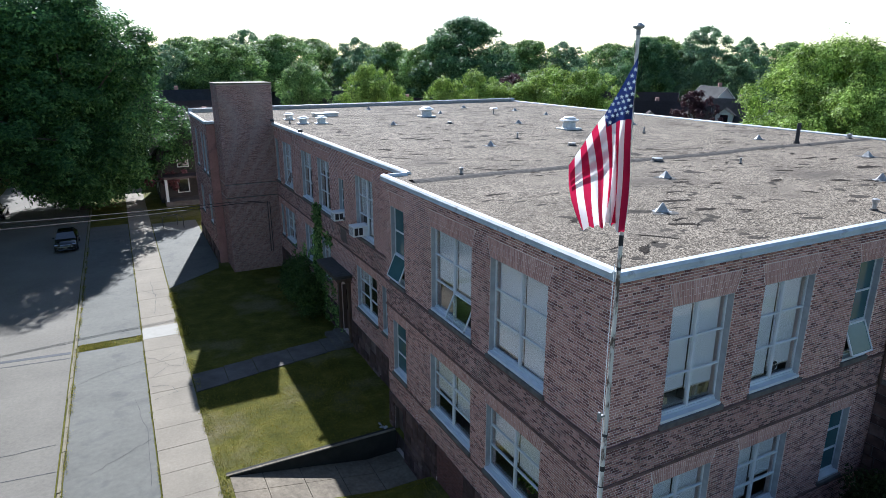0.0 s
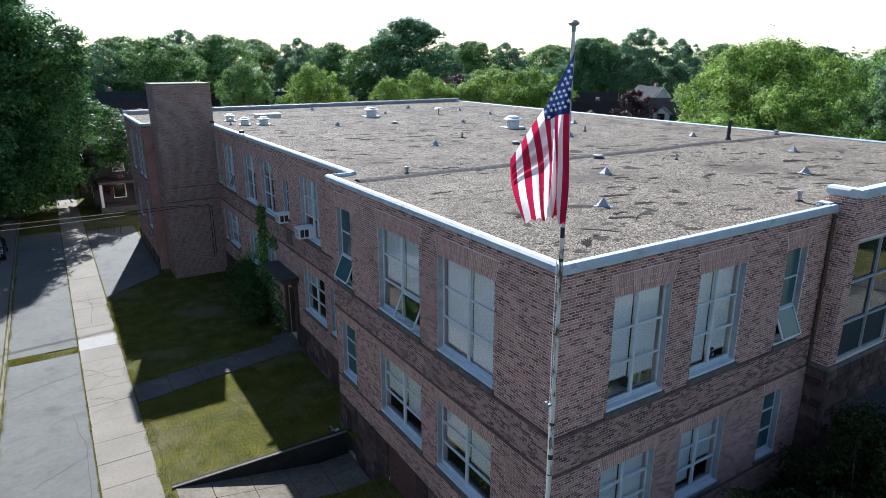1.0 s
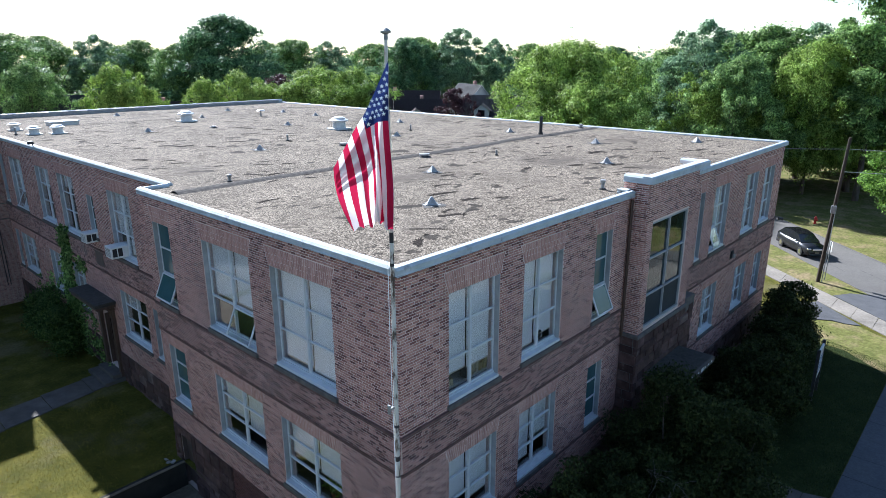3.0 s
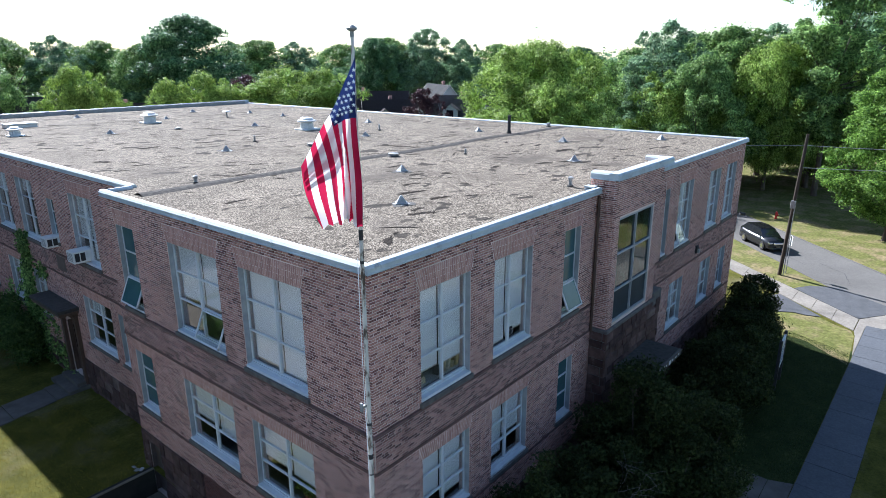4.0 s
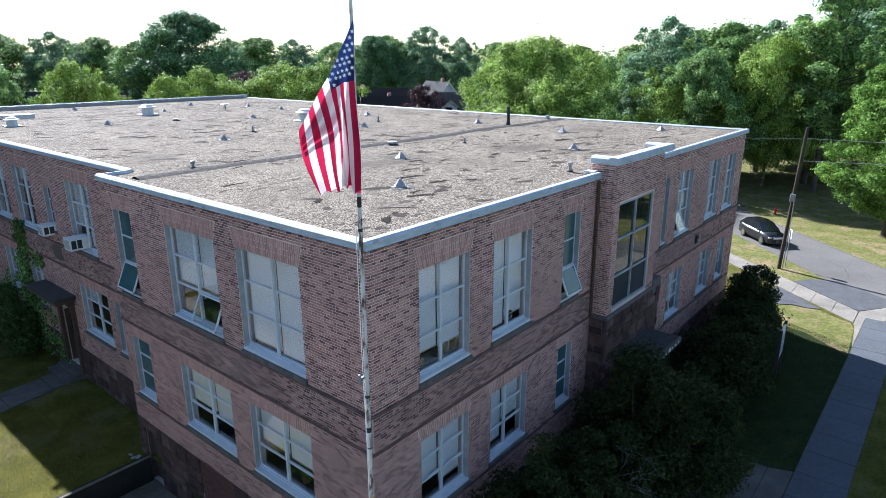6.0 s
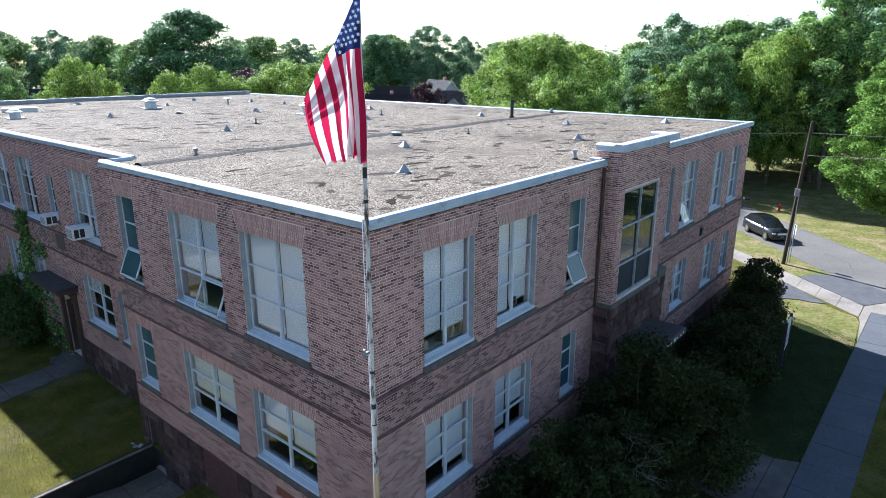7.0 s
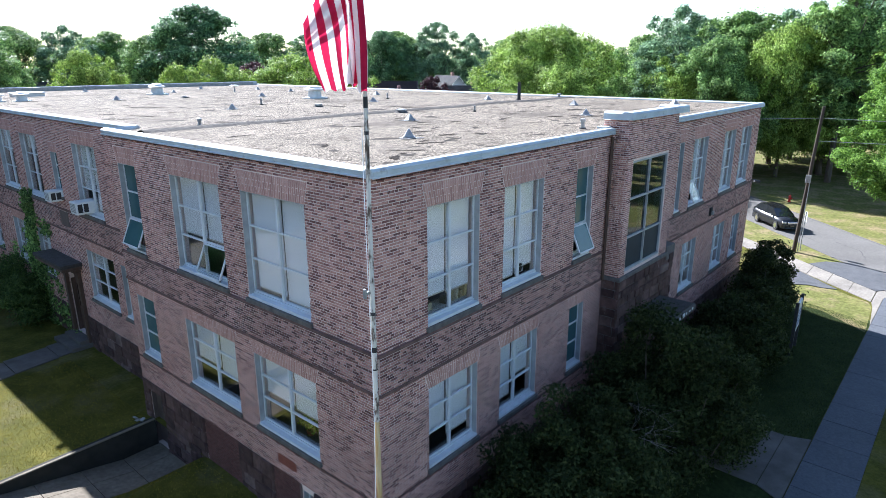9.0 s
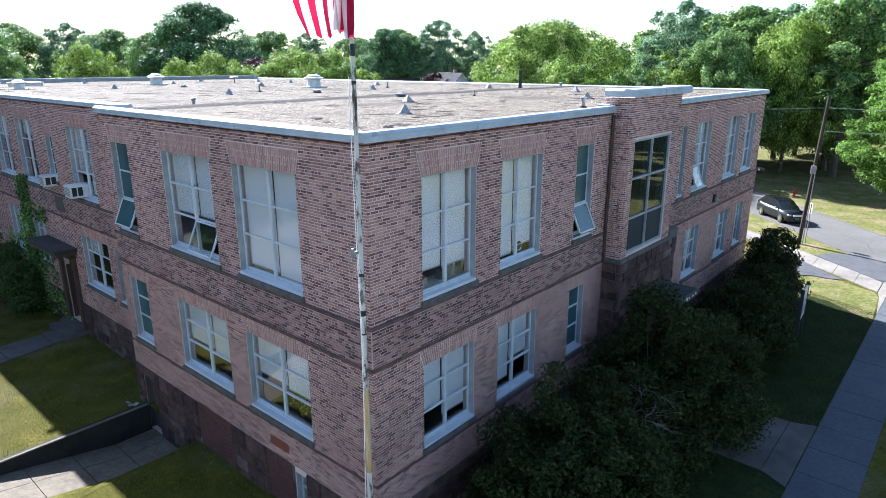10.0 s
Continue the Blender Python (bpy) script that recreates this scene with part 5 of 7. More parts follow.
def crown_lobes(rs, height, radius, base, n, form):
    """Pads of a crown: round, cone or spread; tiers near the skin, with gaps between, round a few inner ones."""
    out = []
    mid, half = (height + base) / 2, (height - base) / 2
    wob = rs.uniform(0, 6.3, 3)
    for k in range(n):
        f = rs.uniform(-1, 1)
        if form == "cone":
            w = 0.95 * (1 - (f + 1) / 2) ** 0.7 + 0.08
        elif form == "spread":
            w = math.sqrt(max(0.0, 1 - abs(f) ** 3))
        else:
            w = math.sqrt(max(0.0, 1 - f * f)) * (1 - 0.15 * f)
        a = rs.uniform(0, 2 * math.pi)
        w *= 1 + 0.2 * math.sin(3 * a + wob[0] + 2 * f) + 0.15 * math.sin(5 * f + wob[1] + a)
        inner = k % 9 == 0
        q = (rs.uniform(0.05, 0.5) if inner else rs.uniform(0.72, 1.06)) * w * radius
        r = radius * (rs.uniform(0.24, 0.34) if inner else rs.uniform(0.075, 0.17)) * (0.75 if form == "cone" else 1)
        out.append((q * math.cos(a), q * math.sin(a), mid + f * (half - r * 0.6), r))
    return out


TREE_SEED = [20]


def tree(label, material, height, radius, base, lobes, leaves, size, form="round", trunk=0.35, category="tree", name="tree", core=0):
    TREE_SEED[0] += 1
    rs = np.random.RandomState(TREE_SEED[0])
    t = thing(name, label, category)
    lb = crown_lobes(rs, height, radius, base, lobes, form)
    for _ in range(core):
        a, q, z = rs.uniform(0, 6.28), rs.uniform(0.1, 0.55) * radius, rs.uniform(0.2, 0.8)
        lb.append((q * math.cos(a), q * math.sin(a), base + (height - base) * z, radius * rs.uniform(0.28, 0.4)))
    bm = B()
    fork = base + 0.25 * (height - base)
    lean = rs.uniform(-0.3, 0.3, 2)
    rod(bm, (0, 0, -0.3), (lean[0] * 0.4, lean[1] * 0.4, base * 0.6), trunk * 1.25, trunk, 9)
    rod(bm, (lean[0] * 0.4, lean[1] * 0.4, base * 0.6), (lean[0], lean[1], fork), trunk, trunk * 0.7, 9)
    rod(bm, (lean[0], lean[1], fork), (lean[0], lean[1], height * 0.88), trunk * 0.65, 0.03, 7)
    for x, y, z, r in lb[: min(len(lb), 16)]:
        zs = fork + (z - fork) * rs.uniform(0.05, 0.45) if z > fork else fork - 0.3
        rod(bm, (lean[0], lean[1], max(base * 0.6, zs)), (x, y, z), trunk * 0.32, 0.02, 6)
    part("trunk", bm, M_BARK, t)
    p, d = pad_points(lb, leaves, rs)
    keep = p[:, 2] > 0.25
    mesh_object("crown", leaf_cloud("crown", p[keep], d[keep], size, rs, 0.75, 3, 0.42), material, t)
    return t


# Camera's ground point; trees and houses are placed from it to fit its view.
CAM_POINT = Vector((-8.1, -8.6, 0))


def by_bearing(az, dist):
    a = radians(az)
    return CAM_POINT + Vector((math.sin(a) * dist, math.cos(a) * dist, 0))


KINDS = {
    "maple": tree("green maple tree with a broad rounded crown", M_LEAF, 18, 7.5, 1.4, 180, 80000, 0.15),
    "tall": tree("tall green tree with an uneven crown", M_LEAF_HAZED, 22, 7.0, 2.0, 180, 75000, 0.165),
    "bright": tree("light green tree standing in full sun", M_LEAF_BRIGHT, 13, 6.5, 1.4, 150, 80000, 0.125, "spread"),
    "spread": tree("spreading tree with sunlit yellow-green leaves", M_LEAF_BRIGHT, 17, 9.5, 2.4, 170, 110000, 0.15, "spread"),
    "dark": tree("dense dark green tree with a heavy crown", M_LEAF_DARK, 21, 8.5, 2.4, 190, 80000, 0.175),
    "plum": tree("small dark tree with purple leaves", M_LEAF_PURPLE, 10, 4.0, 2.0, 90, 20000, 0.12),
}
USED = {}


def plant(kind, xy, height, wide=1.0, turn=0.0):
    proto = KINDS[kind]
    ref = {"maple": 18, "tall": 22, "bright": 13, "spread": 17, "dark": 21, "plum": 10}[kind]
    s = 1.04 * height / ref
    m = pose(xy[0], xy[1], 0, 0, 0, turn) @ Matrix.Diagonal((s * wide, s * wide, s, 1))
    if kind not in USED:
        USED[kind] = proto
        proto.matrix_basis = m
        return proto
    c = proto.copy()
    scene.collection.objects.link(c)
    for o in proto.children:
        d = o.copy()
        scene.collection.objects.link(d)
        d.parent = c
    c.matrix_basis = m
    return c


# bearing from the camera, distance, kind, height, width
NEAR_TREES = [
    (4.0, 108, "tall", 15.5, 1.0), (6.0, 118, "maple", 17, 1.1), (8.3, 105, "maple", 16.5, 1.0), (10.5, 128, "tall", 18.5, 1.0), (13.0, 118, "maple", 17.5, 1.1), (14.8, 95, "maple", 13, 0.7),
    (16.0, 140, "maple", 17.5, 1.1), (19.5, 135, "tall", 17.5, 1.0), (20.7, 84, "bright", 12.6, 0.62), (22.8, 86, "bright", 10.2, 0.5), (22.5, 140, "maple", 17, 1.0), (26.0, 165, "dark", 17, 1.0),
    (29.0, 122, "dark", 20.3, 1.15), (27.3, 84, "bright", 11.0, 0.6), (30.3, 84, "bright", 11.8, 0.7), (33.3, 90, "plum", 11.5, 0.8), (25.5, 128, "maple", 16, 0.9), (36.0, 84, "bright", 12.2, 1.0),
    (39.8, 86, "bright", 12.0, 0.85), (34.5, 150, "maple", 17.5, 1.1), (37.5, 150, "tall", 17, 1.2), (44.3, 140, "dark", 17.5, 0.9), (45.5, 150, "maple", 18, 1.0), (20.5, 160, "dark", 16, 1.1),
    (49.0, 145, "tall", 19.5, 1.1), (52.0, 150, "tall", 17.5, 0.9), (58.2, 74, "spread", 15.0, 0.82), (55.5, 66, "bright", 8.6, 1.1), (59.5, 66, "spread", 11.0, 0.9), (61.8, 115, "maple", 13.5, 1.0),
    (48.6, 92, "plum", 9.5, 0.8), (64.2, 110, "maple", 13, 1.1), (66.8, 84, "maple", 14.5, 0.8), (69.2, 78, "tall", 17.0, 0.95), (71.4, 84, "maple", 16.0, 0.9), (74.0, 82, "maple", 16.6, 1.0),
    (77.0, 86, "tall", 16.8, 1.0), (70.6, 74, "bright", 12.5, 0.8), (78.4, 92, "maple", 13, 1.0), (80.0, 98, "maple", 17, 1.1),
    (77.6, 76, "spread", 14.6, 0.6), (72.2, 71, "maple", 13.6, 0.75), (80.6, 80, "bright", 15.0, 0.75), (84.6, 96, "tall", 20, 1.2), (88.0, 92, "maple", 20, 1.2), (83.0, 120, "tall", 21, 1.2), (92.0, 100, "maple", 20, 1.2),
    (32.5, 160, "maple", 17, 1.1), (41.5, 165, "maple", 17, 1.2), (47.5, 172, "dark", 16.5, 1.1), (55.0, 170, "maple", 17, 1.2), (58.5, 165, "tall", 16, 1.2), (62.0, 170, "dark", 16, 1.2),
    (1.0, 125, "maple", 17, 1.2), (-2.0, 120, "tall", 18, 1.2), (-6.0, 110, "maple", 18, 1.2), (-10.0, 95, "maple", 17, 1.2), (-14.5, 90, "maple", 18, 1.1),
]
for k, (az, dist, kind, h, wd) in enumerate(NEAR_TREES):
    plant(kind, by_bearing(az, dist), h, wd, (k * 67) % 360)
# unseen trees: southern ones for pane reflections, western ones to block sky light
for k, (x, y, kind, h) in enumerate([(-4, -46, "maple", 17), (10, -44, "tall", 19), (22, -48, "maple", 18), (34, -46, "dark", 19), (46, -42, "maple", 17), (-36, 4, "maple", 16), (-37, 22, "tall", 18), (-36, 40, "maple", 17),
        (-28, 62, "dark", 18), (-27, 78, "maple", 17), (-28, 46, "dark", 18), (-28, 30, "maple", 18), (-29, 12, "dark", 17)]):
    plant(kind, (x, y), h, 1.2, k * 40)

# large trees that stand clear
big_west = tree("large dense shade tree beside the street", M_LEAF_SHADED, 20.2, 8.5, 0.3, 380, 300000, 0.15, "round", 0.5, core=34)
big_west.matrix_basis = pose(-12.0, 60.5, 0)
park = tree("tall park tree with a bare lower trunk", M_LEAF, 26, 5.4, 5.5, 150, 95000, 0.135, "round", 0.26)
park.matrix_basis = pose(66.2, 2.8, 0)
right = tree("sunlit green tree with low branches on the far lawn", M_LEAF_LAWN, 13.5, 4.7, 1.4, 260, 150000, 0.085, "round", 0.22)
right.matrix_basis = pose(50.6, -5.0, 0)


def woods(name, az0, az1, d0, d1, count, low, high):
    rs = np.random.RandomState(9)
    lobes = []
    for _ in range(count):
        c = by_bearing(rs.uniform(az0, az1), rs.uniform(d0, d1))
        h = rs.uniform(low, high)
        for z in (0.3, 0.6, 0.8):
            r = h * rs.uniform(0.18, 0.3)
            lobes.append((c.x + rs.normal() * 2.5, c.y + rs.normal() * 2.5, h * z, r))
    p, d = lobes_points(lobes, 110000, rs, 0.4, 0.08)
    ob = mesh_object(name, leaf_cloud(name, p, d, 0.5, rs, 0.75, 3, 0.5), M_LEAF_HAZED)
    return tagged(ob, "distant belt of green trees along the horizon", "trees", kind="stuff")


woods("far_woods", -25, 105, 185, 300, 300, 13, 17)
# Unseen belt behind the camera, added for reflections and light.
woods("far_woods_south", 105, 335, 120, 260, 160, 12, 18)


def shrub(label, lobes, leaves, size, material, seed, name="shrub"):
    rs = np.random.RandomState(seed)
    s = thing(name, label, "shrub")
    cx, cy = np.mean([l[0] for l in lobes]), np.mean([l[1] for l in lobes])
    for x, y, z, r in lobes[:: max(1, len(lobes) // 14)]:
        bm = B()
        rod(bm, (cx + (x - cx) * 0.6, cy + (y - cy) * 0.6, -0.1), (x, y, max(0.3, z - r * 0.6)), 0.04, 0.012, 6)
        part("stem", bm, M_BARK, s)
    p, d = lobes_points(lobes, leaves, rs, 0.5)
    keep = p[:, 2] > 0.05
    mesh_object("leaves", leaf_cloud("leaves", p[keep], d[keep], size, rs, 0.7, 3), material, s)
    return s


def hedge_lobes(x0, x1, y0, y1, h, n, seed):
    """Clumps of an overgrown shrub: big ones low and inside, many small sprays over the top, drooping outward at the rim."""
    rs = np.random.RandomState(seed)
    out = []
    cx, cy, wx, wy = (x0 + x1) / 2, (y0 + y1) / 2, (x1 - x0) / 2, (y1 - y0) / 2
    for k in range(n):
        a, q = rs.uniform(0, 6.283), rs.uniform(0, 1) ** 0.5
        top = h * (1 - 0.55 * q ** 2.2) * (1 + 0.16 * math.sin(3 * a + seed) + 0.1 * math.sin(7 * q + 5 * a))
        if k % 4 == 0:
            out.append((cx + wx * 0.75 * q * math.cos(a), cy + wy * 0.75 * q * math.sin(a), 0.45 * top, rs.uniform(0.6, 0.9)))
        else:
            out.append((cx + wx * q * math.cos(a), cy + wy * q * math.sin(a), rs.uniform(0.55, 1.0) * top, rs.uniform(0.22, 0.5)))
    return out


shrub("large overgrown dark green shrub against the brick front", hedge_lobes(0.5, 8.8, -4.6, -0.35, 3.6, 190, 1), 130000, 0.055, M_LEAF_SHRUB, 31)
shrub("large overgrown dark green shrub beside the entrance", hedge_lobes(6.2, 12.7, -5.3, -0.6, 4.5, 165, 2), 110000, 0.055, M_LEAF_SHRUB, 32)
shrub("dense dark green shrub beyond the entrance", hedge_lobes(13.9, 20.6, -4.3, -0.9, 3.2, 110, 3), 64000, 0.065, M_LEAF_SHRUB, 33)
shrub("tall leafy shrub with ragged sunlit tips", hedge_lobes(20.2, 25.9, -3.1, -0.8, 3.6, 80, 4), 50000, 0.07, M_LEAF_SHRUB, 34)
shrub("dark bush beside the side door", hedge_lobes(-0.75, 0.95, 23.0, 28.4, 3.3, 60, 6), 30000, 0.06, M_LEAF_BUSH, 35)

# dead twigs on the near shrub
tw = thing("dead_branches", "bare pale dead twigs on the shrub", "twigs")
rt = random.Random(3)
for k in range(9):
    bm = B()
    b0 = Vector((rt.uniform(5.2, 7.0), rt.uniform(-4.0, -2.6), rt.uniform(2.7, 3.2)))
    for j in range(4):
        pts = [b0]
        d = Vector((rt.uniform(-0.6, 0.6), rt.uniform(-1, 0), rt.uniform(-0.6, 0.5))).normalized()
        for i in range(4):
            d = (d + Vector((rt.uniform(-0.5, 0.5), rt.uniform(-0.5, 0.5), rt.uniform(-0.4, 0.4)))).normalized()
            pts.append(pts[-1] + d * 0.16)
        tube(bm, pts, 0.0035, 4)
    part("twig", bm, M_TWIG, tw)

# ---- on the roof ----
def at_roof(x, y):
    return roof_height(x, y)


def pyramid_vent(x, y, s=1.0, turn=0):
    """A small square roof vent: flashing plate, stepped skirt and pointed hood."""
    v = thing("roof_vent", "small pointed grey metal roof vent on a tarred patch", "roof vent", (x, y, at_roof(x, y)), turn, "pointed roof vents")
    bm = B()
    n, rv = 22, random.Random(int(x * 100))
    rim = [bm.verts.new((q * math.cos(6.283 * k / n), q * math.sin(6.283 * k / n), 0.012)) for k in range(n) for q in (0.48 * s * rv.uniform(0.65, 1.3),)]
    hub = bm.verts.new((0, 0, 0.03))
    for k in range(n):
        bm.faces.new((rim[k], rim[(k + 1) % n], hub))
    part("tar_collar", bm, M_TAR, v)
    bm = B()
    lathe(bm, [(0.31 * s, 0.0), (0.31 * s, 0.045), (0.25 * s, 0.06), (0.03, 0.3 * s + 0.02), (0.012, 0.31 * s + 0.02)], 4)
    part("hood", bm, M_ZINC, v)
    bm = B()
    box(bm, -0.25 * s, 0.25 * s, -0.25 * s, 0.25 * s, 0.0, 0.022, 0.006)
    part("flashing", bm, M_LEAD, v)
    return v


for k, (x, y, s) in enumerate([(4.74, 3.56, 1.0), (8.72, 7.3, 0.95), (10.87, 42.39, 1.0), (7.61, 29.23, 0.95), (14.4, 35.97, 0.8), (18.89, 40.34, 0.9), (7.72, 17.43, 1.0), (20.99, 35.46, 0.9), (15.34, 26.44, 0.95),
                               (20.92, 31.05, 0.9), (21.27, 22.25, 0.95), (15.68, 16.61, 0.95), (21.43, 13.23, 0.95), (20.13, 6.99, 1.0), (14.81, 3.47, 1.0), (23.75, 3.37, 1.0)]):
    pyramid_vent(x, y, s * 0.78, (k * 31) % 90)


def mushroom_vent(x, y, s=1.0):
    v = thing("exhaust_vent", "round white metal roof exhaust with a flared cap", "roof vent", (x, y, at_roof(x, y)), 0, "round roof exhausts")
    bm = B()
    box(bm, -0.62 * s, 0.62 * s, -0.62 * s, 0.62 * s, -0.03, 0.1 * s, 0.02)
    part("kerb_base", bm, M_VENT, v)
    bm = B()
    lathe(bm, [(0.46 * s, 0.1 * s), (0.42 * s, 0.5 * s), (0.47 * s, 0.56 * s)], 20)
    part("throat", bm, M_VENT, v)
    bm = B()
    lathe(bm, [(0.5 * s, 0.52 * s), (0.64 * s, 0.58 * s), (0.64 * s, 0.64 * s), (0.5 * s, 0.7 * s), (0.42 * s, 0.72 * s)], 20)
    part("rim", bm, M_WHITE, v)
    bm = B()
    lathe(bm, [(0.4 * s, 0.7 * s), (0.42 * s, 0.78 * s), (0.3 * s, 0.84 * s), (0.05, 0.86 * s)], 20)
    part("cap", bm, M_WHITE, v)
    return v


for x, y, s in ((12.22, 33.88, 0.85), (16.04, 22.05, 0.88), (3.83, 32.45, 0.62), (2.78, 33.02, 0.58), (2.67, 36.37, 0.58)):
    mushroom_vent(x, y, s)

hatch = thing("roof_hatch", "low white roof hatch", "roof hatch", (5.75, 37.9, at_roof(5.75, 37.9)))
bm = B()
box(bm, -0.85, 0.85, -0.5, 0.5, -0.05, 0.2, 0.02)
part("upstand", bm, M_VENT, hatch)
bm = B()
box(bm, -0.9, 0.9, -0.55, 0.55, 0.2, 0.27, 0.02)
part("lid", bm, M_WHITE, hatch)
stack = thing("vent_stack", "tall black iron vent stack", "vent pipe", (21.74, 11.32, at_roof(21.74, 11.32)))
bm = B()
rod(bm, (0, 0, -0.05), (0, 0, 1.0), 0.09, 0.09, 12)
part("pipe", bm, M_BLACK, stack)
bm = B()
rod(bm, (0, 0, -0.02), (0, 0, 0.12), 0.16, 0.12, 12)
part("collar", bm, M_TAR, stack)


def vent_pipe(x, y, h, r=0.05, cap=False):
    p = thing("vent_pipe", "short grey roof vent pipe" + (" with a cap" if cap else ""), "vent pipe", (x, y, at_roof(x, y)), 0, "short roof pipes")
    bm = B()
    rod(bm, (0, 0, -0.05), (0, 0, h), r, r, 10)
    part("pipe", bm, M_LEAD, p)
    bm = B()
    rod(bm, (0, 0, -0.02), (0, 0, 0.05), r * 2.2, r * 1.6, 10)
    part("collar", bm, M_TAR, p)
    if cap:
        bm = B()
        lathe(bm, [(r * 1.5, h - 0.05), (r * 1.6, h + 0.03), (0.02, h + 0.06)], 12)
        part("cap", bm, M_LEAD, p)
    return p


for x, y, h, r, cap in ((10.0, 1.0, 0.28, 0.06, True), (13.67, 8.16, 0.25, 0.04, False), (18.2, 18.08, 0.35, 0.05, False), (10.65, 19.52, 0.32, 0.05, False), (11.28, 28.45, 0.12, 0.14, False),
                        (11.25, 10.19, 0.1, 0.14, True), (2.68, 11.18, 0.22, 0.05, True), (26.0, 11.29, 0.2, 0.08, True), (11.28, 15.73, 0.1, 0.12, True), (2.02, 33.6, 0.4, 0.05, False)):
    vent_pipe(x, y, h, r, cap)
mush = thing("mushroom_cap", "small white cap on a thin stalk", "roof vent", (17.84, 33.62, at_roof(17.84, 33.62)))
bm = B()
rod(bm, (0, 0, -0.02), (0, 0, 0.4), 0.05, 0.05, 8)
part("stalk", bm, M_LEAD, mush)
bm = B()
lathe(bm, [(0.22, 0.38), (0.32, 0.42), (0.22, 0.48), (0.05, 0.5)], 14)
part("cap", bm, M_WHITE, mush)
for yy, x0, x1, wd, h in ((10.7, 0.5, 26.3, 0.4, 0.08), (36.4, 3.5, 22.0, 0.4, 0.05), (19.8, 9.0, 16.0, 0.3, 0.03)):
    bm = B()
    n = 40
    rows = []
    for k in range(n + 1):
        x = x0 + (x1 - x0) * k / n
        y = yy + 0.25 * noise.noise((x * 0.2, yy, 0))
        z = at_roof(x, y)
        rows.append([bm.verts.new((x, y + o * wd, z + q)) for o, q in ((-0.9, -0.02), (-0.35, h * 0.7), (0, h), (0.35, h * 0.7), (0.9, -0.02))])
    for p, q in zip(rows, rows[1:]):
        for i in range(4):
            bm.faces.new((p[i], p[i + 1], q[i + 1], q[i]))
    rb = part("roof_ridge", bm, M_GRAVEL if h < 0.06 else M_RIDGE, None)
    tagged(rb, "low tarred expansion ridge across the gravel roof", kind="structure")
rp = random.Random(41)
bare_v, bare_f = [], []
for k in range(520):
    x, y = rp.uniform(0.8, 25.6), rp.uniform(0.8, 45.5)
    if x < 1.8 and y > 11:
        continue
    r, asp, turn, bite = rp.uniform(0.1, 0.55) * rp.uniform(0.5, 1.2), rp.uniform(0.16, 0.5), rp.gauss(-0.35, 0.4), rp.uniform(0.1, 0.85)
    i, n = len(bare_v), 30
    wob = [rp.uniform(0.6, 1.25) for _ in range(n)]
    for q in range(n):
        a = 2 * math.pi * q / n
        px, py = math.cos(a) * wob[q], math.sin(a) * wob[q]
        if py < 0:
            py *= 1 - 1.5 * bite * (1 - px * px * 0.8)
        lx, ly = px * r, py * r * asp
        wx, wy = x + lx * math.cos(turn) - ly * math.sin(turn), y + lx * math.sin(turn) + ly * math.cos(turn)
        bare_v.append((wx, wy, roof_height(wx, wy) + 0.009))
    bare_v.append((x, y + 0.25 * r * asp * bite, roof_height(x, y) + 0.01))
    bare_f += [(i + q, i + (q + 1) % n, i + n) for q in range(n)]
tagged(mesh_object("bare_patches", data_mesh("bare_patches", bare_v, bare_f), M_BARE), "dark bare tar patches where the gravel has washed off", "roof patches", kind="stuff")
light = thing("flood_light", "small black flood light on the roof edge", "lamp", (0.92, 26.5, 9.98))
bm = B()
rod(bm, (0, 0, -0.01), (0, 0, 0.12), 0.03, 0.03, 8)
part("stem", bm, M_BLACK, light)
bm = B()
box(bm, -0.2, 0.05, -0.1, 0.1, 0.06, 0.2, 0.02)
part("head", bm, M_BLACK, light)
copy_thing(light, pose(0.95, 33.6, 9.98))

# ---- flagpole and flag ----
PX, PY = -1.95, -2.0
pole = thing("flagpole", "tall white flagpole with flaking paint and a rusty foot", "flagpole", (PX, PY, 0))
for nm, z0, z1, mat, lab in (("foot_shaft", 0.0, 4.74, M_POLE, ""), ("lower_shaft", 4.74, 6.26, M_POLE_LOW, "ochre rust-stained length of the shaft"), ("upper_shaft", 6.26, 14.13, M_POLE, "")):
    bm = B()
    rod(bm, (0, 0, z0), (0, 0, z1), 0.058 - 0.0024 * z0, 0.058 - 0.0024 * z1, 16)
    part(nm, bm, mat, pole, lab)
bm = B()
rod(bm, (0, 0, 14.13), (0, 0, 14.22), 0.03, 0.03, 10)
lathe(bm, [(0.03, 14.2), (0.07, 14.22), (0.078, 14.245), (0.03, 14.28)], 14)
part("truck", bm, M_LEAD, pole, "flat round cap at the top")
for z, h in ((8.13, 0.05), (7.5, 0.09), (7.19, 0.025), (10.9, 0.05), (11.27, 0.16)):
    bm = B()
    rr = 0.0605 - 0.0024 * z
    rod(bm, (0, 0, z), (0, 0, z + h), rr, rr, 14)
    part("band", bm, M_BLACK, pole, "dark band")
bm = B()
box(bm, -0.16, -0.05, -0.02, 0.02, 8.5, 8.54)
box(bm, -0.17, -0.13, -0.03, 0.03, 8.44, 8.6, 0.01)
part("cleat", bm, M_LEAD, pole)
bm = B()
tube(bm, [(-0.08 - 0.02 * math.sin(0.35 * k), 0.02 * math.sin(0.5 * k), 1.5 + 0.5 * k) for k in range(20)], 0.006, 5)
part("halyard", bm, M_SHADE, pole, "thin grey rope")
bm = B()
lathe(bm, [(0.28, 0.0), (0.26, 0.1), (0.12, 0.22)], 16)
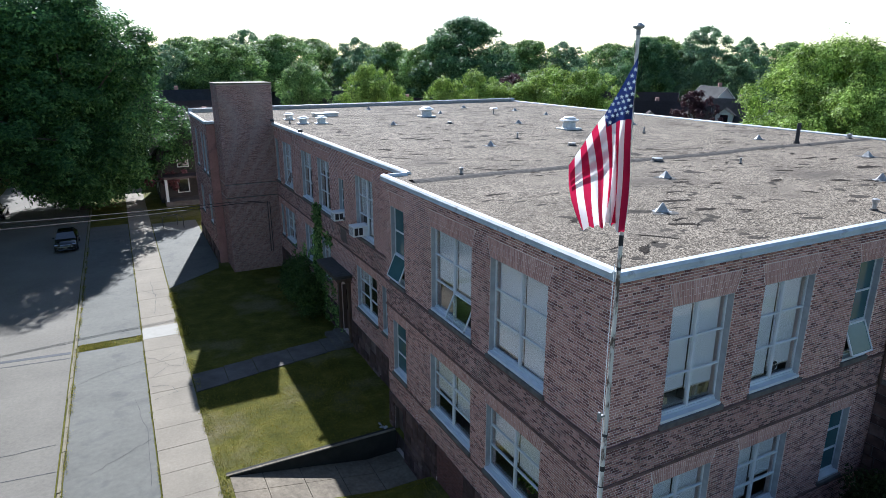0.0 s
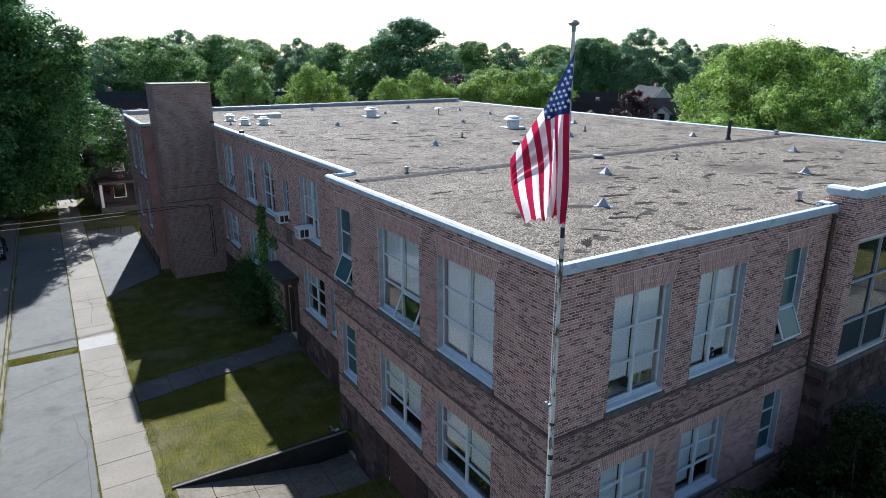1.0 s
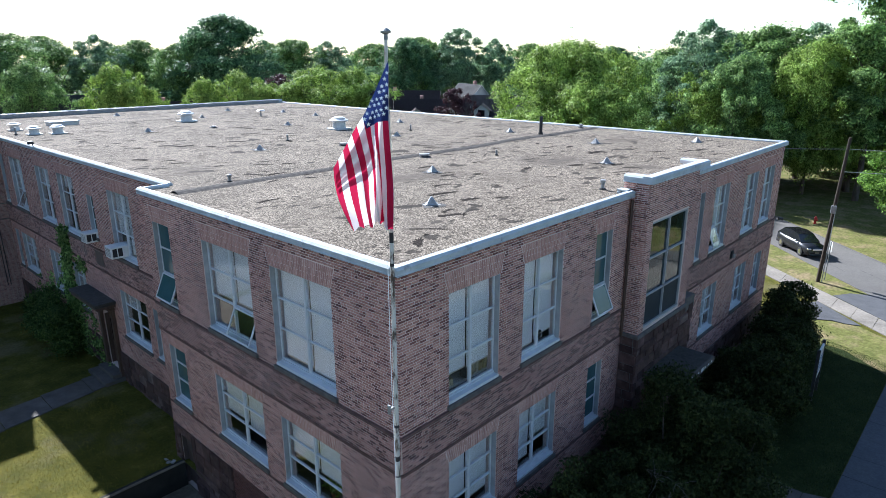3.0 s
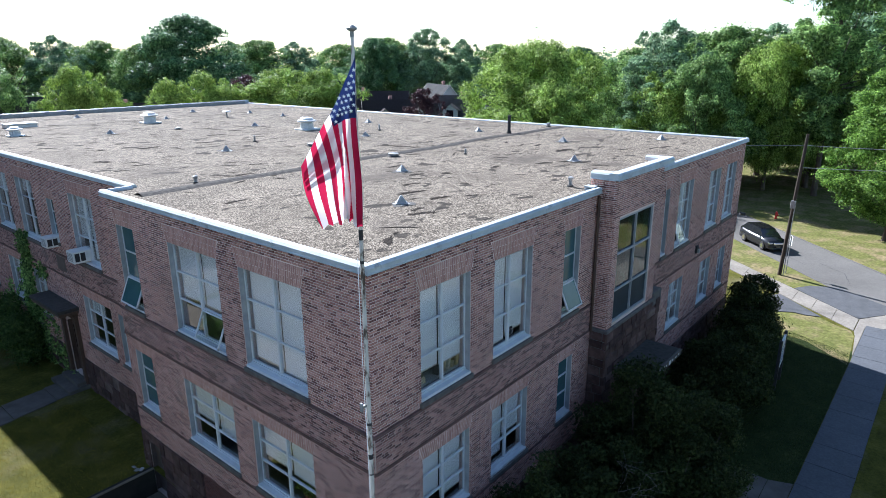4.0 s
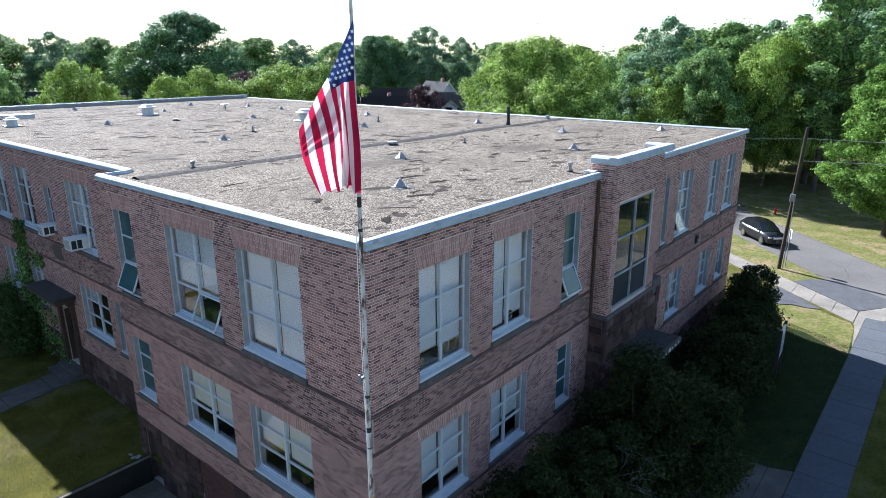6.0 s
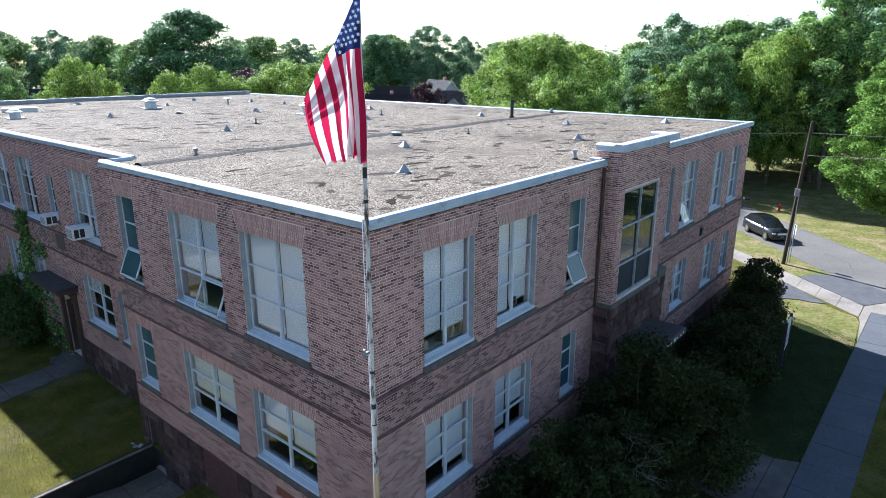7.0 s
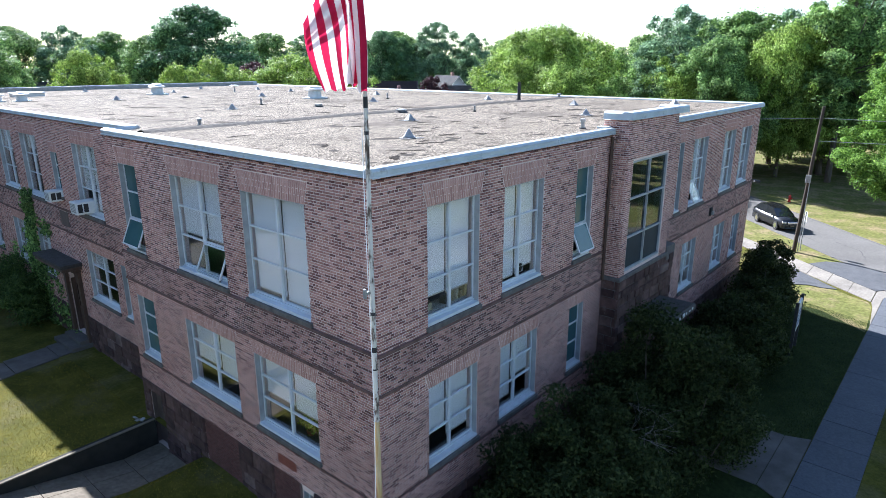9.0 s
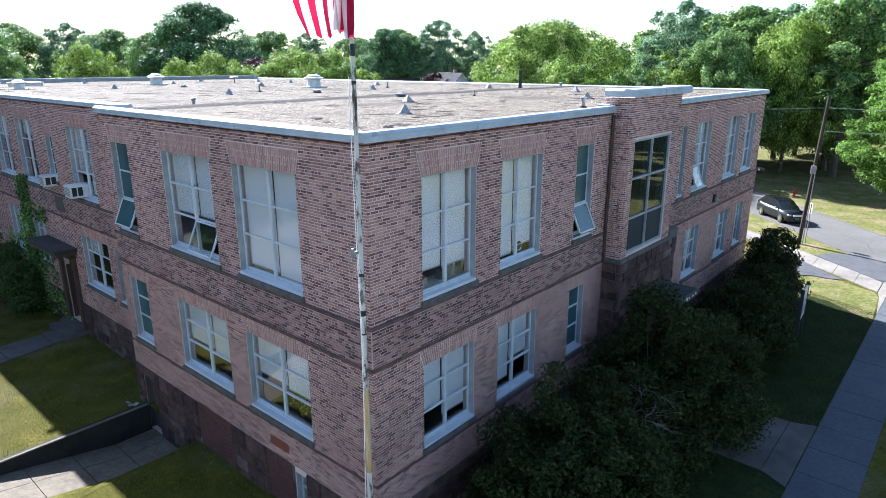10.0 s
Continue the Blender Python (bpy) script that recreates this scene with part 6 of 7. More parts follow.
part("base", bm, M_OLD_CONCRETE, pole)

flag = thing("flag", "striped flag with a starred blue field hanging from one corner", "flag", (PX, PY, 0))
# Picture-left and towards-camera directions; the flag is laid out along them.
VIEW_LEFT = Vector((-0.66, 0.75, 0)).normalized()
VIEW_TOWARD = Vector((-0.75, -0.66, 0)).normalized()
FZ = 13.88


VC = 5 / 11      # share of the visible stripes that end at the blue field


def cloth(u, v):
    """A point of the cloth, shaped to fit the camera's view: u down the fly, v across from the fold beside the pole to
    the loose outer edge.
    """
    if v < VC:
        q = v / VC
        s = Vector((0.02 + 0.38 * q ** 1.1, 0, -0.77 * q))
    else:
        w = (v - VC) / (1 - VC)
        s = Vector((0.40 + 0.45 * w ** 0.92, 0, -0.77 - 0.72 * w))
    notch = math.exp(-((v - 0.44) / 0.07) ** 2)
    e = Vector((-0.01 + 0.63 * v + 0.03 * math.sin(v * 9), 0, -2.34 + 0.13 * notch - 0.03 * v + 0.015 * math.sin(v * 40)))
    p = s.lerp(e, u)
    bow = math.sin(math.pi * u)
    p.x += 0.045 * bow * math.sin(v * 7 + 0.6) + 0.03 * math.sin(u * 7 + v * 4) * u * (1 - v * 0.3)
    fold = 0.07 * math.sin(v * 13 + 1.8 * u) * (0.25 + 0.75 * u) + 0.03 * math.sin(v * 31 + 5 * u) * u + 0.045 * math.sin(u * 8 + v * 6) * v - 0.16 * notch * u * u
    return VIEW_LEFT * (p.x - 0.055) + VIEW_TOWARD * (0.07 + fold) + Vector((0, 0, FZ + p.z))


def field_edge(v):
    """How far down the fly the blue field reaches."""
    return 0.352 + (0.125 - 0.352) * v / VC if v < VC else 0.0


def back_flap(k):
    """A stripe of the part folded round behind the pole edge: it runs back under the front layer."""
    bm = B()
    g = []
    for i in range(31):
        u = 0.03 + 0.94 * i / 30
        row = []
        for j in range(5):
            q = (k + j / 4) / 3
            p = cloth(u, 0.0) + VIEW_LEFT * (0.3 * q * (0.35 + 0.65 * u)) - VIEW_TOWARD * (0.05 + 0.05 * math.sin(q * 3) + 0.02 * math.sin(u * 9 + q * 4))
            row.append(bm.verts.new(p + Vector((0, 0, -0.35 * q * (1 - u)))))
        g.append(row)
    for i in range(30):
        for j in range(4):
            bm.faces.new((g[i][j], g[i + 1][j], g[i + 1][j + 1], g[i][j + 1]))
    return bm


def cloth_patch(field, v0, v1, nu, nv, low=1.0):
    """A strip of cloth from v0 to v1: the blue field above its edge, or the stripe below it."""
    bm = B()
    g = []
    for i in range(nu + 1):
        row = []
        for j in range(nv + 1):
            v = v0 + (v1 - v0) * j / nv
            a, b = (0.0, field_edge(v)) if field else (field_edge(v), low)
            row.append(bm.verts.new(cloth(a + (b - a) * i / nu, v)))
        g.append(row)
    for i in range(nu):
        for j in range(nv):
            bm.faces.new((g[i][j], g[i + 1][j], g[i + 1][j + 1], g[i][j + 1]))
    bmesh.ops.remove_doubles(bm, verts=bm.verts, dist=0.0005)
    return bm


def smooth(ob):
    for p in ob.data.polygons:
        p.use_smooth = True
    return ob


rngf = random.Random(2)
for k in range(11):
    v0, v1 = k / 11, (k + 1) / 11
    smooth(part("stripe", cloth_patch(False, v0, v1, 48, 4, 1.0 + rngf.uniform(-0.02, 0.02)), M_RED if k % 2 == 0 else M_FLAG_WHITE, flag, "red stripe" if k % 2 == 0 else "white stripe"))
for k in range(3):
    smooth(part("stripe", back_flap(k), M_FLAG_WHITE if k % 2 == 0 else M_RED, flag, "white stripe" if k % 2 == 0 else "red stripe"))
for k in range(5):      # the layer folded under the upper half shows through as a plaid
    bm = B()
    g = [[bm.verts.new(cloth(0.03 + (k + i / 4) * 0.088 * (1.25 - 0.45 * v), v) - VIEW_TOWARD * (0.05 + 0.03 * math.sin(3 * v + k)) + VIEW_LEFT * 0.01) for v in (VC * 0.75 + (0.985 - VC * 0.75) * j / 16 for j in range(17))] for i in range(5)]
    for i in range(4):
        for j in range(16):
            bm.faces.new((g[i][j], g[i + 1][j], g[i + 1][j + 1], g[i][j + 1]))
    smooth(part("stripe", bm, M_RED if k % 2 else M_FLAG_WHITE, flag, "red stripe" if k % 2 else "white stripe"))
canton = smooth(part("canton", cloth_patch(True, 0.0, VC, 26, 20), M_BLUE, flag, "dark blue field"))


def star(u, v):
    bm = B()
    p = cloth(u, v) + VIEW_TOWARD * 0.016
    ax = (cloth(u, v + 0.02) - cloth(u, v - 0.02))
    ax = (VIEW_LEFT + VIEW_TOWARD * max(-0.8, min(0.8, ax.dot(VIEW_TOWARD) / max(0.01, ax.dot(VIEW_LEFT))))).normalized()
    pts = []
    for k in range(10):
        a, rr = math.pi / 2 + 2 * math.pi * k / 10, 0.033 if k % 2 == 0 else 0.014
        pts.append(bm.verts.new(p + ax * (rr * math.cos(a)) + Vector((0, 0, rr * math.sin(a)))))
    mid = bm.verts.new(p + VIEW_TOWARD * 0.003)
    for k in range(10):
        bm.faces.new((pts[k], pts[(k + 1) % 10], mid))
    part("star", bm, M_STAR, canton)


for r in range(11):
    for c in range(5):
        v = VC * (c + (0.3 if r % 2 else 0.8)) / 5.0
        drop = 0.1 + 0.078 * r + 0.02 * c
        top = 0.77 * v / VC
        u = (drop - top) / (2.34 - top)
        if 0.018 < u < field_edge(v) - 0.018:
            star(u, v)

# ---- window air conditioners on the wing ----
def air_conditioner(u, z, wide, high, deep=0.5):
    a = thing("air_conditioner", "white window air conditioner with dark side louvres", "air conditioner", group="window air conditioners")
    bm = B()
    WING.box(bm, u - wide / 2, u + wide / 2, -0.3, deep, z, z + high, 0.02)
    part("body", bm, M_WHITE, a)
    for s in (-1, 1):
        for k in range(2):
            bm = B()
            c = u + s * wide / 2
            WING.box(bm, c - 0.004, c + 0.004, 0.06 + 0.21 * k, 0.23 + 0.21 * k, z + 0.08, z + high - 0.07)
            part("side_louvre", bm, M_BLACK, a)
    bm = B()
    WING.box(bm, u - wide / 2 + 0.06, u + wide / 2 - 0.06, deep - 0.004, deep + 0.006, z + 0.06, z + high - 0.06)
    part("coil_grille", bm, M_LEAD, a)
    for k in range(6):
        bm = B()
        zz = z + 0.08 + (high - 0.16) * k / 5
        WING.box(bm, u - wide / 2 + 0.06, u + wide / 2 - 0.06, deep + 0.006, deep + 0.012, zz - 0.008, zz + 0.008)
        part("fin", bm, M_WHITE, a)
    return a


air_conditioner(17.4, 6.3, 0.64, 0.48)
air_conditioner(20.12, 6.42, 0.6, 0.44)

bm = B()
WING.box(bm, 19.5, 20.42, -0.01, 0.045, 5.33, 5.97, 0.008)
part("boarded_panel", bm, M_BOARD, wall_wing, "weathered brown boarded panel")
# ---- side door of the wing ----
d1 = thing("door_1", "dark varnished side door with glazed panels in a heavy surround", "door", kind="structure")
u0, u1, z0, z1 = WING_DOOR
bm = B()
WING.box(bm, u0, u1, -0.3, -0.22, z0, z1 - 0.5)
part("leaf", bm, M_WOOD_DARK, d1)
for a, b in ((u0 + 0.12, u0 + 0.58), (u0 + 0.72, u0 + 1.18)):
    bm = B()
    WING.box(bm, a, b, -0.222, -0.212, z0 + 1.1, z1 - 0.75)
    part("pane", bm, M_CAR_GLASS, d1)
bm = B()
WING.box(bm, u0 + 0.64, u0 + 0.68, -0.22, -0.16, z0 + 1.0, z0 + 1.25)
part("handle", bm, M_CHROME, d1)
bm = B()
WING.box(bm, u0, u1, -0.3, -0.2, z1 - 0.5, z1, 0.02)
part("transom_panel", bm, M_WOOD_DARK, d1)
bm = B()
WING.box(bm, u0, u0 + 0.04, -0.22, -0.05, z0, z1 - 0.5)
WING.box(bm, u1 - 0.04, u1, -0.22, -0.05, z0, z1 - 0.5)
part("door_frame", bm, M_WOOD_DARK, d1)
for a in (u0 - 0.24, u1):
    bm = B()
    WING.box(bm, a, a + 0.24, -0.05, 0.14, 0.1, z1 + 0.1, 0.02)
    part("pilaster", bm, M_WOOD_DARK, d1)
bm = B()
WING.box(bm, u0 - 0.3, u1 + 0.3, -0.02, 0.3, z1 + 0.1, z1 + 0.45, 0.03)
part("entablature", bm, M_WOOD_DARK, d1)
hood = thing("door_hood", "dark flat hood over the side door", "canopy")
bm = B()
WING.box(bm, 18.95, 22.2, 0.0, 0.85, 3.76, 3.92, 0.02)
part("slab", bm, M_TAR, hood)
bm = B()
WING.box(bm, 19.0, 22.15, 0.02, 0.8, 3.62, 3.76, 0.02)
part("moulding", bm, M_WOOD_DARK, hood)
step = tagged(part("doorstep", (lambda q: [q, WING.box(q, 19.2, 21.3, 0.0, 0.9, -0.1, 0.17, 0.02), WING.box(q, 19.35, 21.1, 0.0, 0.5, 0.17, 0.34, 0.02)][0])(B()), M_OLD_CONCRETE, None), "grey concrete doorstep at the side door", "steps")
d2 = thing("door_2", "brown steel basement door with a small dark vent", "door", kind="structure")
bm = B()
WEST.box(bm, DOOR[0], DOOR[1], -0.2, -0.14, DOOR[2], DOOR[3])
part("leaf", bm, M_DOOR_STEEL, d2)
bm = B()
WEST.box(bm, DOOR[0], DOOR[0] + 0.03, -0.14, -0.004, DOOR[2], DOOR[3])
WEST.box(bm, DOOR[1] - 0.03, DOOR[1], -0.14, -0.004, DOOR[2], DOOR[3])
WEST.box(bm, DOOR[0] + 0.03, DOOR[1] - 0.03, -0.14, -0.004, DOOR[3] - 0.03, DOOR[3])
part("door_frame", bm, M_DOOR_STEEL, d2)
bm = B()
WEST.box(bm, 10.9, 11.15, -0.14, -0.13, 0.45, 0.75)
part("pane", bm, M_BLACK, d2)
bm = B()
WEST.box(bm, 10.7, 10.76, -0.14, -0.08, 0.05, 0.13)
part("handle", bm, M_LEAD, d2)
pipe = thing("downpipe", "thin brown downpipe in the corner of the wing", "downpipe")
bm = B()
rod(bm, (0.93, 12.35, 5.9), (0.93, 12.35, 9.3), 0.04, 0.04, 8)
part("pipe", bm, M_WOOD_DARK, pipe)
bm = B()
box(bm, 0.87, 0.99, 12.29, 12.41, 9.28, 9.45, 0.01)
part("hopper", bm, M_WOOD_DARK, pipe)
for z in (6.3, 7.6, 8.9):
    bm = B()
    rod(bm, (0.93, 12.35, z), (0.93, 12.35, z + 0.05), 0.055, 0.055, 8)
    part("clip", bm, M_WOOD_DARK, pipe)
pipe2 = thing("downpipe", "brown downpipe beside the brick stair bay", "downpipe")
bm = B()
rod(bm, (9.93, -0.08, 5.1), (9.93, -0.08, 9.7), 0.05, 0.05, 8)
part("pipe", bm, M_WOOD_DARK, pipe2)
lamp = thing("wall_lamp", "small dark wall lamp on the brick front", "lamp")
bm = B()
box(bm, 20.15, 20.4, -0.12, 0.0, 5.35, 5.7, 0.02)
part("housing", bm, M_BLACK, lamp)
bm = B()
box(bm, 20.18, 20.37, -0.2, -0.12, 5.38, 5.55, 0.02)
part("lens", bm, M_LEAD, lamp)

eye = thing("security_camera", "small black security camera at the wall corner", "camera")
bm = B()
rod(bm, (26.4, -0.01, 6.1), (26.62, -0.16, 6.1), 0.025, 0.025, 8)
part("arm", bm, M_BLACK, eye)
bm = B()
rod(bm, (26.56, -0.12, 6.03), (26.78, -0.3, 5.97), 0.075, 0.085, 10)
part("body", bm, M_BLACK, eye)

# books and a fan in the classroom windows
rngb = random.Random(8)
for base_u, n in ((1.66, 5), (2.55, 6)):
    u = base_u
    for k in range(n):
        wd, h = rngb.uniform(0.03, 0.14), rngb.uniform(0.16, 0.38)
        bk = thing("book", "book standing on the classroom window sill", "book", group="books on the window sill")
        bm = B()
        box(bm, -wd / 2, wd / 2, -0.09, 0.09, 0, h, 0.006, SOUTH.m @ pose(u + wd / 2, -0.46, Z_SILL + 0.14, 0, rngb.uniform(-14, 14), rngb.uniform(-30, 30)))
        part("cover", bm, M_BOOK, bk)
        u += wd + rngb.uniform(0.02, 0.08)
ledge = B()
SOUTH.box(ledge, 1.5, 3.45, -0.75, -0.37, Z_SILL + 0.08, Z_SILL + 0.14)
tagged(part("inner_sill", ledge, M_SHADE_TAN, None), "plain inner window sill", kind="structure")
fan = thing("desk_fan", "small white fan unit in the classroom window", "fan")
bm = B()
SOUTH.box(bm, 5.45, 5.8, -0.42, -0.3, Z_SILL + 0.16, Z_SILL + 0.5, 0.03)
part("case", bm, M_WHITE, fan)
bm = B()
lathe(bm, [(0.12, 0), (0.13, 0.01), (0.03, 0.02)], 16, SOUTH.m @ pose(5.62, -0.3, Z_SILL + 0.33, -90))
part("grille", bm, M_BLACK, fan)

potted = thing("potted_plant", "leafy green plant in a clay pot behind the glass", "plant", (0.5, 3.2, Z_SILL2 + 0.1))
bm = B()
lathe(bm, [(0.09, 0.0), (0.13, 0.2), (0.14, 0.22), (0.1, 0.2)], 14)
part("pot", bm, M_RUST, potted)
rsp = np.random.RandomState(5)
p, d = lobes_points([(0, 0, 0.42, 0.2), (-0.05, 0.16, 0.36, 0.16), (-0.06, -0.2, 0.34, 0.17), (0, 0.02, 0.62, 0.14)], 420, rsp, 0.7)
mesh_object("leaves", leaf_cloud("leaves", p, d, 0.06, rsp, 0.5), M_LEAF_BRIGHT, potted)

# ivy climbing the wing
rsi = np.random.RandomState(77)
iv = []
for _ in range(420):
    h = rsi.uniform(0, 6.3)
    c = 24.6 + 1.6 * math.exp(-h / 2.2) * rsi.normal() * 0.9 - 0.25 * (h > 4.5) + 0.3 * rsi.normal()
    iv.append((0.93, c, h, rsi.uniform(0.1, 0.22)))
for _ in range(120):
    iv.append((0.93, rsi.uniform(21.0, 30.5), rsi.uniform(0, 1.5) + rsi.uniform(0, 2.4) * (rsi.uniform() < 0.5), rsi.uniform(0.12, 0.24)))
for _ in range(30):
    iv.append((0.93, 22.6 + rsi.normal() * 0.35, 4.75 + rsi.normal() * 0.2, rsi.uniform(0.08, 0.16)))
ivy = thing("ivy", "green ivy climbing the brick wall beside the side door", "ivy")
p, d = lobes_points(iv, 9000, rsi, 0.6)
p[:, 0] = np.minimum(p[:, 0], 0.96)
mesh_object("leaves", leaf_cloud("leaves", p, d + np.array((-0.8, 0, 0)), 0.075, rsi), M_LEAF, ivy)
bm = B()
for k in range(14):
    c = 24.6 + 0.12 * (k % 5 - 2)
    rod(bm, (0.95, c + 0.05 * k - 0.3, 0), (0.95, c - 0.1, 3.0 + 0.22 * k), 0.02, 0.006, 5)
part("stems", bm, M_BARK, ivy)

# ---- cars ----
def car(x, y, turn, label, hatch=False):
    """A parked saloon: shaped body, glazed cabin, wheels, lamps."""
    c = thing("car", label, "car", (x, y, 0.012), turn)
    c.scale = (0.88, 0.86, 1.02) if hatch else (0.88, 0.88, 0.9)
    paint = M_CAR_GREY if hatch else M_CAR
    prof = [(-2.35, 0.35, 0.55), (-2.4, 0.6, 0.72), (-2.2, 0.86, 0.82), (-1.0, 0.95, 0.88), (0.9, 0.97, 0.9), (1.9, 1.02, 0.86), (2.33, 0.95, 0.8), (2.4, 0.6, 0.74), (2.35, 0.35, 0.6)]
    bm = B()
    rings = []
    for yy, z, w in prof:
        rings.append([bm.verts.new((sx * w * k, yy, zz)) for sx, k, zz in ((-1, 0.96, 0.24), (-1, 1.0, z * 0.62), (-1, 0.9, z), (1, 0.9, z), (1, 1.0, z * 0.62), (1, 0.96, 0.24))])
    for p, q in zip(rings, rings[1:]):
        for i in range(6):
            bm.faces.new((p[i], p[(i + 1) % 6], q[(i + 1) % 6], q[i]))
    bm.faces.new(rings[0])
    bm.faces.new(rings[-1][::-1])
    bmesh.ops.bevel(bm, geom=bm.edges[:], offset=0.03, segments=2, affect="EDGES")
    smooth(part("body", bm, paint, c))
    cab = [(-1.35, 0.95, 0.8), (-0.55, 1.4, 0.66), (0.3, 1.5, 0.64), (1.55, 1.44, 0.62), (2.28, 0.98, 0.74)] if hatch else [(-1.15, 0.94, 0.78), (-0.35, 1.36, 0.62), (0.2, 1.44, 0.6), (0.9, 1.4, 0.6), (1.8, 1.0, 0.74)]
    bm = B()
    rings = [[bm.verts.new((-w, yy, z)), bm.verts.new((w, yy, z)), bm.verts.new((0.8, yy, 0.9)), bm.verts.new((-0.8, yy, 0.9))] for yy, z, w in cab]
    for p, q in zip(rings, rings[1:]):
        for i in range(4):
            bm.faces.new((p[i], p[(i + 1) % 4], q[(i + 1) % 4], q[i]))
    bm.faces.new(rings[0])
    bm.faces.new(rings[-1][::-1])
    part("cabin_glass", bm, M_CAR_GLASS, c)
    bm = B()
    g = [[bm.verts.new((sx * w, yy, z)) for sx in (-0.98, 0, 0.98)] for yy, z, w in (((-0.55, 1.415, 0.66), (0.3, 1.52, 0.64), (1.6, 1.45, 0.62)) if hatch else ((-0.38, 1.375, 0.62), (0.2, 1.46, 0.6), (0.95, 1.41, 0.6)))]
    for i in range(2):
        for j in range(2):
            bm.faces.new((g[i][j], g[i][j + 1], g[i + 1][j + 1], g[i + 1][j]))
    bmesh.ops.solidify(bm, geom=bm.faces[:], thickness=0.03)
    part("roof", bm, paint, c)
    for sx in (-1, 1):
        for yy in (-1.45, 1.4):
            bm = B()
            rod(bm, (sx * 0.68, yy, 0.32), (sx * 0.9, yy, 0.32), 0.32, 0.32, 20)
            w = part("wheel", bm, M_TYRE, c)
            bm = B()
            rod(bm, (sx * 0.86, yy, 0.32), (sx * 0.915, yy, 0.32), 0.2, 0.19, 14)
            part("rim", bm, M_CHROME, w)
        bm = B()
        box(bm, sx * 0.68 - 0.17, sx * 0.68 + 0.17, -2.43, -2.3, 0.62, 0.76, 0.03)
        part("headlight", bm, M_CHROME, c)
        bm = B()
        box(bm, sx * 0.92 - 0.08, sx * 0.92 + 0.08, -0.85, -0.72, 0.92, 1.05, 0.03)
        part("mirror", bm, paint, c)
    bm = B()
    box(bm, -0.4, 0.4, -2.45, -2.36, 0.56, 0.72, 0.02)
    part("grille", bm, M_CHROME, c)
    bm = B()
    box(bm, -0.16, 0.16, -2.46, -2.42, 0.36, 0.48)
    part("number_plate", bm, M_KERB, c)
    return c


car(-12.85, 46.6, 0, "black saloon car parked at the kerb under the tree")
car(43.4, 2.2, -45, "dark grey hatchback car on the sunny street", True)
car(-12.9, 71.0, 0, "dark saloon car parked farther up the kerb")
car(-19.2, 60.5, 180, "dark blue-black car parked on the far side of the street")

# ---- street furniture ----
up = thing("utility_pole", "weathered brown wooden utility pole", "utility pole", (36.6, -0.58, 0))
bm = B()
rod(bm, (0, 0, -0.2), (0.05, -0.36, 9.3), 0.125, 0.085, 12)
part("shaft", bm, M_POLE_WOOD, up)
bm = B()
box(bm, -0.25, -0.12, -0.35, -0.05, 4.6, 5.1, 0.02)
part("meter_box", bm, M_LEAD, up, "grey box")
bm = B()
rod(bm, (-0.14, -0.25, 0.1), (-0.1, -0.3, 4.6), 0.03, 0.03, 6)
part("conduit", bm, M_LEAD, up)
bus = thing("bus_stop_sign", "small white and blue stop sign on a thin post", "sign", (37.2, -0.84, 0), 30)
bm = B()
rod(bm, (0, 0, 0), (0, 0, 2.6), 0.03, 0.03, 8)
part("post", bm, M_LEAD, bus)
bm = B()
box(bm, -0.2, 0.2, -0.045, -0.03, 1.95, 2.6, 0.005)
part("plate", bm, M_WHITE, bus)
bm = B()
box(bm, -0.16, 0.16, -0.052, -0.046, 2.3, 2.42)
box(bm, -0.14, 0.1, -0.052, -0.046, 2.1, 2.16)
part("print", bm, M_SIGN_BLUE, bus)
hy = thing("fire_hydrant", "red fire hydrant on the far lawn", "hydrant", (53.2, 3.4, 0))
hy.scale = (0.8, 0.8, 0.8)
bm = B()
lathe(bm, [(0.17, 0), (0.17, 0.08), (0.11, 0.1), (0.11, 0.55), (0.16, 0.58), (0.15, 0.66), (0.07, 0.78), (0.03, 0.86)], 14)
part("barrel", bm, M_HYDRANT, hy)
for a in ((0.28, 0, 0.45), (-0.28, 0, 0.45), (0, -0.26, 0.42)):
    bm = B()
    rod(bm, (0, 0, a[2]), a, 0.07, 0.075, 8)
    part("outlet", bm, M_HYDRANT, hy)


def cable(a, b, sag, r, label):
    c = thing("overhead_cable", label, "cable")
    bm = B()
    a, b = Vector(a), Vector(b)
    n = 16
    tube(bm, [a.lerp(b, k / n) - Vector((0, 0, sag * 4 * (k / n) * (1 - k / n))) for k in range(n + 1)], r, 5)
    part("wire", bm, M_BLACK if r > 0.02 else M_LEAD, c)


cable((36.65, -0.9, 8.6), (26.5, 30, 8.9), 0.5, 0.018, "thin overhead cable to the building")
cable((36.65, -0.9, 8.6), (62, -40, 8.6), 0.6, 0.018, "thin overhead cable from the pole")
cable((36.65, -0.85, 7.2), (64, -36, 7.4), 0.6, 0.018, "thin overhead cable from the pole")
cable((-1.95, 33.88, 4.9), (-45, 31, 8.0), 0.8, 0.022, "dark overhead cable from the chimney tower")
cable((-1.95, 33.88, 4.75), (-45, 30, 7.6), 0.9, 0.022, "dark overhead cable from the chimney tower")
sg = thing("lawn_sign", "white board on black posts on the shaded lawn", "sign", (20.2, -4.1, 0), 4)
for x in (-0.55, 0.75):
    bm = B()
    box(bm, x - 0.06, x + 0.06, -0.06, 0.06, -0.1, 2.4, 0.01)
    part("post", bm, M_BLACK, sg)
bm = B()
box(bm, -0.49, 0.69, -0.04, 0.04, 1.0, 2.25, 0.01)
part("board", bm, M_WHITE, sg)
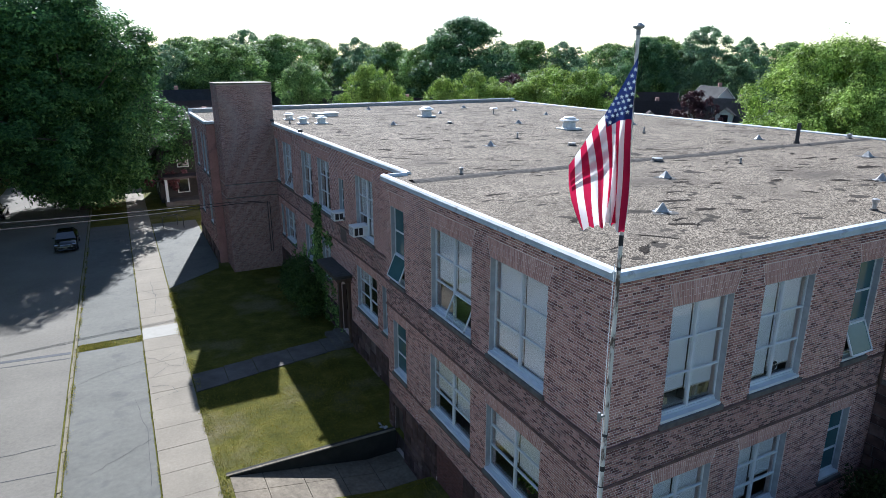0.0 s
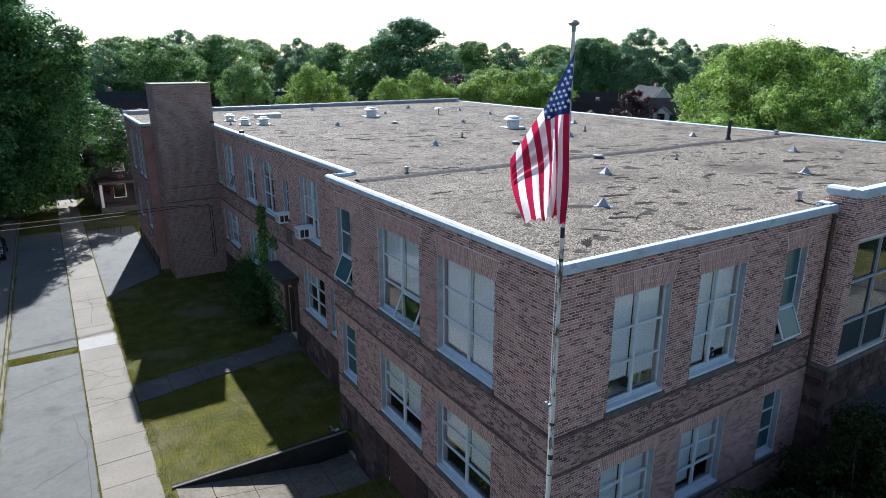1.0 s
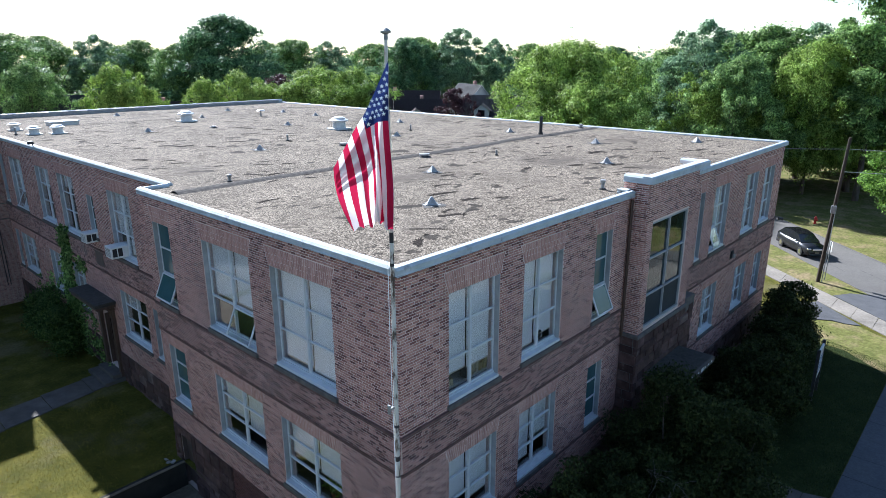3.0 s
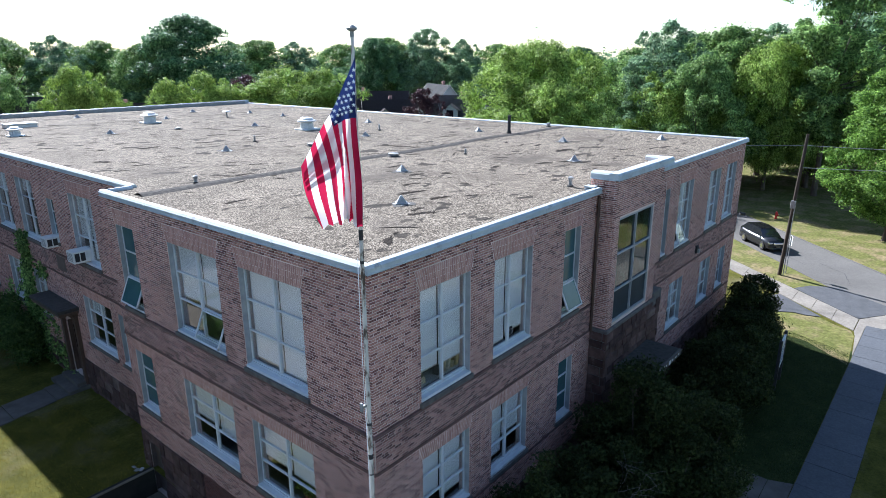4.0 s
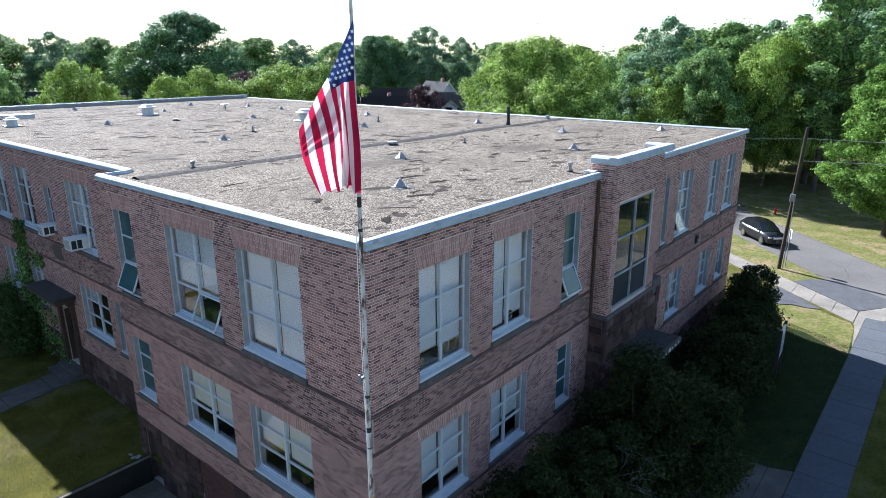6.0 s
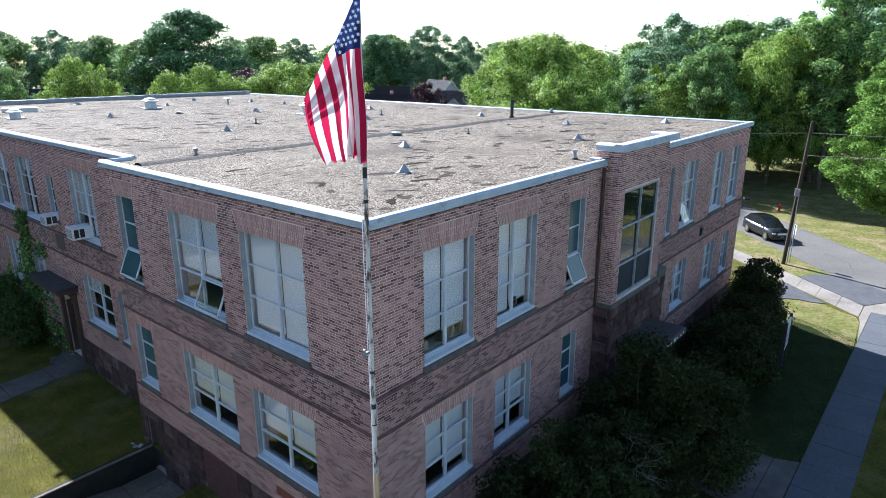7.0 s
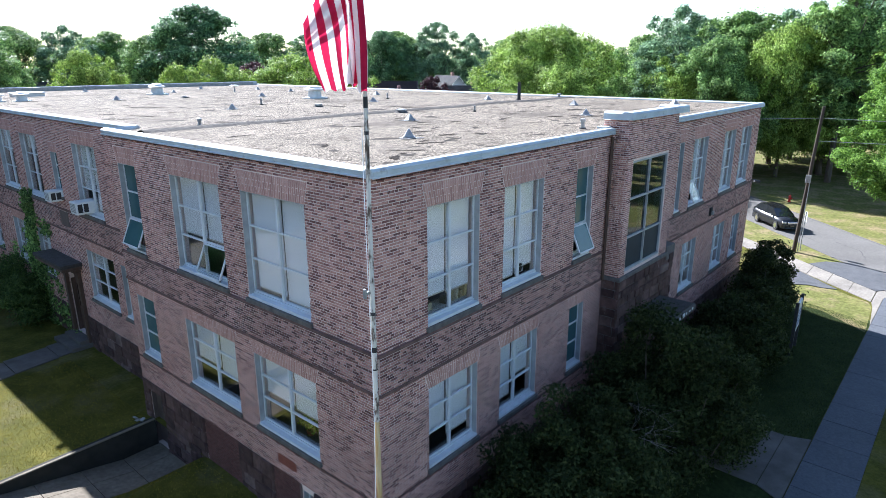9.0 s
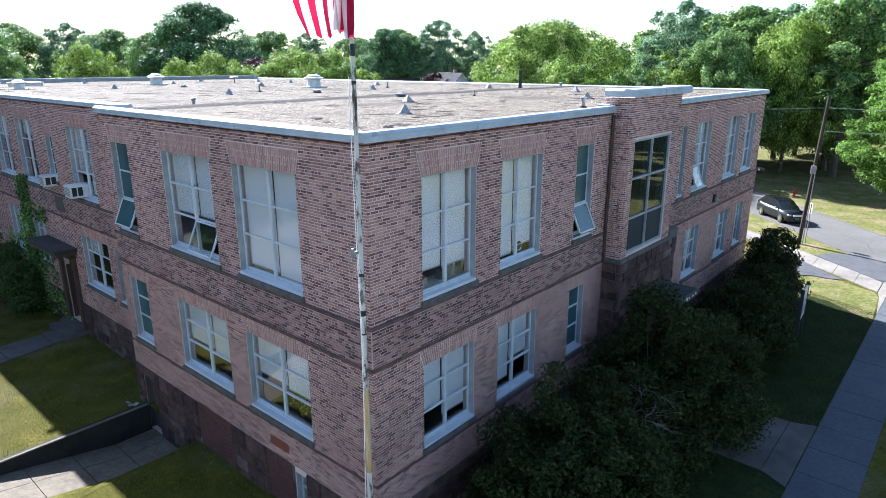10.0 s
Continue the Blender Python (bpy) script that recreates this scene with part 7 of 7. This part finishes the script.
for k in range(4):
    bm = B()
    box(bm, -0.35, 0.55 - 0.12 * (k % 2), -0.048, -0.041, 1.25 + 0.2 * k, 1.33 + 0.2 * k)
    part("print", bm, M_SIGN_BLUE, sg)
rail = thing("hand_rail", "dark iron rail and post by the far driveway", "railing")
bm = B()
for x, y in ((-5.8, 49.2), (-4.6, 49.6), (-4.2, 48.4)):
    rod(bm, (x, y, 0), (x, y, 1.0), 0.03, 0.03, 6)
rod(bm, (-5.8, 49.2, 1.0), (-4.6, 49.6, 1.0), 0.03, 0.03, 6)
rod(bm, (-4.6, 49.6, 1.0), (-4.2, 48.4, 0.95), 0.03, 0.03, 6)
part("rail", bm, M_BLACK, rail)


# ---- houses ----
def house(x, y, turn, w, l, eave, ridge, walls, roofing, label, dormer=False, porch=False):
    h = thing("house", label, "house", (x, y, 0), turn)
    bm = B()
    v = [(-w / 2, -l / 2), (w / 2, -l / 2), (w / 2, l / 2), (-w / 2, l / 2)]
    a = [bm.verts.new((*q, 0)) for q in v]
    b = [bm.verts.new((*q, eave)) for q in v]
    g0, g1 = bm.verts.new((0, -l / 2, ridge - 0.12)), bm.verts.new((0, l / 2, ridge - 0.12))
    bm.faces.new((a[0], a[1], b[1], g0, b[0]))
    bm.faces.new((a[2], a[3], b[3], g1, b[2]))
    bm.faces.new((a[1], a[2], b[2], b[1]))
    bm.faces.new((a[3], a[0], b[0], b[3]))
    part("wall", bm, walls, h)
    o, k = 0.45, (ridge - eave) / (w / 2)
    bm = B()
    for s in (-1, 1):
        q = [bm.verts.new(c) for c in ((s * (w / 2 + o), -l / 2 - o, eave - o * k), (s * (w / 2 + o), l / 2 + o, eave - o * k), (0, l / 2 + o, ridge), (0, -l / 2 - o, ridge))]
        bm.faces.new(q if s > 0 else q[::-1])
    bmesh.ops.solidify(bm, geom=bm.faces[:], thickness=0.16)
    rf = part("roof", bm, roofing, h)
    bm = B()
    box(bm, w * 0.18, w * 0.18 + 0.5, l * 0.1, l * 0.1 + 0.5, eave, ridge + 0.45)
    part("chimney", bm, M_BRICK_DARK, rf)
    for s in (-1, 1):
        bm = B()
        for e in (-1, 1):
            m = Matrix.Translation((0, s * (l / 2 + o + 0.03), 0))
            q = [bm.verts.new((e * c[0], s * (l / 2 + o + 0.03), c[1])) for c in ((w / 2 + o, eave - o * k - 0.2), (w / 2 + o, eave - o * k + 0.02), (0, ridge + 0.02), (0, ridge - 0.2))]
            bm.faces.new(q)
        bmesh.ops.solidify(bm, geom=bm.faces[:], thickness=0.05)
        part("bargeboard", bm, M_WHITE, rf)
        for uu, zz, ww, hh in ((-w * 0.22, 1.0, 0.95, 1.4), (w * 0.22, 1.0, 0.95, 1.4), (-w * 0.2, 3.6, 0.9, 1.3), (w * 0.2, 3.6, 0.9, 1.3), (0, eave + 0.6, 0.8, 1.0)):
            if zz + hh > eave and abs(uu) > 0.1:
                continue
            bm = B()
            yo = s * l / 2
            box(bm, uu - ww / 2 - 0.1, uu + ww / 2 + 0.1, yo - 0.05, yo + 0.05, zz - 0.1, zz + hh + 0.1)
            wdw = part("window", bm, M_WHITE, h)
            bm = B()
            box(bm, uu - ww / 2, uu + ww / 2, yo - 0.07, yo + 0.07, zz, zz + hh)
            part("pane", bm, M_CAR_GLASS, wdw)
    for s in (-1, 1):
        bm = B()
        xo = s * (w / 2 + o)
        box(bm, xo - 0.07, xo + 0.07, -l / 2 - o, l / 2 + o, eave - o * k - 0.2, eave - o * k - 0.02)
        part("gutter", bm, M_WHITE, rf)
    for s in (-1, 1):
        for vv in (-l * 0.3, 0, l * 0.3):
            for zz in (1.0, 3.6):
                if zz + 1.3 > eave:
                    continue
                bm = B()
                xo = s * w / 2
                box(bm, xo - 0.05, xo + 0.05, vv - 0.6, vv + 0.6, zz - 0.1, zz + 1.4)
                wdw = part("window", bm, M_WHITE, h)
                bm = B()
                box(bm, xo - 0.07, xo + 0.07, vv - 0.48, vv + 0.48, zz, zz + 1.3)
                part("pane", bm, M_CAR_GLASS, wdw)
    if dormer:
        for yc in (-l * 0.24, l * 0.24):
            x0, x1, zd = -w / 2 + 0.5, -w * 0.1, eave + 0.2
            bm = B()
            f = [bm.verts.new((x0, yc + q, z)) for q, z in ((-1.2, zd), (1.2, zd), (1.2, zd + 1.3), (0, zd + 2.1), (-1.2, zd + 1.3))]
            g = [bm.verts.new((x1, v.co.y, v.co.z)) for v in f]
            bm.faces.new(f)
            bm.faces.new(g[::-1])
            for i in range(5):
                bm.faces.new((f[i], g[i], g[(i + 1) % 5], f[(i + 1) % 5]))
            dm = part("dormer", bm, M_SIDING, h, "white gabled dormer")
            bm = B()
            for e in (-1, 1):
                q = [bm.verts.new((xx, yc + e * yy, zz)) for xx, yy, zz in ((x0 - 0.3, 1.55, zd + 1.16), (x1 + 0.4, 1.55, zd + 1.16), (x1 + 0.4, 0, zd + 2.22), (x0 - 0.3, 0, zd + 2.22))]
                bm.faces.new(q)
            bmesh.ops.solidify(bm, geom=bm.faces[:], thickness=0.1)
            part("dormer_roof", bm, roofing, dm)
            bm = B()
            box(bm, x0 - 0.04, x0 + 0.03, yc - 0.55, yc + 0.55, zd + 0.25, zd + 1.25)
            part("pane", bm, M_CAR_GLASS, dm)
    if porch:
        bm = B()
        box(bm, -w / 2 + 0.3, w / 2 - 0.3, -l / 2 - 2.4, -l / 2, 2.7, 2.9)
        part("porch_roof", bm, roofing, h)
        for uu in (-w / 2 + 0.5, 0, w / 2 - 0.5):
            bm = B()
            box(bm, uu - 0.12, uu + 0.12, -l / 2 - 2.3, -l / 2 - 2.06, 0, 2.7)
            part("porch_post", bm, M_WHITE, h)
        bm = B()
        box(bm, -w / 2 + 0.3, w / 2 - 0.3, -l / 2 - 2.4, -l / 2, 0, 0.5)
        part("porch_floor", bm, M_OLD_CONCRETE, h)
    return h


HOUSES = [  # bearing, distance, turn, width, length, eave, ridge, walls, roof, dormer, porch, label
    (43.8, 108, 38, 9, 12, 5.0, 9.0, M_SIDING_DARK, M_SHINGLE_BROWN, True, False, "dark house with a brown roof and dormer"),
    (46.4, 101, 50, 9, 11, 4.4, 8.0, M_SIDING, M_SHINGLE_BROWN, True, False, "white bungalow with a dark brown roof and dormer"),
    (49.8, 114, -30, 7.0, 11, 5.6, 9.8, M_SIDING, M_SHINGLE, False, False, "white two-storey house with a steep grey roof"),
    (52.6, 104, 30, 8, 11, 4.8, 8.4, M_SIDING, M_SHINGLE, True, False, "white house with a grey roof among trees"),
    (17.2, 98, 60, 8.5, 12, 5.4, 9.6, M_SIDING, M_SHINGLE, False, False, "pale house with a slate grey roof"),
    (24.6, 98, 60, 8, 11, 4.6, 8.4, M_SIDING, M_SHINGLE_BROWN, False, False, "pale house with a brown roof"),
    (3.6, 88, 92, 9, 12, 5.4, 9.0, M_SIDING_DARK, M_SHINGLE_BROWN, False, False, "dark brown house with a brown roof"),
    (5.6, 98, 88, 9, 13, 6.0, 10.0, M_SIDING_GREY, M_SHINGLE, False, False, "grey house with a dark slate roof"),
    (5.4, 73.5, 0, 8, 9, 5.4, 8.6, M_SIDING_DARK, M_SHINGLE_BROWN, False, True, "dark brown house with a white-posted porch"),
    (62.5, 112, 70, 9, 16, 3.4, 5.6, M_SIDING_GREY, M_SHINGLE_BROWN, False, False, "long low house with a brown roof"),
    (13.2, 108, 5, 8, 11, 5.2, 8.8, M_SIDING, M_SHINGLE, False, False, "white house with a grey roof behind the trees"),
    (38.0, 118, 40, 8, 11, 5.2, 8.6, M_SIDING, M_SHINGLE, False, False, "white house with a grey roof behind the trees"),
]
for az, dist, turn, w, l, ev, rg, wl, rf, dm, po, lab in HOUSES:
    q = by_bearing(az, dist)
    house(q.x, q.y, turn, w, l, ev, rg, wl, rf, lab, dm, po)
blossom = tree("small tree with dull pink leaves beside the house", M_LEAF_PINK, 5.5, 2.4, 1.2, 14, 4000, 0.16)
blossom.matrix_basis = pose(-4.4, 60.5, 0)

# ---- single bricks beside the street corner ----
MESHES = {}
for fac, picked, owner in ((WEST, near_west, wall_west), (SOUTH, near_south, wall_south)):
    for u0, u1, z0, z1, pr, base in picked:
        key = (fac.flip, round(u1 - u0, 3), round(z1 - z0, 3))
        if key not in MESHES:
            bm = B()
            w, h = u1 - u0, z1 - z0
            box(bm, 0, w, -0.006, 0.007, 0, h)
            bmesh.ops.transform(bm, matrix=Matrix(((fac.u.x, fac.n.x, 0, 0), (fac.u.y, fac.n.y, 0, 0), (0, 0, 1, 0), (0, 0, 0, 1))), verts=bm.verts)
            bmesh.ops.recalc_face_normals(bm, faces=bm.faces)
            me = bpy.data.meshes.new("brick")
            bm.to_mesh(me)
            bm.free()
            me.materials.append(M_BRICK_ONE)
            MESHES[key] = me
        ob = new("brick", MESHES[key])
        ob.parent = owner
        ob.location = fac.at(u0, pr - 0.007, z0)
